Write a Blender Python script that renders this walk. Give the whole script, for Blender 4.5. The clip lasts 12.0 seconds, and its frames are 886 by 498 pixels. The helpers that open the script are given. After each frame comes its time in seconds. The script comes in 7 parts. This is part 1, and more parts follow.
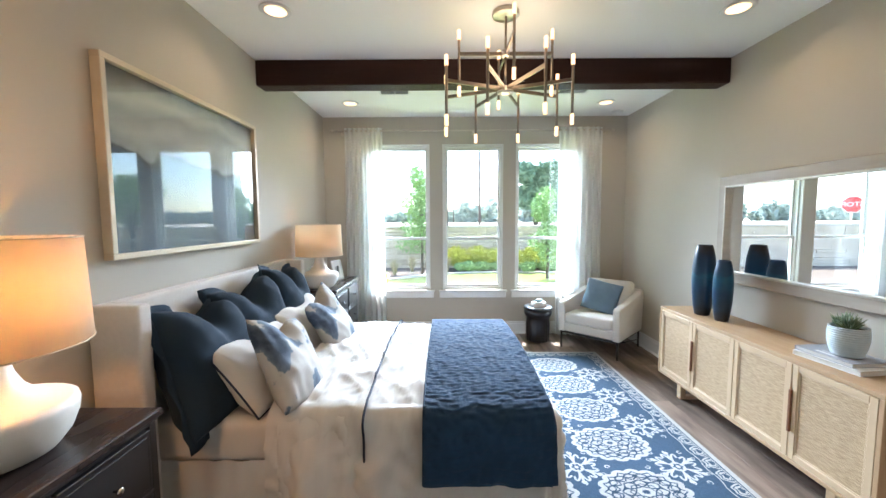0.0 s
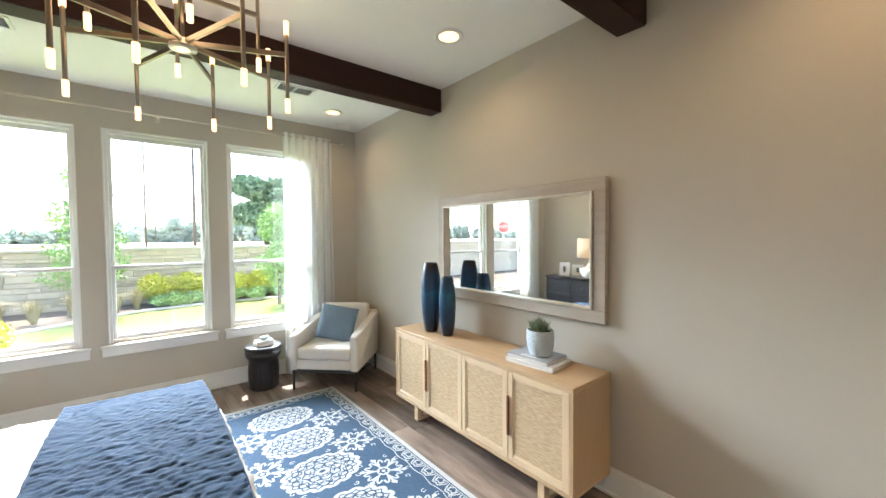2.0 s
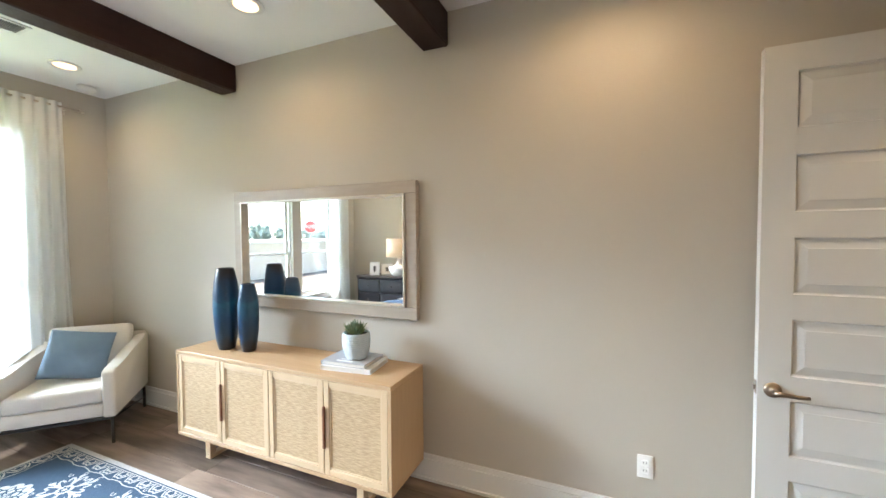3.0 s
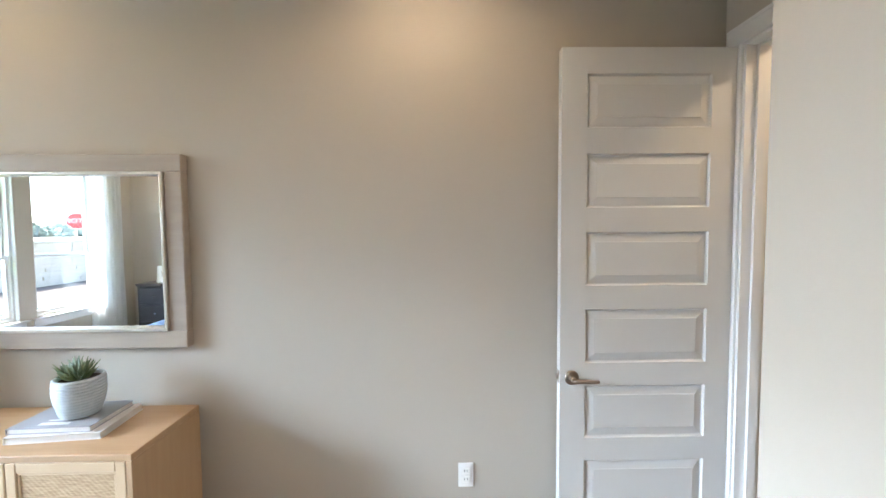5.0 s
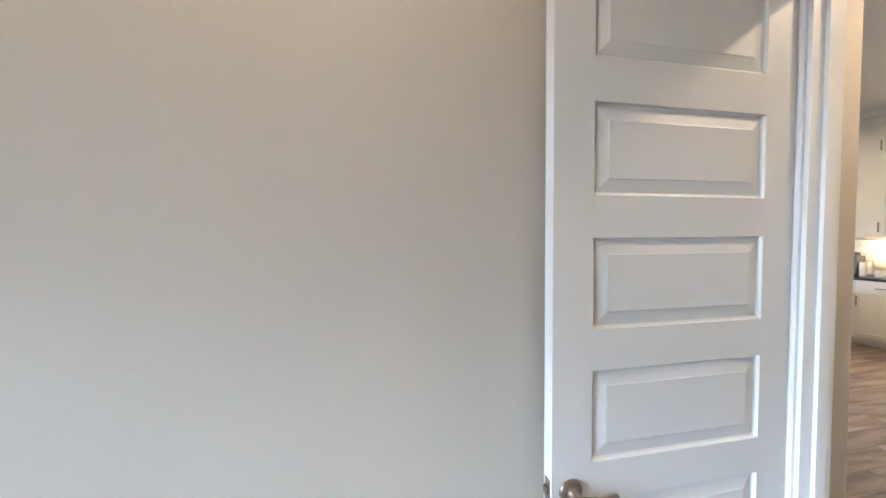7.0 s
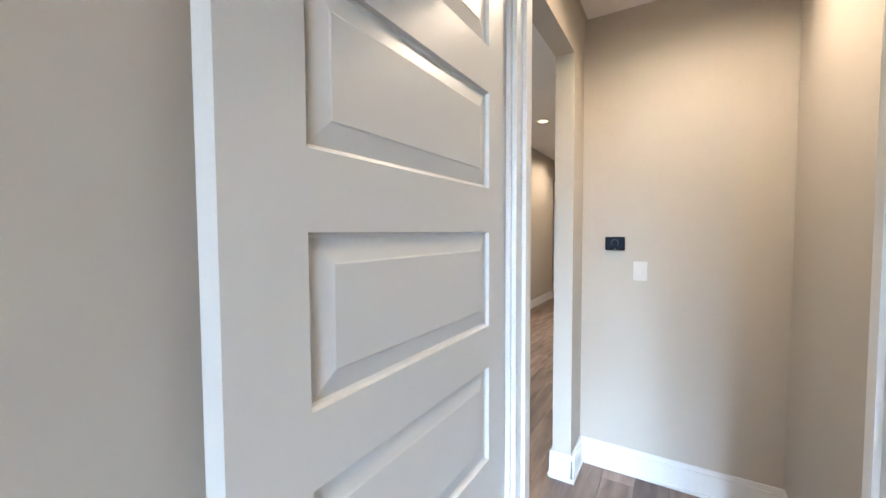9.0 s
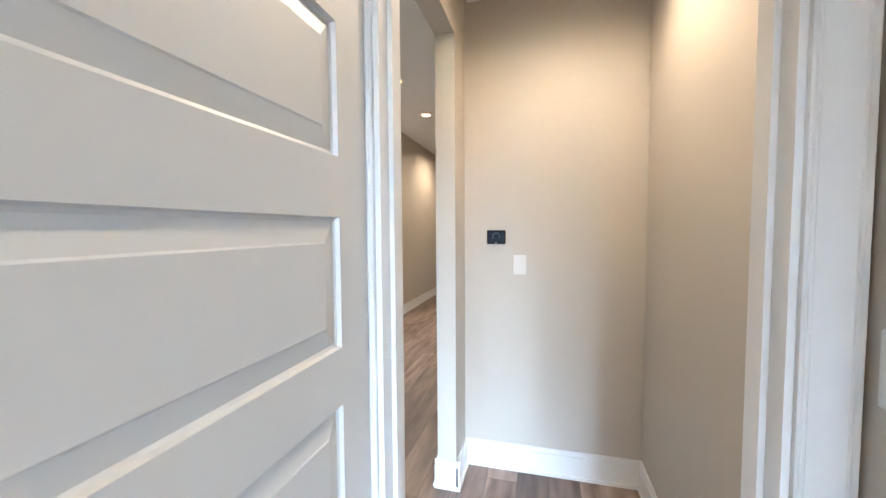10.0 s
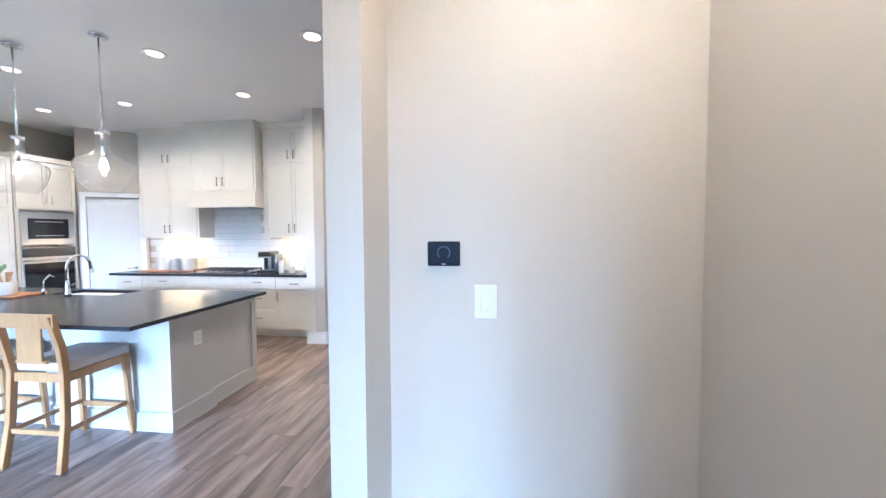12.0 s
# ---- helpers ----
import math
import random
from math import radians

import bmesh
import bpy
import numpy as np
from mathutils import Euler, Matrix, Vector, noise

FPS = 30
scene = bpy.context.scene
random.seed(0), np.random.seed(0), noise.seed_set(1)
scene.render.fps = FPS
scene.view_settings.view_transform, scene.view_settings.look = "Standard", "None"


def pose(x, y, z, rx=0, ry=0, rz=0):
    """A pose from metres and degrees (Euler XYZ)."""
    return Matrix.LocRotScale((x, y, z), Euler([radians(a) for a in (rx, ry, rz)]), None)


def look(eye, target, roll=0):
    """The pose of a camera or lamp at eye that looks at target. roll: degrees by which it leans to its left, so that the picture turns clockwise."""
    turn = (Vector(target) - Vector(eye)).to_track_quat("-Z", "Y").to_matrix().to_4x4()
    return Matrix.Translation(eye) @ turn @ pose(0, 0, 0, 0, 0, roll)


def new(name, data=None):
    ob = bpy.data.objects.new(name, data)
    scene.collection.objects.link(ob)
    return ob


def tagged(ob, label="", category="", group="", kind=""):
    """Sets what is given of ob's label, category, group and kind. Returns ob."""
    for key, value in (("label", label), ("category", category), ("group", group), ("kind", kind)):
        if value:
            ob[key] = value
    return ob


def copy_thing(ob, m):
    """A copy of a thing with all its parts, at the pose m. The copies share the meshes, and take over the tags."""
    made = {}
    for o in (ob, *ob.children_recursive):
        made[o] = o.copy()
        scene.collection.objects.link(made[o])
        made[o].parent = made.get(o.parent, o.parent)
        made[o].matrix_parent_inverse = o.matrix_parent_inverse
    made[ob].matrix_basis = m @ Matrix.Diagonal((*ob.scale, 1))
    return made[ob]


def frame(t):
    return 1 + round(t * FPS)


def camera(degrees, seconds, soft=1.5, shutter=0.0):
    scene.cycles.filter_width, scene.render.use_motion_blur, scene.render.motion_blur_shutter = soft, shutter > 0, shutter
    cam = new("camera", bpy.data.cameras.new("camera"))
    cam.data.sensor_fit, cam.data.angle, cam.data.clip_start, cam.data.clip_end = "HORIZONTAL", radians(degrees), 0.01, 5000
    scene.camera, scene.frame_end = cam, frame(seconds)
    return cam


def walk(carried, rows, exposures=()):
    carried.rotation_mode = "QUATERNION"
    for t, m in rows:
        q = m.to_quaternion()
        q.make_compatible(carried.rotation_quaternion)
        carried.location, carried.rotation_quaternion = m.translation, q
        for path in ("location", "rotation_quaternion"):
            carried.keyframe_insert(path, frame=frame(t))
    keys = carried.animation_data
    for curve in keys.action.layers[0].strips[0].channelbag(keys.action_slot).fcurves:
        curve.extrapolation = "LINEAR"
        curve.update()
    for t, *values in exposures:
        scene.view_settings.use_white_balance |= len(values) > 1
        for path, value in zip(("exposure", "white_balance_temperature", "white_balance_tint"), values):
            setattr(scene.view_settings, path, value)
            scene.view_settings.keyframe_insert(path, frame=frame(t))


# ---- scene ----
cam = camera(99.2, 12.0)
METRES, EYE, TILT, LEAN, TURN = 3.76, 1.53, 0.0, 0.0, 0.1
ROWS = [
    (0.0, 0.0, 0.0, 0.0, -0.02, -4.47, 0.29),
    (0.5, 0.0139, 0.0497, -0.0016, -6.17, -3.82, 0.26),
    (1.0, 0.037, 0.0889, -0.0015, -13.46, -2.77, 0.42),
    (1.5, 0.0565, 0.1207, -0.0007, -24.37, -1.93, 0.45),
    (2.0, 0.0656, 0.143, 0.0, -38.68, -1.87, 0.46),
    (2.5, 0.0712, 0.1567, 0.001, -53.85, -1.98, 0.48),
    (3.0, 0.0736, 0.1619, 0.0005, -67.23, -2.04, 0.38),
    (3.5, 0.0772, 0.1666, -0.0013, -77.8, -1.98, 0.31),
    (5.5, 0.2275, 0.1379, -0.0028, -93.07, -2.91, 0.37),
    (6.0, 0.2907, 0.1380, -0.0038, -95.11, -2.91, 0.26),
    (6.5, 0.3385, 0.1336, -0.0009, -97.58, -2.62, 0.28),
    (8.5, 0.4875, 0.0669, -0.0050, -135.17, -2.04, 0.36),
    (9.0, 0.5017, 0.0508, -0.0048, -148.47, -2.48, 0.25),
    (9.5, 0.5101, 0.0281, -0.0062, -158.70, -2.78, 0.24),
    (10.0, 0.5134, -0.0175, -0.0104, -165.28, -3.02, 0.37),
    (10.5, 0.5163, -0.0784, -0.0047, -168.66, -2.95, 0.25),
    (11.0, 0.5324, -0.1548, -0.0117, -170.81, -2.42, 0.21),
    (11.5, 0.5420, -0.2218, -0.0079, -171.86, -2.31, 0.10),
    (12.0, 0.5406, -0.2866, -0.0044, -172.44, -2.56, 0.32),
]
walk(cam, [(t, pose(0, 0, EYE, TILT, LEAN, TURN) @ pose(METRES * x, METRES * y, METRES * z, 90 + pitch, roll, yaw)) for t, x, y, z, yaw, pitch, roll in ROWS],
     [(0, 2.80, 5950, 8), (1.5, 2.84, 6200, 8), (2.5, 2.90, 6800, 8), (3.5, 3.34, 5900, 9), (5.5, 3.10, 5800, 9), (6.5, 3.38, 5500, 9), (8.5, 3.38, 5250, 8), (10, 3.54, 5300, 8), (11, 3.58, 4950, 8), (12, 3.78, 4450, 8)])


# ---- world, sun, exposure ----
world = bpy.data.worlds.new("world")
scene.world = world
world.use_nodes = True
wn = world.node_tree.nodes
sky = wn.new("ShaderNodeTexSky")
sky.sky_type, sky.sun_disc, sky.sun_elevation, sky.sun_rotation = "NISHITA", False, radians(58), radians(6)
world.node_tree.links.new(sky.outputs[0], wn["Background"].inputs[0])
wn["Background"].inputs[1].default_value = 0.15


def lamp(name, kind, m, power, colour=(1, 1, 1), **more):
    data = bpy.data.lights.new(name, kind)
    data.energy, data.color = power, colour
    for key, value in more.items():
        if key == "size":
            data.size = value
        if key == "size_y":
            data.shape, data.size_y = "RECTANGLE", value
        if key == "radius":
            data.shadow_soft_size = value
        if key == "spread":
            data.spread = radians(value)
        if key == "angle":
            data.angle = value
        if key == "cone":
            data.spot_size, data.spot_blend = radians(value), 0.7
    ob = new(name, data)
    ob.matrix_world = m
    return ob


lamp("sun", "SUN", look((0.5, 5, 8.2), (0, 0, 0)), 3.0, (1, 0.95, 0.88), angle=radians(0.5))
WARM = (1.0, 0.70, 0.42)
DAY = (0.76, 0.88, 1.0)
# Unseen panel added above the window view, standing in for sky light.
lamp("added_sky_panel", "AREA", look((0.4, 13.0, 5.9), (0.6, 2.0, 1.2)), 950, DAY, size=12.0, size_y=3.4, spread=110)
# Panel added behind the far trees to throw low daylight into the hall.
lamp("added_horizon_panel", "AREA", look((2.0, 150.0, 27.0), (0.6, 2.0, 1.2)), 150000, (0.86, 0.93, 1.0), size=150.0, size_y=44.0)
lamp("great_room_window_lamp", "AREA", look((6.0, 3.24, 1.5), (5.2, -4, 0.9)), 1.5, DAY, size=2.8, size_y=1.5)


# ---- materials ----
def mat(name, colour, rough=0.6, metal=0.0, second=None, scale=3.0, stretch=(1, 1, 1), bump=0.0, bscale=200.0, spread=0.5,
        sheen=0.0, rvary=0.0, detail=5.0, per_object=0.0):
    """A surface: two colours mixed by noise, a fine relief, a roughness that varies a little."""
    m = bpy.data.materials.new(name)
    m.use_nodes = True
    nt = m.node_tree
    n, l = nt.nodes, nt.links
    b = n["Principled BSDF"]
    b.inputs["Base Color"].default_value = (*colour, 1)
    b.inputs["Roughness"].default_value, b.inputs["Metallic"].default_value = rough, metal
    b.inputs["Sheen Weight"].default_value = sheen
    co = n.new("ShaderNodeTexCoord")
    mp = n.new("ShaderNodeMapping")
    mp.inputs["Scale"].default_value = stretch
    l.new(co.outputs["Object"], mp.inputs[0])
    if per_object:
        info = n.new("ShaderNodeObjectInfo")
        shift = n.new("ShaderNodeMath")
        shift.operation = "MULTIPLY"
        shift.inputs[1].default_value = 37.0
        l.new(info.outputs["Random"], shift.inputs[0])
        l.new(shift.outputs[0], mp.inputs["Location"])
    if second:
        t = n.new("ShaderNodeTexNoise")
        t.inputs["Scale"].default_value, t.inputs["Detail"].default_value = scale, detail
        l.new(mp.outputs[0], t.inputs["Vector"])
        r = n.new("ShaderNodeMapRange")
        r.inputs["From Min"].default_value, r.inputs["From Max"].default_value = 0.5 - spread / 2, 0.5 + spread / 2
        l.new(t.outputs["Fac"], r.inputs["Value"])
        mix = n.new("ShaderNodeMix")
        mix.data_type = "RGBA"
        mix.inputs["A"].default_value, mix.inputs["B"].default_value = (*colour, 1), (*second, 1)
        l.new(r.outputs[0], mix.inputs["Factor"])
        last = mix.outputs["Result"]
        if per_object:
            hsv = n.new("ShaderNodeHueSaturation")
            rr = n.new("ShaderNodeMapRange")
            rr.inputs["To Min"].default_value, rr.inputs["To Max"].default_value = 1 - per_object, 1 + per_object
            l.new(info.outputs["Random"], rr.inputs["Value"])
            l.new(rr.outputs[0], hsv.inputs["Value"])
            l.new(last, hsv.inputs["Color"])
            last = hsv.outputs[0]
        l.new(last, b.inputs["Base Color"])
        if rvary:
            q = n.new("ShaderNodeMapRange")
            q.inputs["To Min"].default_value, q.inputs["To Max"].default_value = rough - rvary, rough + rvary
            l.new(t.outputs["Fac"], q.inputs["Value"])
            l.new(q.outputs[0], b.inputs["Roughness"])
    if bump:
        t2 = n.new("ShaderNodeTexNoise")
        t2.inputs["Scale"].default_value, t2.inputs["Detail"].default_value = bscale, 3
        l.new(mp.outputs[0], t2.inputs["Vector"])
        bp = n.new("ShaderNodeBump")
        bp.inputs["Strength"].default_value, bp.inputs["Distance"].default_value = bump, 0.004
        l.new(t2.outputs["Fac"], bp.inputs["Height"])
        l.new(bp.outputs[0], b.inputs["Normal"])
    return m


def ramp_between(m, stops, kind="noise", scale=3.0, axis=None, distort=0.0):
    """Recolours a material by a ramp over noise, or over a height along one axis with noise added."""
    nt = m.node_tree
    n, l = nt.nodes, nt.links
    co = n.new("ShaderNodeTexCoord")
    t = n.new("ShaderNodeTexNoise")
    t.inputs["Scale"].default_value, t.inputs["Detail"].default_value = scale, 6
    t.inputs["Distortion"].default_value = distort
    l.new(co.outputs["Object"], t.inputs["Vector"])
    value = t.outputs["Fac"]
    if axis:
        sep = n.new("ShaderNodeSeparateXYZ")
        l.new(co.outputs["Object"], sep.inputs[0])
        rng = n.new("ShaderNodeMapRange")
        rng.inputs["From Min"].default_value, rng.inputs["From Max"].default_value = axis[1], axis[2]
        l.new(sep.outputs[axis[0]], rng.inputs["Value"])
        add = n.new("ShaderNodeMath")
        add.operation = "MULTIPLY_ADD"
        add.inputs[1].default_value = axis[3]
        l.new(t.outputs["Fac"], add.inputs[0])
        l.new(rng.outputs[0], add.inputs[2])
        sub = n.new("ShaderNodeMath")
        sub.operation = "SUBTRACT"
        sub.inputs[1].default_value = axis[3] / 2
        l.new(add.outputs[0], sub.inputs[0])
        value = sub.outputs[0]
    ramp = n.new("ShaderNodeValToRGB")
    while len(ramp.color_ramp.elements) < len(stops):
        ramp.color_ramp.elements.new(0.5)
    for e, (at, colour) in zip(ramp.color_ramp.elements, stops):
        e.position, e.color = at, (*colour, 1)
    l.new(value, ramp.inputs[0])
    l.new(ramp.outputs[0], n["Principled BSDF"].inputs["Base Color"])
    return m


def wave_bump(m, scale, direction, distortion, strength, distance):
    nt = m.node_tree
    n, l = nt.nodes, nt.links
    co = n.new("ShaderNodeTexCoord")
    w = n.new("ShaderNodeTexWave")
    w.bands_direction = direction
    w.inputs["Scale"].default_value, w.inputs["Distortion"].default_value = scale, distortion
    w.inputs["Detail"].default_value, w.inputs["Detail Scale"].default_value = 2, 1.5
    l.new(co.outputs["Object"], w.inputs["Vector"])
    bp = n.new("ShaderNodeBump")
    bp.inputs["Strength"].default_value, bp.inputs["Distance"].default_value = strength, distance
    l.new(w.outputs["Fac"], bp.inputs["Height"])
    l.new(bp.outputs[0], n["Principled BSDF"].inputs["Normal"])
    return m


def crease_bump(m, scale, strength, distance):
    nt = m.node_tree
    n, l = nt.nodes, nt.links
    co, t, bp = n.new("ShaderNodeTexCoord"), n.new("ShaderNodeTexNoise"), n.new("ShaderNodeBump")
    t.noise_type = "RIDGED_MULTIFRACTAL"
    t.inputs["Scale"].default_value, t.inputs["Detail"].default_value, t.inputs["Distortion"].default_value = scale, 2.5, 0.6
    l.new(co.outputs["Object"], t.inputs["Vector"])
    bp.inputs["Strength"].default_value, bp.inputs["Distance"].default_value = strength, distance
    l.new(t.outputs["Fac"], bp.inputs["Height"])
    l.new(bp.outputs[0], n["Principled BSDF"].inputs["Normal"])
    return m


def glow(name, colour, strength):
    m = bpy.data.materials.new(name)
    m.use_nodes = True
    b = m.node_tree.nodes["Principled BSDF"]
    b.inputs["Base Color"].default_value = (*colour, 1)
    b.inputs["Emission Color"].default_value, b.inputs["Emission Strength"].default_value = (*colour, 1), strength
    return m


def sheer(name, colour, see_through, translucent, bump=0.0):
    m = bpy.data.materials.new(name)
    m.use_nodes = True
    n, l = m.node_tree.nodes, m.node_tree.links
    d, t, p = n.new("ShaderNodeBsdfDiffuse"), n.new("ShaderNodeBsdfTranslucent"), n.new("ShaderNodeBsdfTransparent")
    d.inputs[0].default_value = t.inputs[0].default_value = (*colour, 1)
    a, b = n.new("ShaderNodeMixShader"), n.new("ShaderNodeMixShader")
    a.inputs[0].default_value, b.inputs[0].default_value = translucent, see_through
    l.new(d.outputs[0], a.inputs[1]), l.new(t.outputs[0], a.inputs[2])
    l.new(a.outputs[0], b.inputs[1]), l.new(p.outputs[0], b.inputs[2])
    l.new(b.outputs[0], n["Material Output"].inputs[0])
    return m


def glass(name, tint=(1, 1, 1), rough=0.0, least=0.04, most=0.75):
    """Thin clear glass with a sharp reflection that grows with the angle."""
    m = bpy.data.materials.new(name)
    m.use_nodes = True
    n, l = m.node_tree.nodes, m.node_tree.links
    t, g, f, mix = n.new("ShaderNodeBsdfTransparent"), n.new("ShaderNodeBsdfGlossy"), n.new("ShaderNodeLayerWeight"), n.new("ShaderNodeMixShader")
    t.inputs[0].default_value = (*tint, 1)
    g.inputs["Roughness"].default_value = rough
    f.inputs["Blend"].default_value = 0.5
    p, r = n.new("ShaderNodeMath"), n.new("ShaderNodeMapRange")
    p.operation = "POWER"
    p.inputs[1].default_value = 4.0
    r.inputs["To Min"].default_value, r.inputs["To Max"].default_value = least, most
    l.new(f.outputs["Facing"], p.inputs[0]), l.new(p.outputs[0], r.inputs["Value"])
    l.new(r.outputs[0], mix.inputs[0]), l.new(t.outputs[0], mix.inputs[1]), l.new(g.outputs[0], mix.inputs[2])
    l.new(mix.outputs[0], n["Material Output"].inputs[0])
    return m


M_WALL = mat("wall_paint", (0.465, 0.428, 0.365), 0.75, second=(0.45, 0.413, 0.35), scale=1.5, bump=0.04, bscale=160)
M_CEIL = mat("ceiling_paint", (0.79, 0.785, 0.765), 0.85, second=(0.77, 0.765, 0.745), scale=1.2, bump=0.15, bscale=140)
M_TRIM = mat("trim_paint", (0.69, 0.69, 0.675), 0.38, second=(0.69, 0.69, 0.675), scale=4)
M_DOOR = mat("door_paint", (0.58, 0.58, 0.56), 0.42, second=(0.57, 0.57, 0.55), scale=3, bump=0.02, bscale=40)
M_PLANK = mat("plank_wood", (0.29, 0.22, 0.175), 0.42, second=(0.110, 0.078, 0.063), scale=6.0, stretch=(2.3, 0.33, 1), bump=0.12, bscale=60, spread=0.36, rvary=0.08, detail=8.0, per_object=0.32)
M_SUBFLOOR = mat("floor_joint", (0.04, 0.03, 0.025), 0.8)
M_BEAM = mat("beam_wood", (0.021, 0.008, 0.006), 0.5, second=(0.034, 0.014, 0.010), scale=5, stretch=(0.4, 6, 6), bump=0.5, bscale=30, rvary=0.08)
M_BEAM.node_tree.nodes["Principled BSDF"].inputs["Specular IOR Level"].default_value = 0.2
M_OAK = mat("light_oak", (0.49, 0.33, 0.185), 0.45, second=(0.44, 0.29, 0.16), scale=6, stretch=(8, 0.6, 8), bump=0.10, bscale=40, rvary=0.06)
M_OAK_UP = mat("light_oak_upright", (0.49, 0.33, 0.185), 0.45, second=(0.44, 0.29, 0.16), scale=6, stretch=(8, 8, 0.6), bump=0.10, bscale=40)
M_OAK_RAIL = mat("pale_oak", (0.62, 0.46, 0.29), 0.5, second=(0.57, 0.42, 0.26), scale=8, bump=0.1, bscale=60)
M_CANE = mat("woven_cane", (0.60, 0.44, 0.265), 0.6, second=(0.38, 0.255, 0.14), scale=20, stretch=(1, 1.2, 9), spread=0.4, detail=8)
wave_bump(M_CANE, 60, "Z", 3.0, 0.35, 0.002)
M_PULL = mat("pull_wood", (0.22, 0.085, 0.035), 0.45, second=(0.17, 0.06, 0.025), scale=20)
M_BLACKWOOD = mat("black_wood", (0.013, 0.013, 0.016), 0.3, second=(0.022, 0.021, 0.024), scale=6, bump=0.04, bscale=60, rvary=0.06)
M_DARKTOP = mat("dark_top", (0.020, 0.012, 0.012), 0.28, second=(0.03, 0.018, 0.016), scale=4, stretch=(4, 0.6, 1), rvary=0.08)
M_NICKEL = mat("brushed_nickel", (0.62, 0.57, 0.50), 0.3, 1.0, second=(0.55, 0.50, 0.44), scale=30)
M_BRONZE = mat("warm_nickel", (0.30, 0.25, 0.20), 0.33, 1.0, second=(0.26, 0.21, 0.17), scale=30)
M_STEEL = mat("stainless", (0.55, 0.55, 0.55), 0.25, 1.0)
M_CHROME = mat("chrome", (0.75, 0.76, 0.78), 0.08, 1.0)
M_DARKMETAL = mat("dark_metal", (0.05, 0.045, 0.04), 0.4, 0.8)
M_NAVY = mat("navy_linen", (0.005, 0.020, 0.042), 0.95, second=(0.004, 0.015, 0.031), scale=5, bump=0.5, bscale=500)
M_QUILT = mat("navy_quilt", (0.009, 0.041, 0.100), 0.95, second=(0.006, 0.029, 0.072), scale=9, sheen=0.04, bump=0.6, bscale=260)

M_DUVET = mat("white_cotton", (0.62, 0.59, 0.56), 0.85, second=(0.59, 0.56, 0.53), scale=3, sheen=0.1)
crease_bump(M_DUVET, 3.6, 0.7, 0.03)
M_SHEET = mat("sheet_cotton", (0.62, 0.58, 0.54), 0.85, second=(0.58, 0.54, 0.50), scale=4)
crease_bump(M_SHEET, 4.0, 0.3, 0.012)
M_SKIRT = mat("bed_skirt", (0.66, 0.65, 0.64), 0.9, second=(0.62, 0.61, 0.60), scale=4)
M_LINEN = mat("headboard_linen", (0.58, 0.535, 0.49), 0.9, second=(0.54, 0.495, 0.45), scale=60, bump=0.4, bscale=600, sheen=0.25)
M_CHAIR = mat("chair_fabric", (0.68, 0.645, 0.60), 0.9, second=(0.63, 0.595, 0.55), scale=120, bump=0.5, bscale=500, sheen=0.25)
M_PIPING = mat("navy_piping", (0.012, 0.02, 0.05), 0.8)
M_SHAM = mat("ivory_sham", (0.62, 0.59, 0.55), 0.88, second=(0.58, 0.55, 0.51), scale=4, bump=0.3, bscale=420, sheen=0.2)
M_BLUECUSH = mat("blue_cushion", (0.17, 0.25, 0.34), 0.85, second=(0.13, 0.20, 0.285), scale=6, bump=0.5, bscale=500, sheen=0.04)
M_PATTERN = mat("painted_cushion", (0.6, 0.6, 0.6), 0.9)
ramp_between(M_PATTERN, [(0.0, (0.022, 0.034, 0.062)), (0.38, (0.030, 0.046, 0.080)), (0.45, (0.085, 0.115, 0.165)), (0.485, (0.13, 0.17, 0.225)), (0.50, (0.40, 0.375, 0.35)), (1.0, (0.50, 0.47, 0.43))], scale=4.2, distort=0.25)
M_RUG = mat("rug_navy", (0.016, 0.048, 0.100), 0.95, second=(0.034, 0.085, 0.155), scale=70, bump=0.8, bscale=300, sheen=0.04, spread=0.7)
M_RUGWHITE = mat("rug_ivory", (0.56, 0.56, 0.555), 0.95, second=(0.40, 0.42, 0.45), scale=80, bump=0.8, bscale=300, sheen=0.05)
M_CERAMIC = mat("white_ceramic", (0.66, 0.63, 0.58), 0.42, second=(0.62, 0.59, 0.54), scale=8, bump=0.05, bscale=90)
M_VASE = mat("blue_glaze", (0.01, 0.05, 0.12), 0.3)
ramp_between(M_VASE, [(0.0, (0.012, 0.010, 0.012)), (0.14, (0.006, 0.028, 0.065)), (0.40, (0.004, 0.035, 0.095)), (0.56, (0.010, 0.085, 0.155)), (0.66, (0.006, 0.040, 0.095)), (0.86, (0.005, 0.024, 0.062)), (1.0, (0.012, 0.012, 0.018))], scale=9, axis=("Z", 0.0, 0.57, 0.35), distort=0.5)
M_POT = mat("pot_glaze", (0.42, 0.50, 0.56), 0.5, second=(0.52, 0.58, 0.62), scale=40, bump=0.2, bscale=120)
M_SOIL = mat("soil", (0.03, 0.02, 0.012), 0.95)
M_LEAF = mat("succulent", (0.035, 0.085, 0.035), 0.5, second=(0.13, 0.17, 0.07), scale=25, spread=0.3)
M_PAPER = mat("paper", (0.72, 0.71, 0.69), 0.85, second=(0.62, 0.61, 0.59), scale=4, stretch=(1, 1, 160))
M_COVER = mat("grey_cover", (0.34, 0.36, 0.40), 0.5)
M_COVER2 = mat("white_cover", (0.70, 0.70, 0.70), 0.5)
M_COVER3 = mat("tan_cover", (0.42, 0.27, 0.15), 0.6)
M_TEAL = mat("teal_object", (0.33, 0.46, 0.47), 0.4)
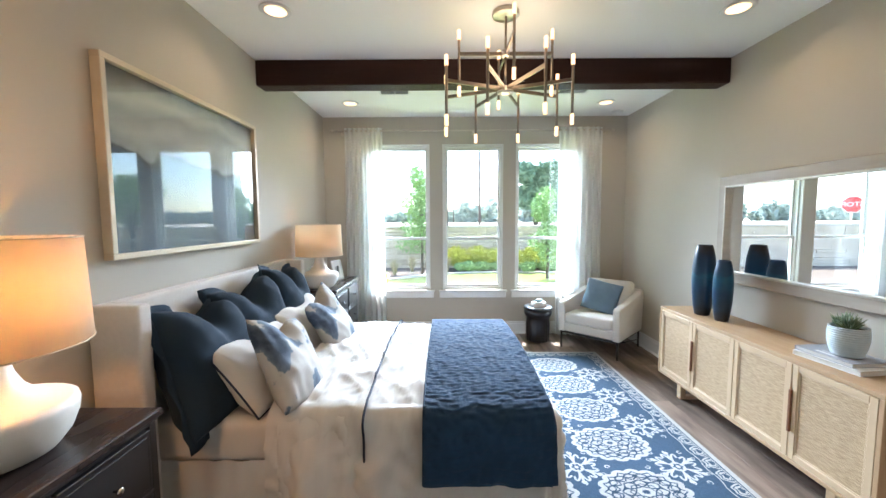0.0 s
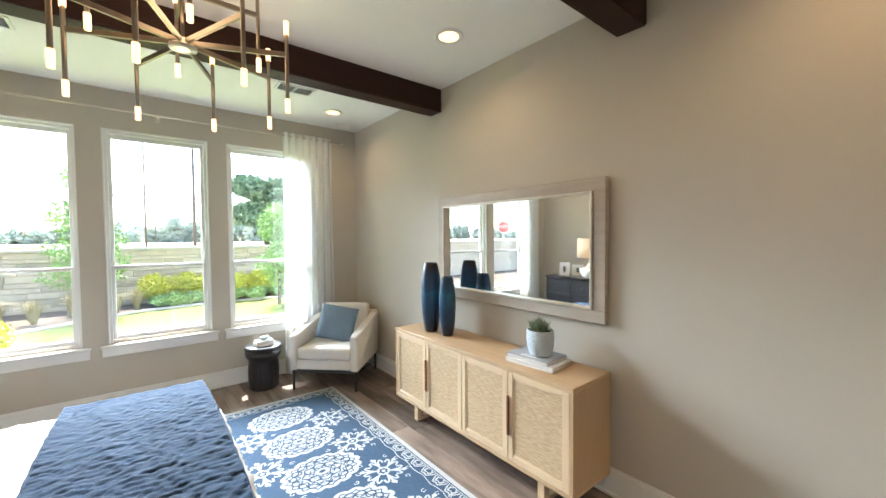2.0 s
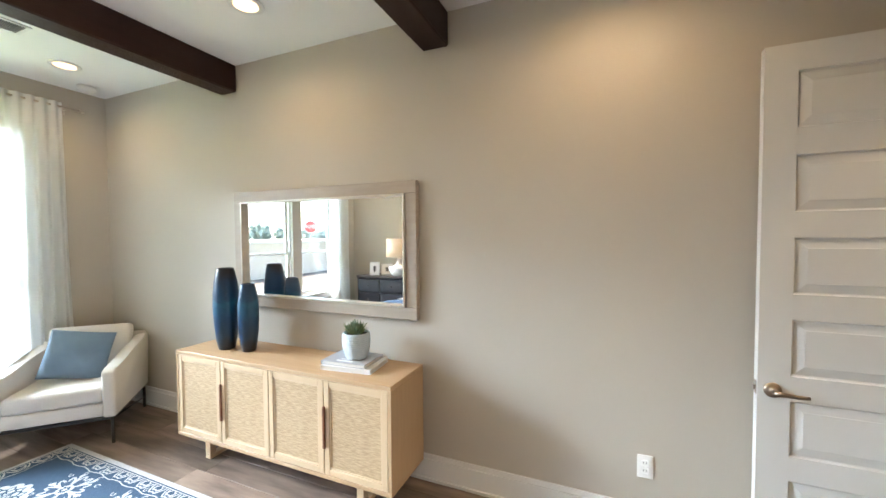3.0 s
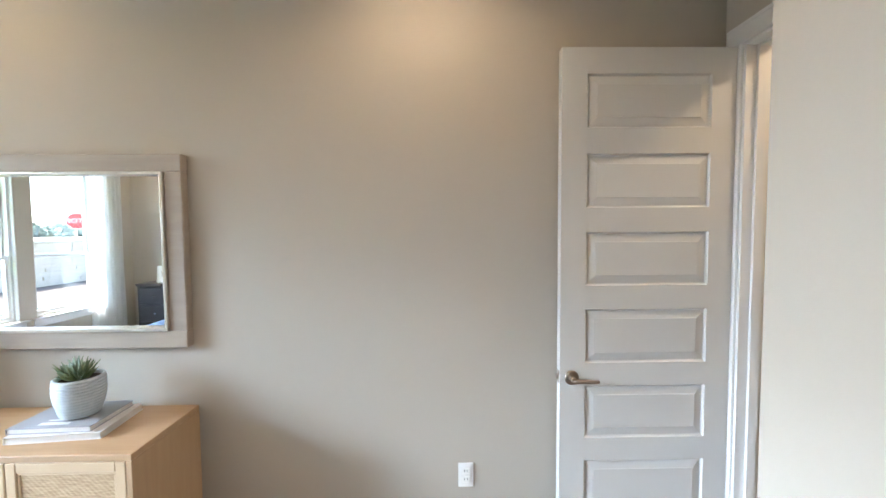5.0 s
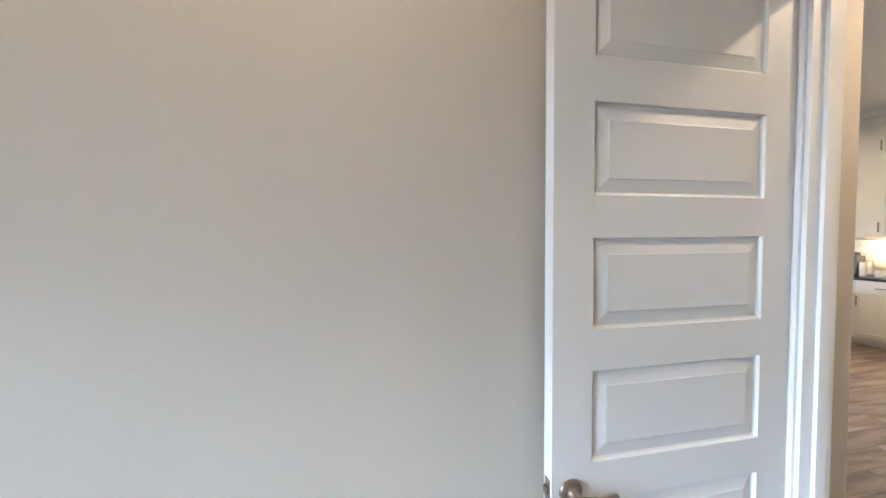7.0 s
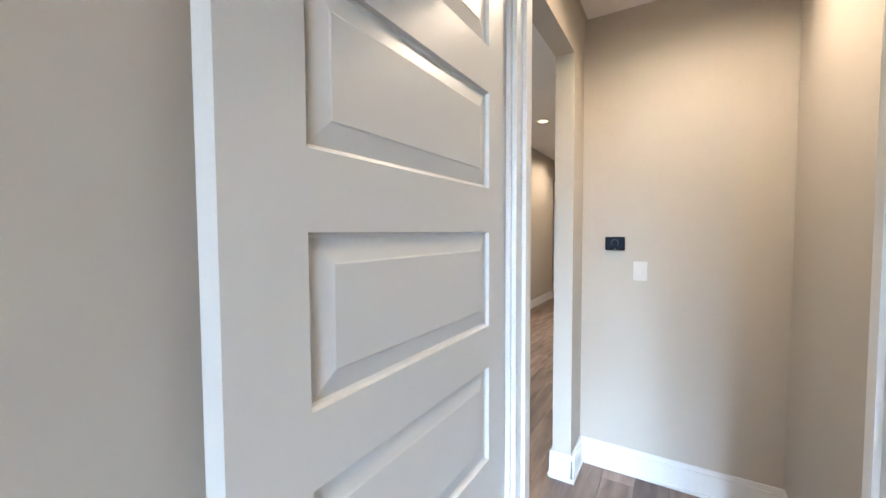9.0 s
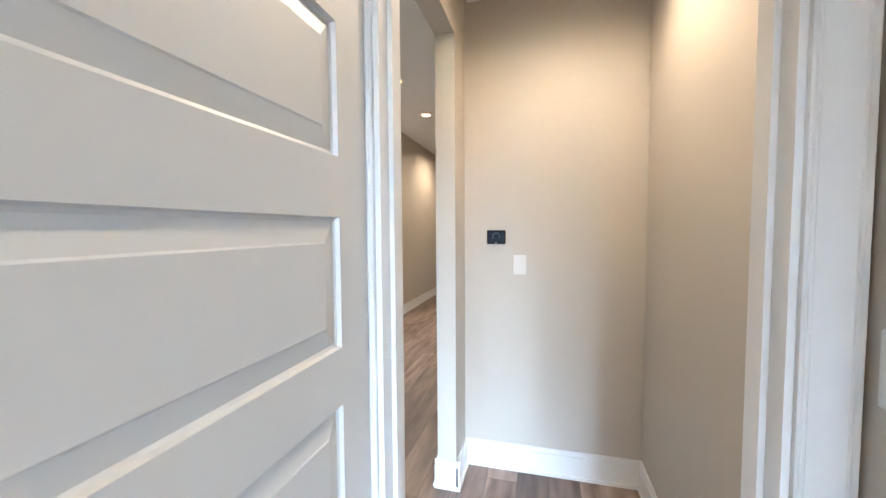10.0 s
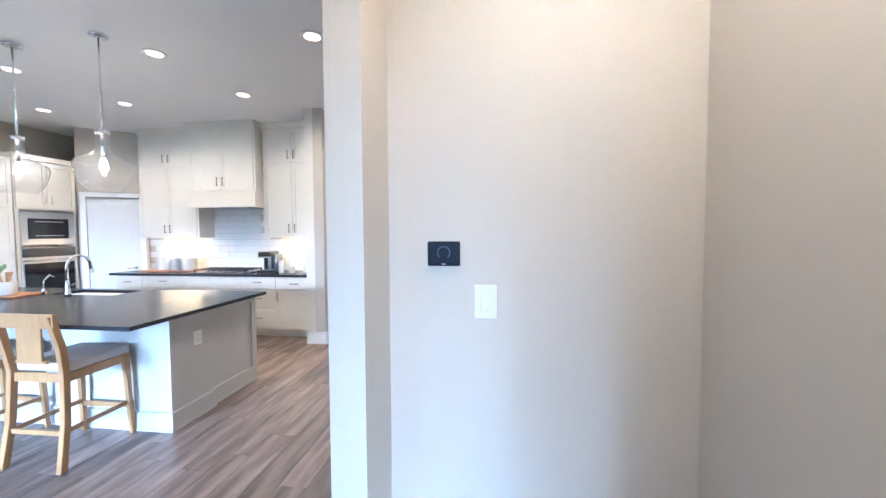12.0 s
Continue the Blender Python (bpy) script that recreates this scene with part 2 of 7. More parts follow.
M_TAUPEFRAME = mat("taupe_wood", (0.40, 0.345, 0.285), 0.5, second=(0.34, 0.29, 0.235), scale=9, stretch=(1, 0.6, 3), bump=0.15, bscale=50)
M_SILVER = mat("silver_leaf", (0.66, 0.62, 0.55), 0.35, 0.7, second=(0.52, 0.48, 0.42), scale=20)
M_PICGLASS = glass("picture_glass", (0.97, 0.985, 0.98), 0.0, 0.06, 0.62)
M_MIRROR = mat("mirror", (0.93, 0.94, 0.94), 0.0, 1.0)
M_SHEER = sheer("sheer_voile", (0.74, 0.75, 0.74), 0.13, 0.42)
M_GLASS = glass("clear_glass", (0.97, 0.985, 0.98))
M_LAMPGLASS = glass("lamp_glass", (0.975, 0.975, 0.97), 0.02, 0.11, 1.0)
M_SHADE = sheer("lamp_shade", (0.82, 0.70, 0.55), 0.0, 0.6)
M_BULB = glow("bulb", (1.0, 0.60, 0.28), 2.0)
M_CANDLE = glow("candle_tube", (1.0, 0.60, 0.28), 0.42)
M_LENS = glow("downlight_lens", (1.0, 0.56, 0.24), 0.5)
M_LED = glow("under_cabinet_light", (1.0, 0.62, 0.28), 0.4)
M_PLASTIC = mat("white_plastic", (0.80, 0.80, 0.78), 0.35)
M_SWITCH = mat("light_switch_plastic", (0.60, 0.59, 0.56), 0.35)
M_SLOT = mat("dark_slot", (0.03, 0.03, 0.03), 0.6)
M_SCREEN = mat("thermostat_glass", (0.004, 0.005, 0.008), 0.28)
M_SCREEN.node_tree.nodes["Principled BSDF"].inputs["Specular IOR Level"].default_value = 0.2
M_DIAL = mat("dial_ring", (0.008, 0.012, 0.022), 0.3)
M_DIAL.node_tree.nodes["Principled BSDF"].inputs["Specular IOR Level"].default_value = 0.2
M_ART = mat("painting", (0.5, 0.5, 0.5), 0.5)
ramp_between(M_ART, [(0.0, (0.016, 0.038, 0.085)), (0.50, (0.022, 0.05, 0.105)), (0.545, (0.02, 0.022, 0.03)), (0.57, (0.30, 0.30, 0.29)), (0.68, (0.46, 0.44, 0.40)), (0.80, (0.34, 0.33, 0.30)), (0.87, (0.50, 0.48, 0.43)), (1.0, (0.14, 0.14, 0.14))], scale=2.4, axis=("Z", -0.46, 0.46, 0.28), distort=1.2)
M_ARTFRAME = mat("champagne_frame", (0.60, 0.52, 0.40), 0.4, 0.3, second=(0.52, 0.44, 0.33), scale=12)
M_MAT = mat("mount_board", (0.75, 0.74, 0.72), 0.8)
M_PHOTO = mat("small_print", (0.25, 0.25, 0.26), 0.5, second=(0.5, 0.5, 0.5), scale=30, spread=0.3)
M_CABINET = mat("cabinet_paint", (0.66, 0.635, 0.58), 0.4, second=(0.64, 0.615, 0.56), scale=5)
M_COUNTER = mat("dark_stone", (0.018, 0.020, 0.026), 0.24, second=(0.023, 0.026, 0.032), scale=14, spread=0.6, rvary=0.05)
M_TILE = mat("white_tile", (0.72, 0.73, 0.73), 0.18)
M_ISLAND = mat("island_paint", (0.56, 0.56, 0.54), 0.45, second=(0.54, 0.54, 0.52), scale=5)
M_STOOLWOOD = mat("honey_wood", (0.42, 0.25, 0.105), 0.42, second=(0.33, 0.185, 0.07), scale=7, stretch=(6, 6, 0.7), bump=0.1, bscale=60)
M_STOOLSEAT = mat("stool_fabric", (0.62, 0.58, 0.53), 0.9, second=(0.56, 0.52, 0.47), scale=90, bump=0.4, bscale=500)
M_OVENGLASS = mat("oven_glass", (0.012, 0.013, 0.016), 0.08)
M_BOARD = mat("cutting_board", (0.42, 0.20, 0.08), 0.5, second=(0.34, 0.15, 0.055), scale=8, stretch=(1, 6, 1))
M_BLACKPL = mat("black_plastic", (0.015, 0.015, 0.016), 0.3)
M_IRON = mat("cast_iron", (0.02, 0.02, 0.02), 0.6)
M_GRASS = mat("lawn", (0.20, 0.225, 0.045), 0.95, second=(0.155, 0.185, 0.035), scale=3, bump=1.0, bscale=60)
M_DIRT = mat("dry_ground", (0.40, 0.34, 0.26), 0.95, second=(0.32, 0.26, 0.19), scale=0.25)
M_BED = mat("mulch", (0.16, 0.12, 0.09), 0.95, second=(0.10, 0.075, 0.055), scale=14)
M_STONE = mat("wall_stone", (0.54, 0.45, 0.36), 0.9, second=(0.44, 0.36, 0.28), scale=5, bump=0.5, bscale=20, per_object=0.25)
M_CAP = mat("cap_stone", (0.55, 0.50, 0.43), 0.85, second=(0.47, 0.42, 0.36), scale=4)
M_HEDGE = mat("golden_leaves", (0.36, 0.38, 0.05), 0.7, second=(0.52, 0.48, 0.06), scale=2.2, spread=0.3)
M_GREEN = mat("green_leaves", (0.20, 0.31, 0.11), 0.7, second=(0.26, 0.38, 0.15), scale=1.5, spread=0.3)
M_OLIVE = mat("pale_leaves", (0.15, 0.24, 0.14), 0.75, second=(0.20, 0.29, 0.18), scale=1.0, spread=0.3)
# Pale grey-green: the haze of distance is mixed into the leaf colour.
M_HAZYTREE = mat("hazed_far_leaves", (0.30, 0.36, 0.31), 0.85, second=(0.36, 0.41, 0.35), scale=0.2, spread=0.3)
M_STRAW = mat("straw_blades", (0.40, 0.33, 0.20), 0.85, second=(0.28, 0.26, 0.14), scale=3)
M_BARK = mat("bark", (0.12, 0.09, 0.065), 0.9, second=(0.07, 0.05, 0.04), scale=9, bump=0.6, bscale=30)
M_POLE = mat("weathered_pole", (0.13, 0.11, 0.10), 0.9, second=(0.10, 0.085, 0.075), scale=3)
M_RED = mat("sign_red", (0.55, 0.03, 0.03), 0.5)
M_ORANGE = mat("orange_fence", (0.62, 0.26, 0.10), 0.8, second=(0.5, 0.33, 0.2), scale=0.6)


# ---- building helpers ----
def box(bm, x0, x1, y0, y1, z0, z1, bevel=0.0, m=None, seg=1):
    x0, x1, y0, y1, z0, z1 = min(x0, x1), max(x0, x1), min(y0, y1), max(y0, y1), min(z0, z1), max(z0, z1)
    base = Matrix.LocRotScale(((x0 + x1) / 2, (y0 + y1) / 2, (z0 + z1) / 2), None, (x1 - x0, y1 - y0, z1 - z0))
    verts = bmesh.ops.create_cube(bm, size=1, matrix=base)["verts"]
    if bevel:
        edges = list({e for v in verts for e in v.link_edges})
        made = bmesh.ops.bevel(bm, geom=edges, offset=bevel, segments=seg, affect="EDGES", profile=0.6)
        verts = list(set(made["verts"]) | {v for v in verts if v.is_valid})
    if m:
        bmesh.ops.transform(bm, matrix=m, verts=verts)
    return verts


def lathe(bm, profile, n=24, centre=(0, 0, 0), m=None, ripple=None):
    rings = []
    for r, z in profile:
        ring = []
        for k in range(n):
            a = 2 * math.pi * k / n
            rr = r * (1 + (ripple(a, z) if ripple else 0))
            p = Vector((centre[0] + rr * math.cos(a), centre[1] + rr * math.sin(a), centre[2] + z))
            ring.append(bm.verts.new(m @ p if m else p))
        rings.append(ring)
    for a, b in zip(rings, rings[1:]):
        for k in range(n):
            bm.faces.new((a[k], a[(k + 1) % n], b[(k + 1) % n], b[k]))
    for ring, flip in ((rings[0], True), (rings[-1], False)):
        bm.faces.new(ring[::-1] if flip else ring)


def tube(bm, points, radius, n=8, closed=False):
    pts = [Vector(p) for p in points]
    rings, up = [], Vector((0.013, 0.021, 1))
    for i, p in enumerate(pts):
        a = pts[i - 1] if i or closed else p
        b = pts[(i + 1) % len(pts)] if i < len(pts) - 1 or closed else p
        way = (b - a).normalized()
        side = way.cross(up if abs(way.dot(up.normalized())) < 0.95 else Vector((1, 0.02, 0))).normalized()
        top = side.cross(way)
        r = radius[i] if isinstance(radius, (list, tuple)) else radius
        rings.append([bm.verts.new(p + r * (math.cos(2 * math.pi * k / n) * side + math.sin(2 * math.pi * k / n) * top)) for k in range(n)])
    pairs = list(zip(rings, rings[1:])) + ([(rings[-1], rings[0])] if closed else [])
    for a, b in pairs:
        for k in range(n):
            bm.faces.new((a[k], a[(k + 1) % n], b[(k + 1) % n], b[k]))
    if not closed:
        bm.faces.new(rings[0][::-1]), bm.faces.new(rings[-1])


def part(name, bm, material, parent=None, label="", smooth=False, m=None):
    data = bpy.data.meshes.new(name)
    bmesh.ops.recalc_face_normals(bm, faces=bm.faces)
    if smooth:
        for f in bm.faces:
            f.smooth = True
    bm.to_mesh(data)
    bm.free()
    data.materials.append(material)
    ob = new(name, data)
    ob.parent = parent
    if m:
        ob.matrix_basis = m
    return tagged(ob, label)


def thing(name, m, label, category, group=""):
    ob = new(name)
    ob.empty_display_size = 0.1
    ob.matrix_world = m
    return tagged(ob, label, category, group)


def bxpart(name, material, parent, *boxes, bevel=0.0, label="", smooth=False, m=None, seg=1):
    bm = bmesh.new()
    for b in boxes:
        box(bm, *b, bevel=bevel, seg=seg)
    return part(name, bm, material, parent, label, smooth, m)


def slab(name, material, *boxes, label="", kind="structure"):
    bm = bmesh.new()
    for b in boxes:
        box(bm, *b)
    return tagged(part(name, bm, material), label, kind=kind)


def wrinkle(p, size, seed=0.0):
    q = Vector(p) / size + Vector((seed, seed * 0.7, -seed))
    return noise.noise(q) + 0.5 * noise.noise(q * 2.1)


# ---- setting: the bedroom, the entry and the great room ----
XL, XR, YN, CEIL = -1.55, 2.38, 4.98, 2.85
YS, YD = -0.176, -0.80
GC = 3.17
slab("floor", M_SUBFLOOR, (-1.75, 9.2, -10.6, 5.15, -0.15, -0.012), label="grey-brown wood plank floor")
slab("ceiling", M_CEIL, (XL - 0.12, XR + 0.13, -2.49, YN + 0.15, CEIL, CEIL + 0.1), label="smooth off-white painted ceiling")
slab("ceiling_kitchen", M_CEIL, (XR + 0.13, 9.2, -10.6, 3.3, GC, GC + 0.1), label="smooth off-white painted kitchen ceiling")
slab("wall_west", M_WALL, (XL - 0.12, XL, -0.99, YN + 0.15, 0, CEIL), label="warm taupe painted bedroom wall")
slab("wall_east", M_WALL, (XR, XR + 0.13, YD - 0.12, YN + 0.15, 0, CEIL), (XR + 0.02, XR + 0.13, -1.235, YD - 0.12, 0, CEIL),
     (XR + 0.02, XR + 0.13, -2.102, -1.235, 2.55, CEIL), (XR + 0.02, XR + 0.13, -2.366, -2.102, 0, CEIL), (XR + 0.001, XR + 0.13, -2.49, 3.3, CEIL, GC),
     label="warm taupe painted wall with a cased opening")
WIN = [(-0.97, -0.178), (-0.012, 0.783), (0.945, 1.735)]
WB, WT, WM = 0.595, 2.505, 1.275
edges = [XL] + [v for w in WIN for v in w] + [XR]
slab("wall_north", M_WALL, *[(edges[i], edges[i + 1], YN, YN + 0.15, 0, CEIL) for i in (0, 2, 4, 6)],
     *[(a, b, YN, YN + 0.15, 0, WB) for a, b in WIN], *[(a, b, YN, YN + 0.15, WT, CEIL) for a, b in WIN], label="warm taupe painted window wall")
slab("wall_door", M_WALL, (1.438, 1.53, YD - 0.12, YD, 0, CEIL), (1.53, 2.272, YD - 0.12, YD, 2.32, CEIL), (2.272, XR, YD - 0.12, YD, 0, CEIL), label="warm taupe painted wall with the doorway")
slab("wall_south", M_WALL, (0.55, 1.438, YD - 0.12, YS, 0, CEIL), (XL, 0.55, -0.99, YD - 0.12, 0, CEIL), label="warm taupe painted wall")
slab("wall_hall_south", M_WALL, (1.28, XR + 0.13, -2.49, -2.366, 0, CEIL), label="warm taupe painted hall wall")
slab("wall_hall_west", M_WALL, (1.28, 1.374, -2.366, YD - 0.12, 0, CEIL), label="warm taupe painted hall wall")


def baseboard(name, *runs):
    """Runs along walls: (axis, fixed, from, to, side) with side the way out of the wall."""
    bm = bmesh.new()
    for axis, at, a, b, side in runs:
        for depth, z0, z1 in ((0.016, 0.0, 0.135), (0.011, 0.135, 0.165), (0.026, 0.0, 0.02)):
            lo, hi = sorted((at + side * 0.0005, at + side * depth))
            if axis == "x":
                box(bm, lo, hi, a, b, z0, z1, bevel=0.002)
            else:
                box(bm, a, b, lo, hi, z0, z1, bevel=0.002)
    return tagged(part(name, bm, M_TRIM), "white painted tall baseboard", kind="structure")


baseboard("baseboard", ("x", XR, YD + 0.02, YN, -1), ("y", YN, XL, XR, -1), ("x", XL, -0.87, YN, 1), ("x", 1.438, YD + 0.02, YS, 1), ("y", YS, 0.55, 1.454, 1))
baseboard("baseboard_hall", ("y", -2.366, 1.374, XR + 0.02, 1), ("x", 1.374, -2.366, YD - 0.12, 1), ("x", XR + 0.02, -1.235, YD - 0.12, -1),
          ("x", XR + 0.02, -2.366, -2.086, -1), ("y", -2.102, XR - 0.006, XR + 0.146, 1), ("x", XR + 0.13, -2.49, -2.086, 1))


def door_trim():
    bm = bmesh.new()
    a, b, top = 1.53, 2.272, 2.32
    jamb = 0.012
    for x0, x1 in ((a - 0.005, a + jamb), (b - jamb, b + 0.005)):
        box(bm, x0, x1, YD - 0.122, YD + 0.002, 0, top)
    box(bm, a, b, YD - 0.122, YD + 0.002, top - jamb, top + 0.002)
    for x0, x1 in ((a + jamb, a + jamb + 0.011), (b - jamb - 0.011, b - jamb)):
        box(bm, x0, x1, YD - 0.085, YD - 0.045, 0, top - jamb)
    box(bm, a + jamb, b - jamb, YD - 0.085, YD - 0.045, top - jamb - 0.011, top - jamb)
    for face, out in ((YD, 1), (YD - 0.12, -1)):
        for depth, wide0, wide1 in ((0.017, 0.0, 0.085), (0.0185, 0.004, 0.014), (0.0195, 0.066, 0.074)):
            y0, y1 = sorted((face + out * 0.0005, face + out * depth))
            for x0, x1 in ((a - wide1, a - wide0), (b + wide0, b + wide1)):
                box(bm, x0, x1, y0, y1, 0, top + (wide0 if depth > 0.018 else 0.0), bevel=0.003)
            box(bm, a - wide1, b + wide1, y0, y1, top + wide0, top + wide1, bevel=0.002)
    return tagged(part("trim", bm, M_TRIM), "white painted door casing and jambs", kind="structure")


door_trim()


# ---- windows ----
def window(k, a, b):
    w = new("window_%d" % k)
    w.location = ((a + b) / 2, YN, WB)
    tagged(w, "white single-hung window with a wide sill", kind="structure")
    bm = bmesh.new()
    h, hw = WT - WB, (b - a) / 2
    for x0, x1 in ((-hw, -hw + 0.035), (hw - 0.035, hw)):
        box(bm, x0, x1, 0.04, 0.13, 0, h, bevel=0.003)
    box(bm, -hw + 0.035, hw - 0.035, 0.04, 0.13, h - 0.035, h, bevel=0.003)
    box(bm, -hw + 0.035, hw - 0.035, 0.04, 0.13, 0, 0.03, bevel=0.003)
    for x0, x1 in ((-hw, -hw + 0.012), (hw - 0.012, hw)):
        box(bm, x0, x1, 0.002, 0.04, 0, h, bevel=0.002)
    box(bm, -hw + 0.012, hw - 0.012, 0.002, 0.04, h - 0.012, h, bevel=0.002)
    part("window_frame", bm, M_TRIM, w)
    mid = WM - WB
    for name, z0, z1, y in (("sash_upper", mid - 0.018, h - 0.035, 0.095), ("sash_lower", 0.03, mid + 0.018, 0.062)):
        bm = bmesh.new()
        e = hw - 0.035
        for x0, x1 in ((-e, -e + 0.026), (e - 0.026, e)):
            box(bm, x0, x1, y, y + 0.03, z0, z1, bevel=0.003)
        box(bm, -e + 0.026, e - 0.026, y, y + 0.03, z0, z0 + 0.034, bevel=0.003)
        box(bm, -e + 0.026, e - 0.026, y, y + 0.03, z1 - 0.034, z1, bevel=0.003)
        sash = part(name, bm, M_TRIM, w)
        bm = bmesh.new()
        box(bm, -e + 0.026, e - 0.026, y + 0.013, y + 0.017, z0 + 0.034, z1 - 0.034)
        pane = part("pane", bm, M_GLASS, sash)
        pane.visible_shadow = False
    bxpart("window_sill", M_TRIM, w, (-hw - 0.055, hw + 0.055, -0.045, 0.0395, -0.022, -0.0005), (-hw - 0.045, hw + 0.045, -0.018, -0.001, -0.105, -0.022), bevel=0.004)


for k, (a, b) in enumerate(WIN):
    window(k + 1, a, b)
# Unseen overhang, its depth set so only a low strip of sun enters.
slab("added_eave", M_TRIM, (-3, 4.0, YN + 0.15, 6.25, 2.95, 3.1), label="white roof overhang outside, added unseen to cut the sun")
slab("roof", M_CEIL, (-3, 9.3, -10.7, YN + 0.15, 3.32, 3.4), label="plain roof deck")


# ---- ceiling beams ----
def beam(y0, y1):
    bm = bmesh.new()
    verts = box(bm, XL + 0.001, XR - 0.001, y0, y1, 2.645, CEIL - 0.001, bevel=0.008)
    bmesh.ops.subdivide_edges(bm, edges=[e for e in bm.edges if e.calc_length() > 2], cuts=30)
    for v in bm.verts:
        v.co.y += 0.002 * wrinkle(v.co, 0.3)
        v.co.z += 0.0015 * wrinkle(v.co, 0.25, 3) if v.co.z < 2.7 else 0
    ob = part("beam", bm, M_BEAM)
    return tagged(ob, "dark-stained rough-sawn wooden ceiling beam", kind="structure")


beam(3.215, 3.375)
beam(1.455, 1.62)


# ---- lamps in the ceilings ----
def downlight(x, y, z, power, proto=None):
    if proto:
        ob = copy_thing(proto, pose(x, y, z))
    else:
        ob = thing("downlight", pose(x, y, z), "round white recessed ceiling downlight, lit warm", "light", "recessed ceiling lights")
        bm = bmesh.new()
        lathe(bm, [(0.074, -0.001), (0.096, -0.001), (0.098, -0.006), (0.090, -0.011), (0.074, -0.008)], 28)
        part("trim_ring", bm, M_TRIM, ob, smooth=True)
        bm = bmesh.new()
        lathe(bm, [(0.066, -0.0083), (0.065, -0.0100), (0.03, -0.0118)], 24)
        part("lens", bm, M_LENS, ob)
    if power:
        lamp("downlight_lamp", "SPOT", pose(x, y, z - 0.03), power, WARM, radius=0.05, cone=165)
    return ob


first = downlight(1.857, 2.48, CEIL, 2.2)
for x, y in ((-1.05, 2.48), (-1.05, 4.39), (1.85, 4.39), (1.86, 0.57), (-1.05, 0.57)):
    downlight(x, y, CEIL, 3.7 if y < 1 else 2.0, first)
downlight(1.80, -1.60, CEIL, 10.0, first)
# The one at (3.6, -7.6) is added, and stronger, to brighten the passage.
for x, y in ((5.12, -4.23), (3.55, -4.15), (5.0, -5.30), (6.68, -5.36), (7.97, -5.42), (6.83, -4.32), (3.6, -7.6), (3.6, -5.45)):
    downlight(x, y, GC, 15.0 if y < -7 else 8.0 if x < 4 and y < -5 else 6.5, first)


def vent(x, y):
    v = thing("ceiling_vent", pose(x, y, CEIL), "white louvred ceiling air vent", "vent", "ceiling vents")
    bxpart("frame", M_TRIM, v, (-0.16, 0.16, -0.09, -0.07, -0.008, -0.0005), (-0.16, 0.16, 0.07, 0.09, -0.008, -0.0005), (-0.16, -0.14, -0.07, 0.07, -0.008, -0.0005), (0.14, 0.16, -0.07, 0.07, -0.008, -0.0005), (-0.01, 0.01, -0.07, 0.07, -0.008, -0.0005))
    bxpart("backing", M_SLOT, v, (-0.14, 0.14, -0.07, 0.07, -0.0015, -0.0005))
    for k in range(6):
        bm = bmesh.new()
        box(bm, -0.139, 0.139, -0.009, 0.009, -0.001, 0.001, m=pose(0, -0.058 + 0.023 * k, -0.006, 35))
        part("slat", bm, M_TRIM, v)


vent(1.34, 4.0)
vent(-0.5, 4.0)
det = thing("smoke_detector", pose(2.15, 4.77, CEIL), "round white smoke detector on the ceiling", "smoke detector")
bm = bmesh.new()
lathe(bm, [(0.066, -0.0005), (0.066, -0.018), (0.055, -0.034), (0.03, -0.038)], 26)
part("cover", bm, M_PLASTIC, det, smooth=True)


# ---- the door ----
def leaf_panels(bm, width, z_low, z_high, x_face, sign, y0, y1):
    """One raised panel with a moulded frame on a face at x_face; sign: the way out."""
    s = sign
    rings = [(0.0, 0.0), (0.003, 0.008), (0.008, 0.0105), (0.042, 0.0035), (0.045, 0.002)]
    loops = []
    for inset, deep in rings:
        ya, yb, za, zb = y0 + inset, y1 - inset, z_low + inset, z_high - inset
        loops.append([bm.verts.new((x_face - s * deep, y, z)) for y, z in ((ya, za), (yb, za), (yb, zb), (ya, zb))])
    for a, b in zip(loops, loops[1:]):
        for k in range(4):
            bm.faces.new((a[k], a[(k + 1) % 4], b[(k + 1) % 4], b[k]))
    bm.faces.new(loops[-1])


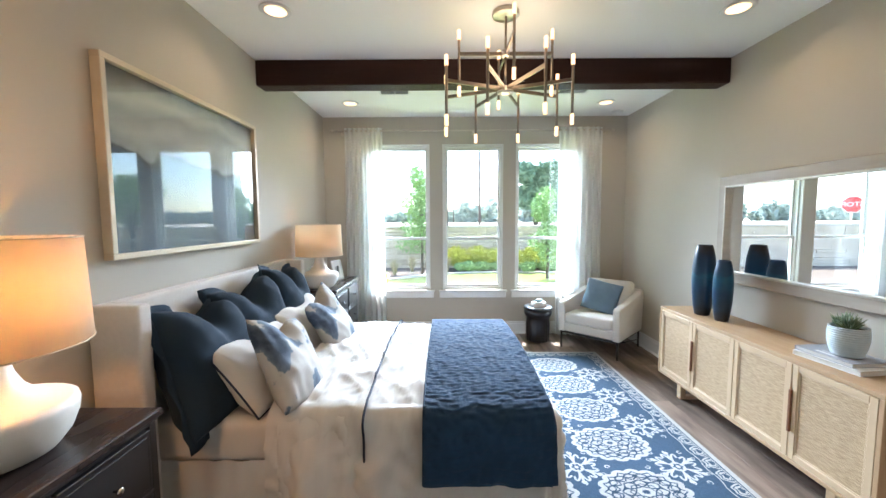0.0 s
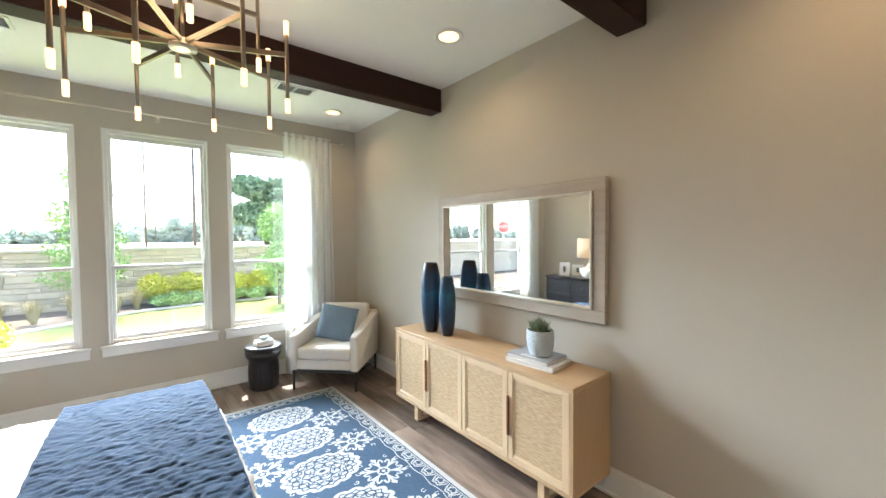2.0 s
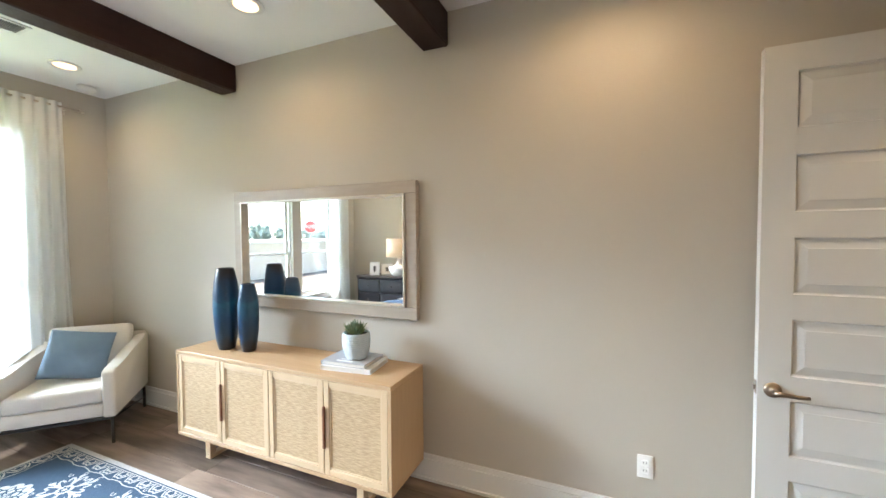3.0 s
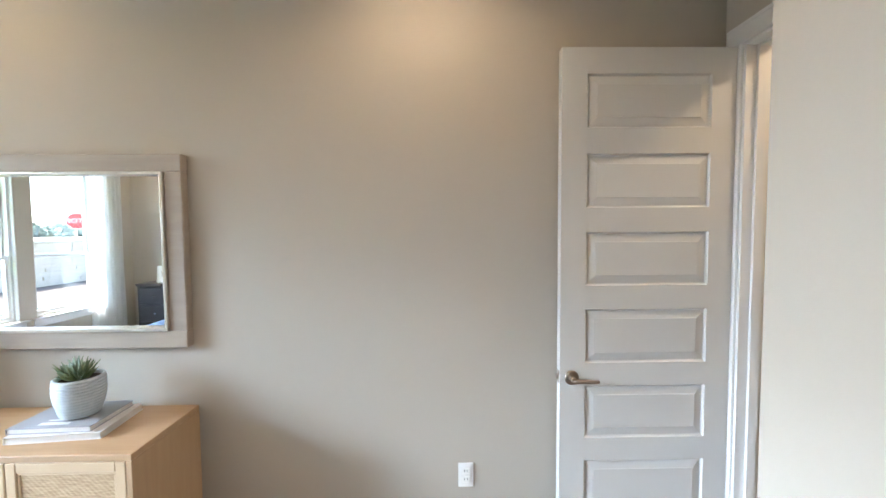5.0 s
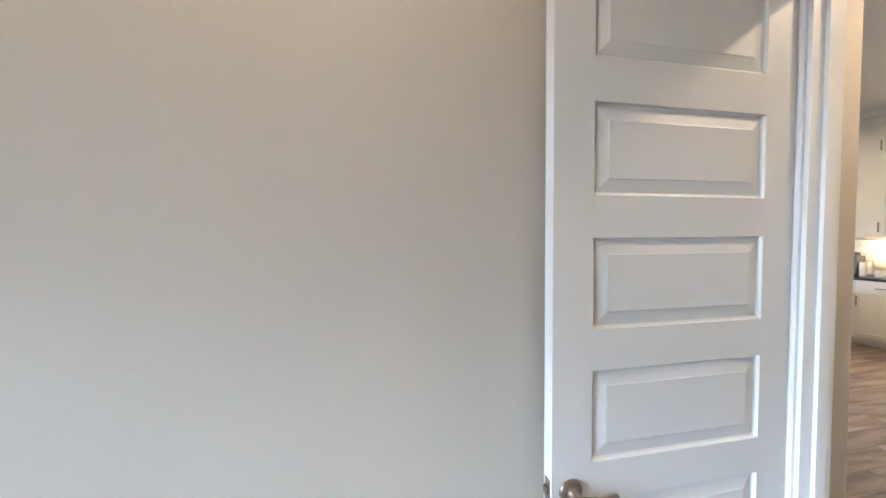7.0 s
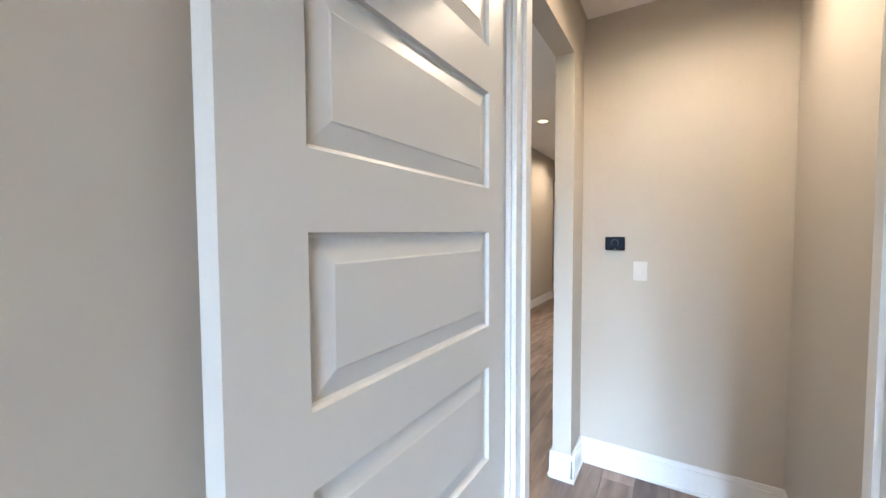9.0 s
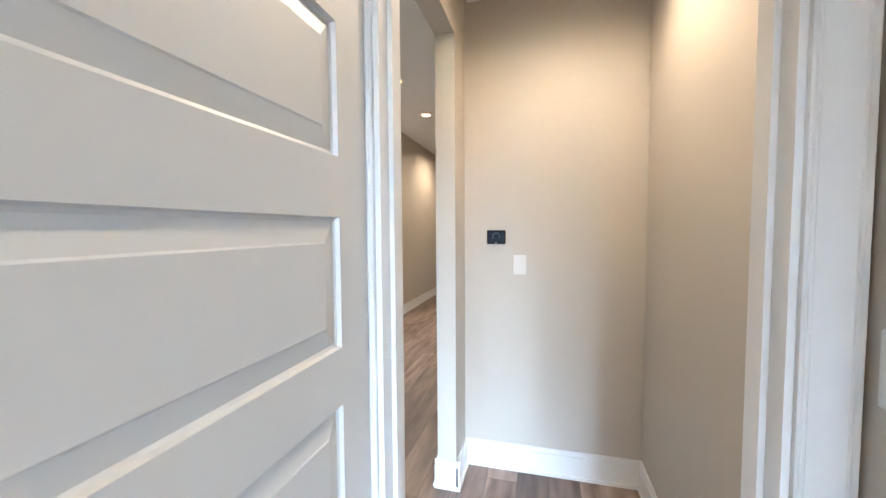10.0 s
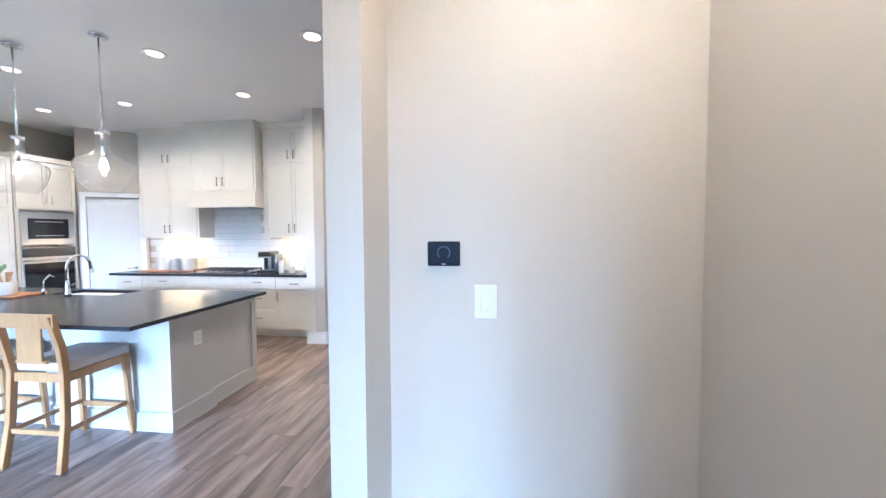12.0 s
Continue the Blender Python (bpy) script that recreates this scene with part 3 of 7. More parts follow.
def door_leaf():
    """Local: hinge edge at y = 0, leaf along +y, thickness in x."""
    width, height, thick = 0.764, 2.300, 0.041
    d = tagged(new("door_1"), "open white six-panel door with a nickel lever", kind="structure")
    d.matrix_world = pose(2.304, -0.779, 0.01, 0, 0, -0.3)
    panels = [(2.188, 1.957), (1.846, 1.611), (1.503, 1.266), (1.160, 0.918), (0.814, 0.574), (0.470, 0.232)]
    bm = bmesh.new()
    ya, yb = 0.107, width - 0.112
    t = thick / 2
    zs = [0.0] + sorted(z for p in panels for z in p) + [height]
    for s in (-1, 1):
        for y0, y1 in ((0, ya), (yb, width)):
            bm.faces.new([bm.verts.new((s * t, y, z)) for y, z in ((y0, 0), (y1, 0), (y1, height), (y0, height))])
        for i in range(0, len(zs), 2):
            bm.faces.new([bm.verts.new((s * t, y, z)) for y, z in ((ya, zs[i]), (yb, zs[i]), (yb, zs[i + 1]), (ya, zs[i + 1]))])
        for hi, lo in panels:
            leaf_panels(bm, width, lo, hi, s * t, s, ya, yb)
    for y in (0, width):
        bm.faces.new([bm.verts.new((x, y, z)) for x, z in ((-t, 0), (t, 0), (t, height), (-t, height))])
    for z in (0, height):
        bm.faces.new([bm.verts.new((x, y, z)) for x, y in ((-t, 0), (t, 0), (t, width), (-t, width))])
    bmesh.ops.remove_doubles(bm, verts=bm.verts, dist=0.0004)
    part("leaf", bm, M_DOOR, d)
    h = new("door_handle")
    h.parent = d
    h.location = (0, width - 0.052, 0.853)
    tagged(h, "brushed nickel lever handle")
    for s in (-1, 1):
        bm = bmesh.new()
        lathe(bm, [(0.030, 0.0), (0.033, 0.003), (0.031, 0.008), (0.022, 0.013), (0.012, 0.015), (0.011, 0.036), (0.013, 0.038), (0.013, 0.047), (0.008, 0.049)], 28, m=Matrix.Translation((s * t, 0, 0)) @ pose(0, 0, 0, 0, 90 * s, 0))
        part("rose", bm, M_BRONZE, h, smooth=True)
        bm = bmesh.new()
        tube(bm, [(s * (t + 0.042), 0.006, 0.0), (s * (t + 0.043), -0.03, -0.003), (s * (t + 0.044), -0.075, -0.005), (s * (t + 0.042), -0.108, -0.004)], [0.011, 0.0095, 0.008, 0.0075], 12)
        part("lever", bm, M_BRONZE, h, smooth=True)
    bxpart("latch_plate", M_BRONZE, d, (-0.013, 0.013, width, width + 0.002, 0.823, 0.883), (-0.008, 0.008, width + 0.002, width + 0.010, 0.843, 0.863), bevel=0.001)


door_leaf()


# ---- switches, outlets, thermostat ----
def plate(name, m, wide, label, cat, kind):
    """On a wall whose outward normal is local -y."""
    p = thing(name, m, label, cat)
    bxpart("plate", (M_SWITCH if kind == "rocker" else M_PLASTIC), p, (-wide / 2, wide / 2, -0.006, -0.0005, -0.0585, 0.0585), bevel=0.002)
    n = round(wide / 0.06)
    for k in range(n):
        x = (k - (n - 1) / 2) * 0.046
        if kind == "rocker":
            bxpart("rocker", (M_SWITCH if kind == "rocker" else M_PLASTIC), p, (x - 0.0165, x + 0.0165, -0.0095, -0.006, -0.033, 0.033), bevel=0.0015)
            bxpart("paddle", (M_SWITCH if kind == "rocker" else M_PLASTIC), p, (x - 0.013, x + 0.013, -0.0125, -0.0095, -0.029, 0.002), bevel=0.001)
        else:
            bxpart("receptacle", (M_SWITCH if kind == "rocker" else M_PLASTIC), p, (x - 0.017, x + 0.017, -0.009, -0.006, 0.006, 0.034), (x - 0.017, x + 0.017, -0.009, -0.006, -0.034, -0.006), bevel=0.004)
            for dx in (-0.006, 0.006):
                for z in (0.022, -0.018):
                    bxpart("slot", M_SLOT, p, (x + dx - 0.0012, x + dx + 0.0012, -0.0094, -0.009, z - 0.005, z + 0.005))
    return p


plate("wall_outlet", pose(XR, 0.402, 0.365, 0, 0, -90), 0.072, "white duplex outlet on the taupe wall", "outlet", "outlet")
plate("wall_outlet", pose(XR, 3.99, 0.40, 0, 0, -90), 0.072, "white duplex outlet behind the armchair", "outlet", "outlet")
plate("light_switch", pose(2.063, -2.366, 1.275, 0, 0, 180), 0.076, "white single rocker switch below the thermostat", "light switch", "rocker")
plate("light_switch", pose(1.438, -0.705, 1.28, 0, 0, 90), 0.118, "white double rocker switch beside the doorway", "light switch", "rocker")


def thermostat():
    t = thing("thermostat", pose(2.203, -2.366, 1.440, 0, 0, 180), "black glass wall thermostat with a dim dial", "thermostat")
    bxpart("back_plate", M_PLASTIC, t, (-0.050, 0.050, -0.010, -0.0005, -0.038, 0.038), bevel=0.004)
    bxpart("body", M_SCREEN, t, (-0.056, 0.056, -0.026, -0.010, -0.042, 0.042), bevel=0.006, seg=3)
    bxpart("screen", M_DIAL, t, (-0.047, 0.047, -0.0268, -0.0262, -0.030, 0.034))
    bm = bmesh.new()
    tube(bm, [(0.021 * math.cos(a), -0.0275, 0.004 + 0.021 * math.sin(a)) for a in [math.pi * (1.25 - k / 12 * 1.5) for k in range(13)]], 0.0012, 6)
    part("dial_ring", bm, mat("dial_blue", (0.08, 0.16, 0.24), 0.3), t)
    bxpart("mark", M_PLASTIC, t, (-0.007, 0.007, -0.0275, -0.0268, -0.036, -0.034))


thermostat()


# ---- bedroom furniture ----
def mirror_thing():
    y0, y1, z0, z1 = 1.655, 3.225, 1.007, 1.872
    m = thing("wall_mirror", pose(XR, 0, 0), "long wall mirror in a wide taupe wood frame", "mirror")
    w = 0.078
    bxpart("frame", M_TAUPEFRAME, m, (-0.045, -0.001, y0, y1, z0, z0 + w), (-0.045, -0.001, y0, y1, z1 - w, z1), (-0.045, -0.001, y0, y0 + w, z0 + w, z1 - w), (-0.045, -0.001, y1 - w, y1, z0 + w, z1 - w), bevel=0.004)
    a, b, c, d, e = y0 + w, y1 - w, z0 + w, z1 - w, 0.014
    bxpart("inner_lip", M_SILVER, m, (-0.058, -0.02, a, b, c, c + e), (-0.058, -0.02, a, b, d - e, d), (-0.058, -0.02, a, a + e, c + e, d - e), (-0.058, -0.02, b - e, b, c + e, d - e), bevel=0.003, label="thin silver-leaf inner edge")
    bxpart("mirror_glass", M_MIRROR, m, (-0.026, -0.021, a + e, b - e, c + e, d - e), label="clear mirror glass")


mirror_thing()


def sideboard():
    x0, x1, y0, y1, z0, z1 = 1.965, 2.352, 1.625, 3.375, 0.135, 0.738
    s = thing("sideboard", pose(0, 0, 0), "pale oak sideboard with four woven cane doors on sled legs", "sideboard")
    body = bxpart("body", M_OAK, s, (x0, x1, y0, y1, z1 - 0.026, z1), (x0, x1, y0, y1, z0, z0 + 0.024), bevel=0.003)
    for a, b in ((y0, y0 + 0.022), (y1 - 0.022, y1)):
        bxpart("side_panel", M_OAK_UP, s, (x0, x1, a, b, z0 + 0.024, z1 - 0.026), bevel=0.002)
    bxpart("divider", M_OAK_UP, s, (x0 + 0.02, x1 - 0.013, (y0 + y1) / 2 - 0.01, (y0 + y1) / 2 + 0.01, z0 + 0.024, z1 - 0.026), bevel=0.002)
    bxpart("back_panel", M_OAK, s, (x1 - 0.012, x1 - 0.001, y0 + 0.022, y1 - 0.022, z0 + 0.024, z1 - 0.026))
    wide = (y1 - y0 - 0.044) / 4
    proto = None
    for k in range(4):
        ya = y0 + 0.022 + k * wide + 0.002
        d = tagged(new("door"), "oak framed door with a woven cane panel")
        d.parent = s
        d.location = (x0, ya, z0 + 0.026)
        w, h, f = wide - 0.004, z1 - z0 - 0.054, 0.037
        bxpart("door_frame", M_OAK_RAIL, d, (0.001, 0.02, 0, f, 0, h), (0.001, 0.02, w - f, w, 0, h), (0.001, 0.02, f, w - f, 0, f), (0.001, 0.02, f, w - f, h - f, h), bevel=0.003)
        bm = bmesh.new()
        g = 0.010
        for a, b, c, e in ((f, w - f, f, f + g), (f, w - f, h - f - g, h - f), (f, f + g, f + g, h - f - g), (w - f - g, w - f, f + g, h - f - g)):
            box(bm, 0.006, 0.012, a, b, c, e, bevel=0.002)
        part("bead", bm, M_OAK_RAIL, d)
        bm = bmesh.new()
        ny, nz = 34, 46
        grid = [[bm.verts.new((0.010 - (0.0008 if (i + j) % 2 else 0) - 0.0007 * noise.noise(Vector((i * 0.7 + k * 9, j * 2.3, 0))), f + g + (w - 2 * f - 2 * g) * i / ny, f + g + (h - 2 * f - 2 * g) * j / nz)) for j in range(nz + 1)] for i in range(ny + 1)]
        for i in range(ny):
            for j in range(nz):
                bm.faces.new((grid[i][j], grid[i + 1][j], grid[i + 1][j + 1], grid[i][j + 1]))
        part("cane_panel", bm, M_CANE, d, "tan woven cane panel")
        if k % 2:
            continue
        bxpart("pull", M_PULL, d, (-0.012, 0.001, w - 0.012, w + 0.004, 0.155, 0.40), bevel=0.005, seg=2, label="red-brown wooden slot pull")
    for y in (1.85, 3.11):
        bxpart("leg", M_OAK_RAIL, s, (x0 + 0.03, x0 + 0.075, y - 0.025, y + 0.025, 0.028, z0), (x1 - 0.075, x1 - 0.03, y - 0.025, y + 0.025, 0.028, z0), (x0 + 0.03, x1 - 0.03, y - 0.025, y + 0.025, 0.0, 0.028), bevel=0.003, label="pale oak sled leg")
    return z1


SBT = sideboard()


def vase(x, y, r, h, label):
    v = thing("vase", pose(x, y, SBT), label, "vase", "blue glazed vases")
    bm = bmesh.new()
    prof = [(0.62, 0), (0.66, 0.01), (0.80, 0.12), (0.93, 0.30), (1.0, 0.5), (0.98, 0.68), (0.88, 0.84), (0.72, 0.96), (0.66, 0.985), (0.64, 1.0), (0.58, 1.0), (0.56, 0.97), (0.6, 0.9), (0.5, 0.5), (0.4, 0.04)]
    lathe(bm, [(r * a, h * b) for a, b in prof], 40, ripple=lambda a, z: 0.012 * noise.noise(Vector((math.cos(a) * 1.5, math.sin(a) * 1.5, z * 9))))
    part("body", bm, M_VASE, v, smooth=True)


vase(2.135, 3.075, 0.084, 0.575, "tall dark blue glazed barrel vase on the sideboard")
vase(2.150, 2.875, 0.068, 0.470, "shorter teal blue glazed barrel vase on the sideboard")


def book(x, y, z, w, d, t, turn, cover, label, group="", title=False):
    b = thing("book", pose(x, y, z, 0, 0, turn), label, "book", group)
    bxpart("page_block", M_PAPER, b, (-w / 2 + 0.004, w / 2 - 0.004, -d / 2 + 0.004, d / 2 - 0.001, 0.0025, t - 0.0025))
    bxpart("cover", cover, b, (-w / 2, w / 2, -d / 2, d / 2, t - 0.0025, t), (-w / 2, w / 2, -d / 2, d / 2, 0, 0.0025), (-w / 2, w / 2, d / 2 - 0.001, d / 2 + 0.0015, 0, t), bevel=0.0008)
    if title:
        bxpart("title_bar", M_COVER2, b, (-0.09, -0.07, -0.05, 0.06, t, t + 0.0006), (-0.055, -0.047, -0.03, 0.05, t, t + 0.0006), label="pale title bars")


book(2.175, 2.00, SBT, 0.245, 0.33, 0.027, 6, M_COVER2, "large white coffee-table book lying on the sideboard", "stacked books")
book(2.178, 2.02, SBT + 0.0272, 0.225, 0.30, 0.022, 3, M_COVER, "grey-covered coffee-table book on a white one", "stacked books", True)


def plant():
    z = SBT + 0.0498
    p = thing("potted_succulent", pose(2.175, 1.99, z), "succulent in a ribbed grey-blue ceramic pot on books", "potted plant")
    bm = bmesh.new()
    prof = [(0.052, 0.0), (0.060, 0.003)]
    n = 13
    for k in range(n):
        f = k / (n - 1)
        r = 0.062 + 0.022 * math.sin(math.pi * min(1, f * 0.62 + 0.06))
        prof += [(r - 0.0018, 0.008 + 0.142 * f), (r + 0.0012, 0.008 + 0.142 * (f + 0.35 / n)), (r + 0.0012, 0.008 + 0.142 * (f + 0.6 / n))]
    top = prof[-1][1]
    prof += [(0.076, top + 0.003), (0.070, top), (0.068, top - 0.02)]
    lathe(bm, prof, 40)
    part("pot", bm, M_POT, p, smooth=False, label="ribbed grey-blue glazed pot")
    bm = bmesh.new()
    lathe(bm, [(0.069, top - 0.022), (0.069, top - 0.012), (0.03, top - 0.008)], 20)
    part("soil", bm, M_SOIL, p)
    bm = bmesh.new()
    rnd = random.Random(5)
    for k in range(9):
        a, rr = rnd.uniform(0, 6.28), rnd.uniform(0, 0.05)
        cx, cy, s = rr * math.cos(a), rr * math.sin(a), rnd.uniform(0.045, 0.08)
        for j in range(17):
            b, lean = rnd.uniform(0, 6.28), rnd.uniform(0.1, 1.15)
            way = Vector((math.cos(b) * math.sin(lean), math.sin(b) * math.sin(lean), math.cos(lean)))
            base = Vector((cx, cy, top - 0.01))
            ln = s * rnd.uniform(0.8, 1.35)
            tube(bm, [base + way * 0.003, base + way * ln * 0.5, base + way * ln + Vector((0, 0, 0.006))], [0.0045, 0.006, 0.0008], 5)
    part("leaves", bm, M_LEAF, p, smooth=True)


plant()


# ---- bed ----
def pillow(name, w, h, t, m, material, label, category, seed, group="", dent=0.0, flange=0.0, piping=False):
    p = thing(name, m, label, category, group)
    bm = bmesh.new()
    n = 30
    sides = []
    for s in (1, -1):
        grid = []
        for i in range(n + 1):
            row = []
            for j in range(n + 1):
                u, v = 2 * i / n - 1, 2 * j / n - 1
                uu, vv = max(0, 1 - abs(u) ** 3.0), max(0, 1 - abs(v) ** 3.0)
                fat = (uu * vv) ** 0.46
                x = w / 2 * u * (1 - 0.030 * (1 - v * v))
                z = h / 2 * v * (1 - 0.030 * (1 - u * u))
                if dent and v > -0.3:
                    z -= dent * math.exp(-(u / 0.35) ** 2) * ((v + 0.3) / 1.3) ** 1.5
                wr = wrinkle((x, s * 3, z), 0.13, seed) * 0.012 + 0.006 * math.sin(18 * (u + 0.4 * v) + seed) * abs(u * v) ** 0.8
                y = s * (t / 2 * fat * (1 + 0.10 * wrinkle((x, s, z), 0.2, seed + 5)) + wr * min(1, fat * 2))
                if dent and v > 0:
                    y += 0.05 * math.exp(-(u / 0.3) ** 2) * v * (1 if s > 0 else 1)
                row.append(bm.verts.new((x, y, z)))
            grid.append(row)
        sides.append(grid)
        for i in range(n):
            for j in range(n):
                bm.faces.new((grid[i][j], grid[i + 1][j], grid[i + 1][j + 1], grid[i][j + 1]))
    bmesh.ops.remove_doubles(bm, verts=bm.verts, dist=0.0008)
    part("cushion", bm, material, p, smooth=True)
    rim = []
    g = sides[0]

    def edge_point(u, v, out):
        x = w / 2 * u * (1 - 0.030 * (1 - v * v))
        z = h / 2 * v * (1 - 0.030 * (1 - u * u))
        if dent and v > -0.3:
            z -= dent * math.exp(-(u / 0.35) ** 2) * ((v + 0.3) / 1.3) ** 1.5
        y = 0.05 * math.exp(-(u / 0.3) ** 2) * v if dent and v > 0 else 0
        return Vector((x * (1 + out / w * 2), y, z * (1 + out / h * 2)))

    path = [(-1 + 2 * k / 16, -1) for k in range(16)] + [(1, -1 + 2 * k / 16) for k in range(16)] + [(1 - 2 * k / 16, 1) for k in range(16)] + [(-1, 1 - 2 * k / 16) for k in range(16)]
    if piping:
        bm = bmesh.new()
        tube(bm, [edge_point(u, v, 0.0) for u, v in path], 0.0055, 6, closed=True)
        part("piping", bm, M_PIPING, p, "navy piping", smooth=True)
    if flange:
        bm = bmesh.new()
        rows = []
        for k, (u, v) in enumerate(path):
            wob = 0.012 * math.sin(k * 1.3 + seed)
            a, b = edge_point(u, v, -0.006), edge_point(u, v, flange)
            rows.append([bm.verts.new(q) for q in (a + Vector((0, 0.003, 0)), b + Vector((0, 0.002 + wob, 0)), b + Vector((0, -0.002 + wob, 0)), a + Vector((0, -0.003, 0)))])
        for a, b in zip(rows, rows[1:] + rows[:1]):
            for k in range(3):
                bm.faces.new((a[k], b[k], b[k + 1], a[k + 1]))
        part("flange", bm, material, p, smooth=True)
    return p


BX0, BX1, BY0, BY1, BT = -1.46, 0.55, 1.76, 3.37, 0.555
YC = (BY0 + BY1) / 2


def crown(x, y):
    return 0.065 * max(0, 1 - ((y - YC) / 0.86) ** 2) ** 0.8


def drape(bm, p0, p1, q0, q1, rect, top, r, step, hang_flare=0.10, wr=0.008, seed=0.0, folds=0.02, hang=lambda a, b: 1.0, thick=0.0):
    """A cloth over the bed's top: sheet coordinates p along x and q along y, bent down round the rectangle."""
    x0, x1, y0, y1 = rect
    ni, nj = int((p1 - p0) / step), int((q1 - q0) / step)
    grid = []
    for i in range(ni + 1):
        row = []
        for j in range(nj + 1):
            p, q = p0 + (p1 - p0) * i / ni, q0 + (q1 - q0) * j / nj
            cx, cy = min(max(p, x0 + r), x1 - r), min(max(q, y0 + r), y1 - r)
            dx, dy = p - cx, q - cy
            d = math.hypot(dx, dy)
            z = top + crown(cx, cy)
            x, y = cx, cy
            crease = 0.35 - abs(noise.noise(Vector(((p * 1.5 + q * 0.6) / 0.17, (q - p * 0.5) / 0.42, seed)))) * 1.6
            crease2 = 0.3 - abs(noise.noise(Vector(((p - q * 0.8) / 0.12, (q + p * 0.7) / 0.30, seed + 9)))) * 1.6
            w = wr * (0.45 * wrinkle((p, q, 0), 0.4, seed) + 0.55 * max(0, crease) ** 1.4 * 2 + 0.4 * max(0, crease2) ** 1.4 * 2)
            if d > 1e-6:
                ux, uy = dx / d, dy / d
                a = min(d / r, math.pi / 2)
                out = r * math.sin(a)
                down = r * (1 - math.cos(a)) + max(0, d - r * math.pi / 2)
                past = max(0, d - r * math.pi / 2)
                around = math.atan2(dy, dx) * 0.35 + (p if abs(uy) > 0.7 else q)
                out += past * hang_flare + folds * min(1, past / 0.25) * (math.sin(around * 15 + seed) + 0.5 * math.sin(around * 31 + 2 * seed))
                out += w * 1.6
                x, y, z = cx + ux * out, cy + uy * out, z - down
            else:
                z += w
            row.append(bm.verts.new((x, y, max(z, 0.012))))
        grid.append(row)
    for i in range(ni):
        for j in range(nj):
            bm.faces.new((grid[i][j], grid[i + 1][j], grid[i + 1][j + 1], grid[i][j + 1]))
    return grid


def bed():
    b = thing("bed", pose(0, 0, 0), "made king bed with an upholstered beige wing headboard", "bed")
    bm = bmesh.new()
    box(bm, XL + 0.012, XL + 0.10, BY0 - 0.10, BY1 + 0.10, 0.02, 1.165, bevel=0.02, seg=3)
    part("headboard", bm, M_LINEN, b, smooth=True, label="beige linen headboard with side wings")
    for y0, y1 in ((BY0 - 0.17, BY0 - 0.09), (BY1 + 0.09, BY1 + 0.17)):
        bm = bmesh.new()
        box(bm, XL + 0.012, XL + 0.235, y0, y1, 0.02, 1.165, bevel=0.018, seg=3)
        part("wing", bm, M_LINEN, b, smooth=True)
    bm = bmesh.new()
    box(bm, BX0, BX1 - 0.02, BY0 + 0.01, BY1 - 0.01, 0.33, BT, bevel=0.06, seg=4)
    part("mattress", bm, M_SHEET, b, smooth=True, label="mattress in a fitted cream sheet")
    bm = bmesh.new()
    n = 0
    pts = []
    path = [(BX0, BY0 + 0.02), (BX1 - 0.04, BY0 + 0.02), (BX1 - 0.04, BY1 - 0.02), (BX0, BY1 - 0.02)]
    for (ax, ay), (bx, by) in zip(path, path[1:]):
        ln = math.hypot(bx - ax, by - ay)
        for k in range(int(ln / 0.02)):
            f = k / int(ln / 0.02)
            nx, ny = (by - ay) / ln, -(bx - ax) / ln
            o = 0.006 * math.sin(n * 0.9) + 0.004 * math.sin(n * 0.37)
            pts.append((ax + (bx - ax) * f + nx * o, ay + (by - ay) * f + ny * o, nx, ny))
            n += 1
    rows = [[bm.verts.new((x + nx * 0.012 * s, y + ny * 0.012 * s, z)) for s, z in ((0, 0.345), (0.3, 0.2), (1, 0.02))] for x, y, nx, ny in pts]
    for a, c in zip(rows, rows[1:]):
        for k in range(2):
            bm.faces.new((a[k], c[k], c[k + 1], a[k + 1]))
    part("bed_skirt", bm, M_SKIRT, b, smooth=True, label="pale grey gathered bed skirt")
    return b


bed()
duvet = thing("duvet", pose(0, 0, 0), "rumpled white cotton duvet with navy piping on the bed", "duvet")
bm = bmesh.new()
drape(bm, -0.80, BX1 + 0.60, BY0 - 0.54, BY1 + 0.54, (-3, BX1 + 0.01, BY0 - 0.012, BY1 + 0.012), BT + 0.018, 0.085, 0.020, 0.10, 0.044, 2.0, 0.018)
part("cover", bm, M_DUVET, duvet, smooth=True)
bm = bmesh.new()
drape(bm, -0.86, -0.38, BY0 - 0.55, BY1 + 0.55, (-3, 3, BY0 - 0.022, BY1 + 0.022), BT + 0.036, 0.09, 0.018, 0.15, 0.048, 7.0, 0.030)
part("turned_down_edge", bm, M_DUVET, duvet, smooth=True)
bm = bmesh.new()
spare = bmesh.new()
rows = drape(spare, -0.385, -0.375, BY0 - 0.56, BY1 + 0.56, (-3, 3, BY0 - 0.036, BY1 + 0.036), BT + 0.048, 0.09, 0.010, 0.15, 0.048, 7.0, 0.030)
tube(bm, [v.co.copy() for v in rows[0][::3]], 0.006, 6)
part("piping", bm, M_PIPING, duvet, "navy piping", smooth=True)

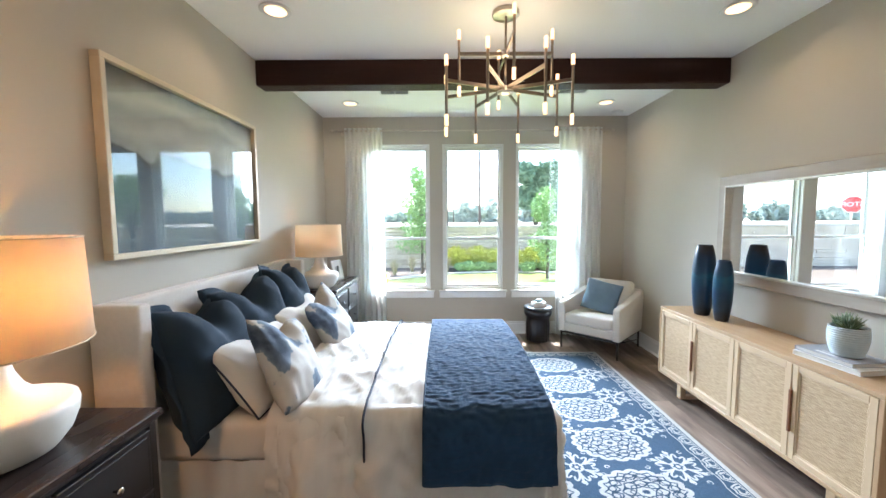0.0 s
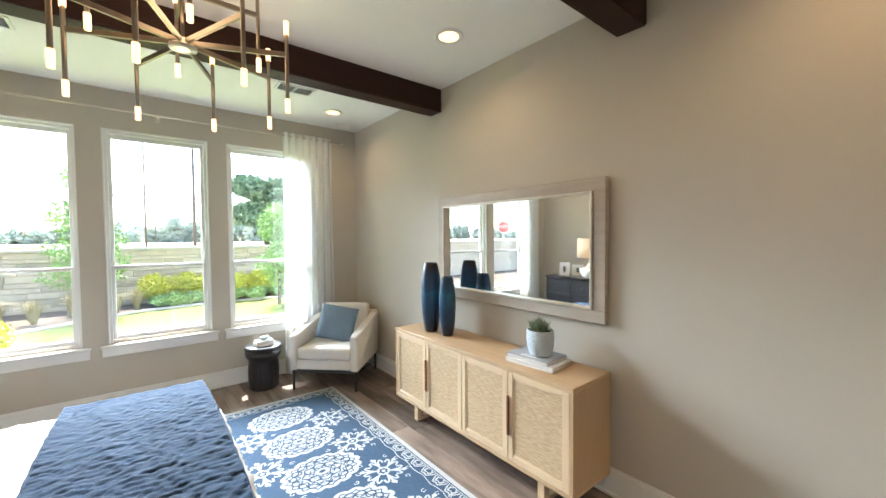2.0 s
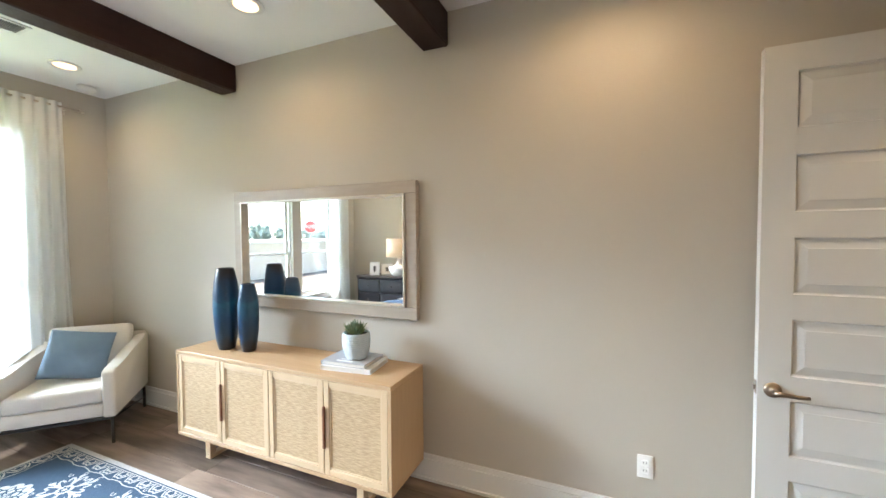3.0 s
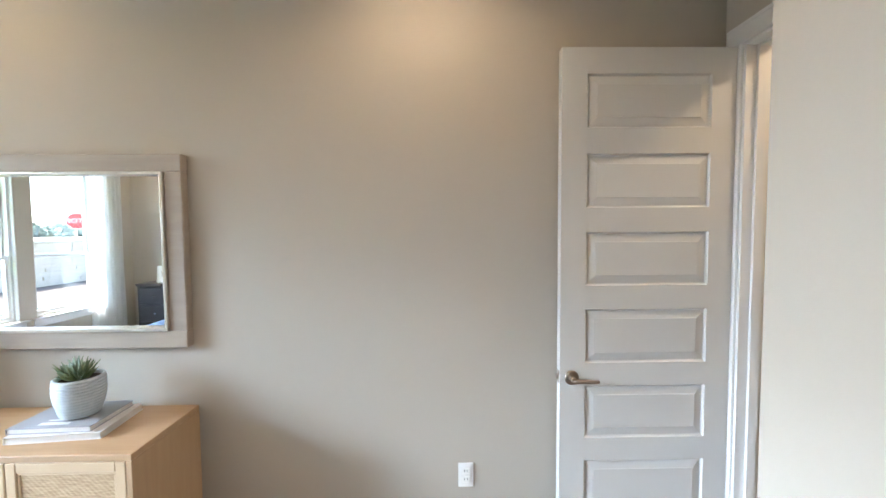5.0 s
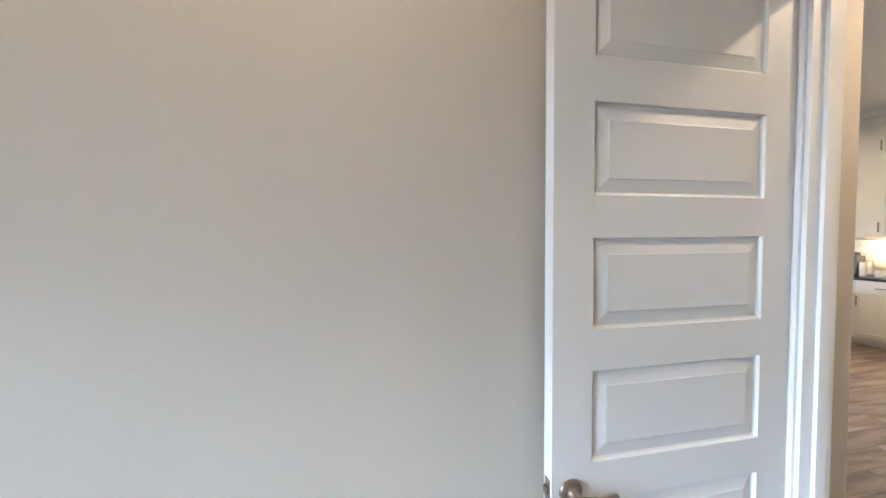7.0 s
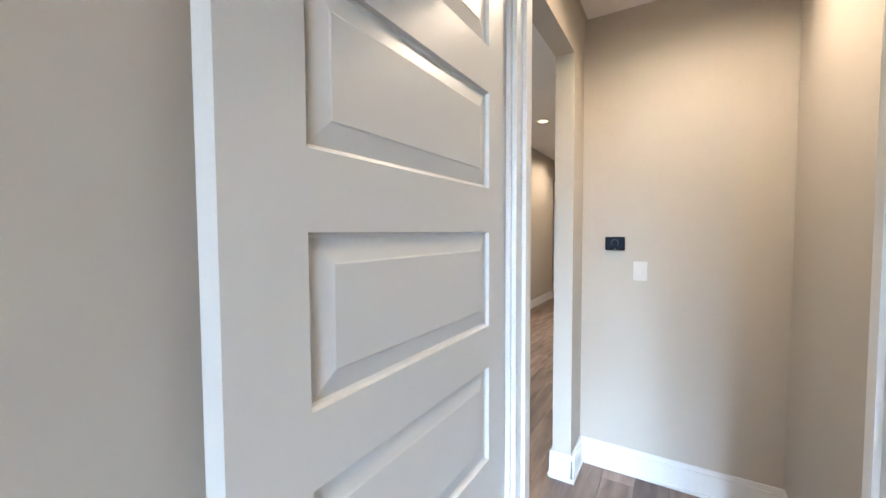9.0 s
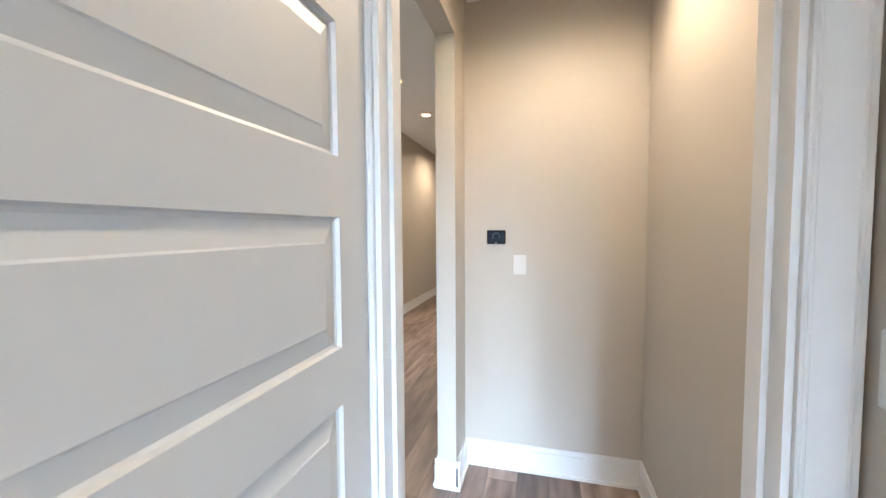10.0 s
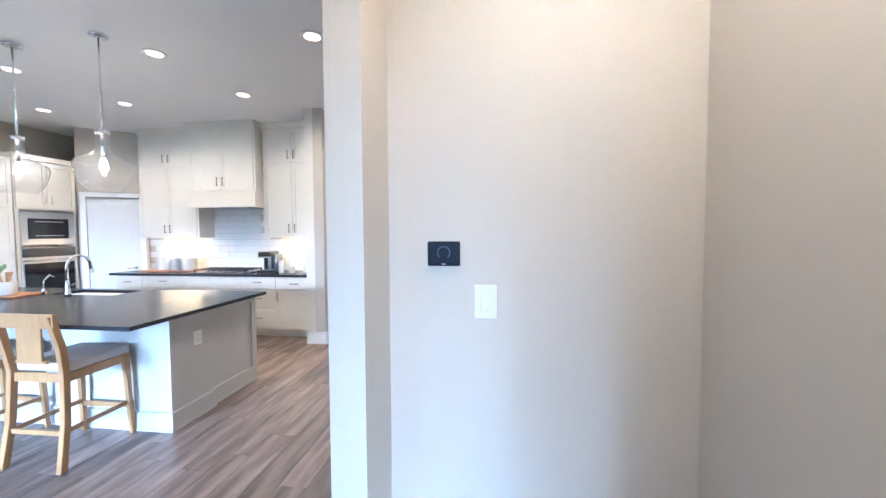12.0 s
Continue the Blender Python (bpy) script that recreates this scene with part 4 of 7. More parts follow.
throw = thing("quilted_throw", pose(0, 0, 0), "navy blue quilted throw across the foot of the bed", "throw blanket")
bm = bmesh.new()
grid = drape(bm, -0.10, BX1 - 0.03, BY0 - 0.34, BY1 + 0.34, (-3, 3, BY0 - 0.062, BY1 + 0.062), BT + 0.046, 0.10, 0.0105, 0.15, 0.006, 4.0, 0.006)
bmesh.ops.recalc_face_normals(bm, faces=bm.faces)
for v in bm.verts:
    q = v.co
    k = q.y if q.z > BT - 0.03 else q.z
    ridge = abs(math.sin(k * math.pi / 0.030 + 3.0 * noise.noise(Vector((q.x * 11, q.y * 4, q.z * 4)))))
    v.co += v.normal * (0.010 * (ridge ** 0.6) + 0.008 * noise.noise(q * 38))
hems = [[v.co.copy() for v in grid[0][::4]], [v.co.copy() for v in grid[-1][::4]], [row[0].co.copy() for row in grid[::3]], [row[-1].co.copy() for row in grid[::3]]]
ob = part("cloth", bm, M_QUILT, throw, smooth=True)
for line in hems:
    bm = bmesh.new()
    tube(bm, line, 0.006, 6)
    part("hem", bm, M_QUILT, throw, smooth=True)
solid = ob.modifiers.new("thickness", "SOLIDIFY")
solid.thickness, solid.offset = 0.008, 0

# pillows, back to front
for k, (y, turn, d) in enumerate(((1.98, 4, 0.12), (2.47, -3, 0.13), (3.02, 5, 0.14))):
    pillow("euro_sham", 0.62, 0.64, 0.31, pose(-1.26, y, (0.785, 0.815, 0.845)[k], -18, turn, 88 + turn), M_NAVY, "navy linen euro pillow leaning on the headboard", "pillow", 3 + k * 4, "navy euro pillows", dent=d, flange=0.035)
pillow("pillow_sham", 0.72, 0.42, 0.20, pose(-1.03, 2.14, 0.71, -40, 2, 88), M_SHAM, "ivory pillow sham with navy piping", "pillow", 21, "ivory pillows", dent=0.03, piping=True)
pillow("pillow_sham", 0.72, 0.44, 0.20, pose(-1.04, 2.83, 0.735, -38, -2, 91), M_SHAM, "ivory pillow sham with navy piping", "pillow", 26, "ivory pillows", dent=0.03, piping=True)
pillow("throw_pillow", 0.50, 0.50, 0.15, pose(-0.83, 1.99, 0.775, -30, 14, 84), M_PATTERN, "square cushion with a blue brushstroke print", "pillow", 33, "patterned cushions", dent=0.09)
pillow("throw_pillow", 0.50, 0.50, 0.15, pose(-0.84, 2.78, 0.775, -28, -12, 95), M_PATTERN, "square cushion with a blue brushstroke print", "pillow", 39, "patterned cushions", dent=0.08)


# ---- chests beside the bed and what stands on them ----
def chest(y0, y1, label, group="black bedside chests"):
    top = 0.845
    c = thing("chest", pose(XL + 0.02, y0, 0), label, "bedside chest", group)
    w, d = y1 - y0, 0.47
    bxpart("top", M_DARKTOP, c, (0, d + 0.02, -0.012, w + 0.012, top - 0.026, top), bevel=0.004, label="polished dark top")
    for name, q in (("side_panel", (0, d, 0, 0.03, 0.0755, top - 0.041)), ("side_panel", (0, d, w - 0.03, w, 0.0755, top - 0.041)), ("bottom_rail", (0, d, 0.03, w - 0.03, 0.0755, 0.10)), ("top_rail", (0, d, 0.03, w - 0.03, top - 0.05, top - 0.041)),
                    ("divider", (0, d, w / 2 - 0.02, w / 2 + 0.02, 0.10, top - 0.05)), ("back_panel", (0, 0.012, 0.03, w - 0.03, 0.10, top - 0.05))):
        bxpart(name, M_BLACKWOOD, c, q, bevel=0.002)
    bxpart("moulding", M_BLACKWOOD, c, (0, d + 0.010, -0.006, w + 0.006, top - 0.040, top - 0.026), bevel=0.005)
    bxpart("plinth", M_BLACKWOOD, c, (0, d + 0.012, -0.008, w + 0.008, 0.0, 0.075), bevel=0.005)
    zs = [0.10, 0.325, 0.555, top - 0.05]
    for a, b in ((0.03, w / 2 - 0.02), (w / 2 + 0.02, w - 0.03)):
        for z0, z1 in zip(zs, zs[1:]):
            dr = new("drawer")
            dr.parent = c
            dr.location = (d, a, z0)
            ww, hh = b - a, z1 - z0
            bxpart("drawer_front", M_BLACKWOOD, dr, (-0.03, 0.006, 0.006, ww - 0.006, 0.008, hh - 0.008), (0.006, 0.010, 0.022, ww - 0.022, 0.026, hh - 0.026), bevel=0.003)
            bm = bmesh.new()
            lathe(bm, [(0.004, 0.0), (0.004, 0.014), (0.012, 0.018), (0.013, 0.024), (0.007, 0.028)], 16, m=Matrix.Translation((0.010, ww / 2, hh / 2)) @ pose(0, 0, 0, 0, 90, 0))
            part("knob", bm, M_STEEL, dr, "small nickel knob", smooth=True)
            bxpart("rail", M_BLACKWOOD, dr, (-0.03, 0.004, 0, ww, -0.006, 0.006), bevel=0.001)
    return top


CT = chest(0.55, 1.33, "black wooden chest with a dark top and table lamp")
chest(3.62, 4.56, "black wooden six-drawer chest with a lamp and picture frames")


def table_lamp(x, y, power, label):
    t = thing("table_lamp", pose(x, y, CT), label, "table lamp", "bedside lamps")
    bm = bmesh.new()
    prof = [(0.115, 0.0), (0.135, 0.01), (0.165, 0.05), (0.183, 0.10), (0.187, 0.130), (0.184, 0.145), (0.168, 0.152), (0.130, 0.160), (0.095, 0.178), (0.070, 0.205), (0.052, 0.245), (0.042, 0.29), (0.036, 0.33), (0.020, 0.335)]
    lathe(bm, prof, 48)
    part("base", bm, M_CERAMIC, t, "white matte ceramic base", smooth=True)
    bm = bmesh.new()
    lathe(bm, [(0.010, 0.335), (0.010, 0.40), (0.016, 0.405), (0.016, 0.44), (0.005, 0.445)], 16)
    part("socket", bm, M_NICKEL, t, smooth=True)
    bm = bmesh.new()
    lathe(bm, [(0.012, 0.44), (0.028, 0.475), (0.030, 0.50), (0.018, 0.53), (0.004, 0.54)], 18)
    part("bulb", bm, M_BULB, t, smooth=True)
    bm = bmesh.new()
    n, rings = 56, []
    for r, z in ((0.231, 0.325), (0.221, 0.640), (0.2195, 0.640), (0.2295, 0.325)):
        rings.append([bm.verts.new((r * math.cos(2 * math.pi * k / n), r * math.sin(2 * math.pi * k / n), z)) for k in range(n)])
    for a, b in zip(rings, rings[1:] + rings[:1]):
        for k in range(n):
            bm.faces.new((a[k], a[(k + 1) % n], b[(k + 1) % n], b[k]))
    part("shade", bm, M_SHADE, t, "warm-lit cream fabric drum shade", smooth=True)
    for z, r in ((0.326, 0.2315), (0.639, 0.2215)):
        bm = bmesh.new()
        tube(bm, [(r * math.cos(2 * math.pi * k / 40), r * math.sin(2 * math.pi * k / 40), z) for k in range(40)], 0.0022, 6, closed=True)
        part("shade_trim", bm, M_ARTFRAME, t, smooth=True)
    bm = bmesh.new()
    for k in range(3):
        a = 2.1 * k
        tube(bm, [(0.006 * math.cos(a), 0.006 * math.sin(a), 0.625), (0.220 * math.cos(a), 0.220 * math.sin(a), 0.632)], 0.002, 6)
    lathe(bm, [(0.008, 0.615), (0.010, 0.640), (0.006, 0.655), (0.002, 0.662)], 12)
    part("spider", bm, M_NICKEL, t, smooth=True)
    lamp("bedside_lamp", "POINT", pose(x, y, CT + 0.50), power, (1.0, 0.44, 0.14), radius=0.04)


table_lamp(-1.30, 1.04, 4.6, "white ceramic table lamp lit on the near black chest")
table_lamp(-1.27, 3.83, 0.7, "white ceramic table lamp beside picture frames")


def photo(x, y, w, h, turn, label):
    f = thing("picture_frame", pose(x, y, CT + 0.001, -14, 0, turn), label, "picture frame", "small picture frames")
    e = 0.016
    bxpart("frame", M_TRIM, f, (-w / 2, w / 2, -0.007, 0.007, 0, e), (-w / 2, w / 2, -0.007, 0.007, h - e, h), (-w / 2, -w / 2 + e, -0.007, 0.007, e, h - e), (w / 2 - e, w / 2, -0.007, 0.007, e, h - e), bevel=0.002)
    bxpart("mount", M_MAT, f, (-w / 2 + e, w / 2 - e, -0.001, 0.005, e, h - e))
    bxpart("print", M_PHOTO, f, (-w * 0.18, w * 0.18, -0.0022, -0.0012, h * 0.30, h * 0.68))
    bxpart("stand", M_SLOT, f, (-0.012, 0.012, 0.007, 0.010, 0.02, h * 0.7), m=pose(0, 0, 0, 9))


photo(-1.20, 4.30, 0.17, 0.23, 68, "white picture frame with a small grey print")
photo(-1.36, 4.14, 0.20, 0.19, 60, "white picture frame leaning behind the lamp")


# ---- picture over the bed ----
art = thing("framed_painting", pose(XL, 2.395, 1.815), "large abstract grey and blue painting under glass", "painting")
w, h, e = 1.38, 0.93, 0.028
bxpart("frame", M_ARTFRAME, art, (0.001, 0.05, -w / 2, w / 2, -h / 2, -h / 2 + e), (0.001, 0.05, -w / 2, w / 2, h / 2 - e, h / 2), (0.001, 0.05, -w / 2, -w / 2 + e, -h / 2 + e, h / 2 - e), (0.001, 0.05, w / 2 - e, w / 2, -h / 2 + e, h / 2 - e), bevel=0.003, label="thin champagne-coloured frame")
bxpart("canvas", M_ART, art, (0.012, 0.018, -w / 2 + e, w / 2 - e, -h / 2 + e, h / 2 - e), label="abstract painting, pale above and dark blue below")
bxpart("glazing", M_PICGLASS, art, (0.030, 0.0325, -w / 2 + e, w / 2 - e, -h / 2 + e, h / 2 - e))


# ---- curtains ----
rod = thing("curtain_rod", pose(0, 4.885, 2.655), "thin brushed metal curtain rod on brackets", "curtain rod")
bm = bmesh.new()
tube(bm, [(-1.40, 0, 0), (2.14, 0, 0)], 0.010, 12)
part("rod", bm, M_NICKEL, rod, smooth=True)
for x in (-1.40, 2.14):
    bm = bmesh.new()
    s = 1 if x > 0 else -1
    lathe(bm, [(0.013, 0), (0.016, 0.004), (0.016, 0.03), (0.008, 0.036)], 14, m=Matrix.Translation((x, 0, 0)) @ pose(0, 0, 0, 0, 90 * s, 0))
    part("finial", bm, M_NICKEL, rod, smooth=True)
for x in (-1.30, 0.39, 2.06):
    bxpart("bracket", M_NICKEL, rod, (x - 0.006, x + 0.006, 0, 0.094, -0.012, -0.008), (x - 0.02, x + 0.02, 0.090, 0.0945, -0.04, 0.03), bevel=0.001)


def curtain(x0, x1, seed, label):
    c = thing("curtain", pose(0, 4.885, 0), label, "curtain", "sheer curtains")
    bm = bmesh.new()
    n, m = 150, 36
    rows = []
    for i in range(n + 1):
        u = i / n
        row = []
        for j in range(m + 1):
            v = j / m
            z = 0.015 + (2.690 - 0.015) * v
            spread = 1 + 0.10 * (1 - v) ** 1.5
            x = (x0 + x1) / 2 + (u - 0.5) * (x1 - x0) * spread
            ph = u * 2 * math.pi * 7.5 + 0.5 * math.sin(seed + 3 * v + u * 5)
            amp = (0.012 + 0.022 * (1 - v)) if v < 0.965 else 0.012
            y = amp * math.sin(ph) + 0.010 * math.sin(ph * 0.43 + seed) * (1 - v) + 0.005 * noise.noise(Vector((u * 6, v * 3, seed)))
            row.append(bm.verts.new((x, y - 0.012, z)))
        rows.append(row)
    for a, b in zip(rows, rows[1:]):
        for k in range(m):
            bm.faces.new((a[k], b[k], b[k + 1], a[k + 1]))
    part("panel", bm, M_SHEER, c, smooth=True)


curtain(-1.25, -0.77, 1.0, "sheer white floor-length curtain beside the lamp chest")
curtain(1.475, 2.02, 4.0, "sheer white floor-length curtain behind the armchair")


# ---- armchair, side table ----
def armchair():
    a = thing("armchair", pose(1.865, 4.425, 0, 0, 0, -45), "cream upholstered armchair on a thin dark metal frame", "armchair")
    w, d = 0.71, 0.71
    bm = bmesh.new()
    box(bm, -w / 2 + 0.075, w / 2 - 0.075, -d / 2 + 0.005, d / 2 - 0.08, 0.215, 0.315, bevel=0.012, seg=2)
    part("seat_base", bm, M_CHAIR, a, smooth=True)
    bm = bmesh.new()
    v = box(bm, -w / 2 + 0.082, w / 2 - 0.082, -d / 2 - 0.01, d / 2 - 0.15, 0.317, 0.43, bevel=0.035, seg=4)
    for q in bm.verts:
        if q.co.z > 0.4:
            q.co.z += 0.02 * max(0, 1 - (q.co.x / 0.28) ** 2)
    part("seat_cushion", bm, M_CHAIR, a, smooth=True)
    for s in (-1, 1):
        bm = bmesh.new()
        pts = [(-d / 2, 0.205), (d / 2 - 0.01, 0.205), (d / 2 + 0.045, 0.66), (d / 2 - 0.06, 0.665), (d / 2 - 0.30, 0.60), (-d / 2 + 0.05, 0.57), (-d / 2 - 0.005, 0.55)]
        x0, x1 = s * (w / 2 - 0.08), s * (w / 2)
        lo = [bm.verts.new((x0, y, z)) for y, z in pts]
        hi = [bm.verts.new((x1, y, z)) for y, z in pts]
        bm.faces.new(lo), bm.faces.new(hi[::-1])
        for k in range(len(pts)):
            bm.faces.new((lo[k], hi[k], hi[(k + 1) % len(pts)], lo[(k + 1) % len(pts)]))
        bmesh.ops.bevel(bm, geom=list(bm.edges), offset=0.02, segments=3, affect="EDGES", profile=0.6)
        part("arm", bm, M_CHAIR, a, smooth=True)
    bm = bmesh.new()
    box(bm, -w / 2 + 0.02, w / 2 - 0.02, -0.045, 0.045, 0, 0.47, bevel=0.022, seg=3, m=pose(0, d / 2 - 0.035, 0.22, -9))
    part("backrest", bm, M_CHAIR, a, smooth=True)
    bm = bmesh.new()
    box(bm, -w / 2 + 0.085, w / 2 - 0.085, -0.065, 0.065, 0, 0.36, bevel=0.045, seg=4, m=pose(0, d / 2 - 0.15, 0.43, -13))
    part("back_cushion", bm, M_CHAIR, a, smooth=True)
    for x in (-w / 2 + 0.03, w / 2 - 0.03):
        for y in (-d / 2 + 0.03, d / 2 - 0.03):
            bxpart("leg", M_DARKMETAL, a, (x - 0.009, x + 0.009, y - 0.009, y + 0.009, 0, 0.20), bevel=0.001)
    r = ((-w / 2 + 0.021, w / 2 - 0.021, -d / 2 + 0.021, -d / 2 + 0.039, 0.185, 0.205), (-w / 2 + 0.021, w / 2 - 0.021, d / 2 - 0.039, d / 2 - 0.021, 0.185, 0.205),
         (-w / 2 + 0.021, -w / 2 + 0.039, -d / 2 + 0.039, d / 2 - 0.039, 0.185, 0.205), (w / 2 - 0.039, w / 2 - 0.021, -d / 2 + 0.039, d / 2 - 0.039, 0.185, 0.205))
    bxpart("frame", M_DARKMETAL, a, *r, bevel=0.001)
    for x in (-w / 2 + 0.03, w / 2 - 0.03):
        bm = bmesh.new()
        tube(bm, [(x, -d / 2 + 0.04, 0.185), (x, d / 2 - 0.04, 0.09)], 0.006, 8)
        part("brace", bm, M_DARKMETAL, a, smooth=True)


armchair()
pillow("chair_cushion", 0.40, 0.37, 0.13, pose(1.86, 4.40, 0.615, -22, 10, -40), M_BLUECUSH, "slate blue square cushion on the armchair", "pillow", 51)


def side_table():
    t = thing("side_table", pose(1.19, 4.70, 0), "glossy black mushroom-shaped side table by the window", "side table")
    bm = bmesh.new()
    lathe(bm, [(0.165, 0.395), (0.176, 0.402), (0.178, 0.425), (0.172, 0.434), (0.15, 0.436)], 44)
    part("tabletop", bm, M_BLACKWOOD, t, smooth=True)
    bm = bmesh.new()
    lathe(bm, [(0.130, 0.0), (0.138, 0.012), (0.140, 0.10), (0.142, 0.20), (0.140, 0.285), (0.150, 0.31), (0.168, 0.335), (0.172, 0.36), (0.171, 0.385), (0.160, 0.396)], 96,
          ripple=lambda a, z: 0.035 * abs(math.sin(a * 9)) * (1 if z < 0.27 else 0.0))
    part("pedestal", bm, M_BLACKWOOD, t, smooth=True)


side_table()
book(1.19, 4.68, 0.4362, 0.17, 0.12, 0.028, 12, M_COVER3, "tan clothbound book on the side table", "books on the side table")
book(1.195, 4.685, 0.4644, 0.16, 0.12, 0.024, 4, M_COVER2, "white clothbound book on a tan one", "books on the side table")
orn = thing("ornament", pose(1.20, 4.685, 0.4886), "small pale teal stone ornament on the books", "ornament")
bm = bmesh.new()
bmesh.ops.create_icosphere(bm, subdivisions=3, radius=1, matrix=Matrix.LocRotScale((0, 0, 0.021), Euler((0, 0, 0.3)), (0.055, 0.03, 0.021)))
for v in bm.verts:
    v.co += v.co.normalized() * 0.003 * wrinkle(v.co, 0.02)
    v.co.z = max(v.co.z, 0)
part("stone", bm, M_TEAL, orn, smooth=True)


# ---- rug ----
def rug():
    x0, x1, y0, y1 = -0.75, 1.73, 1.22, 4.225
    r = thing("area_rug", pose(0, 0, 0), "navy and ivory medallion-patterned area rug under the bed", "rug")
    bm = bmesh.new()
    box(bm, x0, x1, y0, y1, 0.0006, 0.008, bevel=0.003)
    part("rug_base", bm, M_RUG, r)
    z = 0.0085

    def strip(bm, pts, wd, zz, closed=False):
        pts = [Vector((p[0], p[1])) for p in pts]
        rows = []
        for i, p in enumerate(pts):
            a = pts[i - 1] if i or closed else p
            b = pts[(i + 1) % len(pts)] if i < len(pts) - 1 or closed else p
            d = (b - a)
            d = d.normalized() if d.length > 1e-9 else Vector((1, 0))
            nrm = Vector((-d.y, d.x)) * wd / 2
            rows.append([bm.verts.new((p.x + nrm.x, p.y + nrm.y, zz)), bm.verts.new((p.x - nrm.x, p.y - nrm.y, zz))])
        for a, b in list(zip(rows, rows[1:])) + ([(rows[-1], rows[0])] if closed else []):
            bm.faces.new((a[0], a[1], b[1], b[0]))

    def blob(bm, cx, cy, rx, ry, lobes, depth, zz, n=96, turn=0.0):
        vs = []
        for k in range(n):
            a = 2 * math.pi * k / n
            rr = 1 - depth + depth * abs(math.cos(a * lobes / 2)) ** 0.7
            vs.append(bm.verts.new((cx + rx * rr * math.cos(a + turn), cy + ry * rr * math.sin(a + turn), zz)))
        bm.faces.new(vs)

    ivory, navy = bmesh.new(), bmesh.new()
    rnd = random.Random(11)

    def medallion(cx, cy, rx=0.262, ry=0.195):
        blob(ivory, cx, cy, rx, ry, 16, 0.09, z)
        for f, lobes, wd in ((0.88, 16, 0.009), (0.70, 16, 0.007), (0.50, 8, 0.009), (0.34, 8, 0.006), (0.22, 8, 0.007)):
            pts = []
            for k in range(96):
                a = 2 * math.pi * k / 96
                rr = f * (1 - 0.13 * abs(math.sin(a * lobes / 2)))
                pts.append((cx + rx * rr * math.cos(a), cy + ry * rr * math.sin(a)))
            strip(navy, pts, wd, z + 0.0007, True)
        for k in range(16):
            a = 2 * math.pi * (k + 0.5) / 16
            for side in (-1, 1):
                pts = []
                for j in range(13):
                    t = j / 12
                    ang = a + side * (0.02 + 0.17 * math.sin(t * 3.4))
                    rr = 0.52 + 0.30 * t - 0.10 * max(0, t - 0.7)
                    pts.append((cx + rx * rr * math.cos(ang), cy + ry * rr * math.sin(ang)))
                strip(navy, pts, 0.0095, z + 0.0007)
        for k in range(8):
            a = 2 * math.pi * k / 8
            for side in (-1, 1):
                pts = []
                for j in range(10):
                    t = j / 9
                    ang = a + side * (0.05 + 0.33 * math.sin(t * 3.0))
                    rr = 0.20 + 0.28 * t
                    pts.append((cx + rx * rr * math.cos(ang), cy + ry * rr * math.sin(ang)))
                strip(navy, pts, 0.0095, z + 0.0007)
            blob(navy, cx + rx * 0.68 * math.cos(a), cy + ry * 0.68 * math.sin(a), 0.016, 0.013, 4, 0.3, z + 0.0007, 16)
        blob(navy, cx, cy, 0.024, 0.018, 8, 0.3, z + 0.0007, 32)

    def floret(cx, cy, s=0.132):
        for k in range(6):
            a = math.pi / 3 * k + math.pi / 6
            ux, uy = math.cos(a), math.sin(a)
            strip(ivory, [(cx + ux * s * 0.18, cy + uy * s * 0.18), (cx + ux * s * 0.95, cy + uy * s * 0.95)], 0.014, z)
            for side in (-1, 1):
                pts = []
                for j in range(11):
                    t = j / 10
                    rr = s * (0.45 + 0.5 * math.sin(t * 2.6))
                    ang = a + side * (0.05 + 0.40 * t)
                    pts.append((cx + rr * math.cos(ang), cy + rr * math.sin(ang)))
                strip(ivory, pts, 0.013, z + 0.0002)
            blob(ivory, cx + ux * s * 1.02, cy + uy * s * 1.02, 0.018, 0.016, 6, 0.2, z + 0.0003, 18)
        for k in range(12):
            a = math.pi / 6 * k
            far = 1.22 if k % 2 else 1.42
            ccx, ccy = cx + s * far * math.cos(a), cy + s * far * 0.86 * math.sin(a)
            strip(ivory, [(ccx + 0.019 * (1 - j / 14) * math.cos(a + j * 0.55), ccy + 0.019 * (1 - j / 14) * math.sin(a + j * 0.55)) for j in range(11)], 0.0065, z)
        pts = [(cx + s * 0.28 * math.cos(2 * math.pi * k / 24), cy + s * 0.28 * math.sin(2 * math.pi * k / 24)) for k in range(24)]
        strip(ivory, pts, 0.013, z + 0.0003, True)
        blob(ivory, cx, cy, 0.014, 0.014, 6, 0.2, z, 18)

    ys = [3.845 - 0.463 * k for k in range(6)]
    for cx in (1.125, 0.49, -0.145):
        for cy in ys:
            medallion(cx, cy)
    for cx in (1.435, 0.81, 0.175):
        for cy in [4.06 - 0.463 * k for k in range(7)]:
            if 1.45 < cy < 4.0:
                floret(cx, cy)
    # border: an ivory edge, and scrolled half medallions along it
    e = 0.032
    for a, b, c, d in ((x0, x1, y0, y0 + e), (x0, x1, y1 - e, y1), (x0, x0 + e, y0 + e, y1 - e), (x1 - e, x1, y0 + e, y1 - e)):
        vs = [ivory.verts.new(p + (z + 0.0002,)) for p in ((a, c), (b, c), (b, d), (a, d))]
        ivory.faces.new(vs)

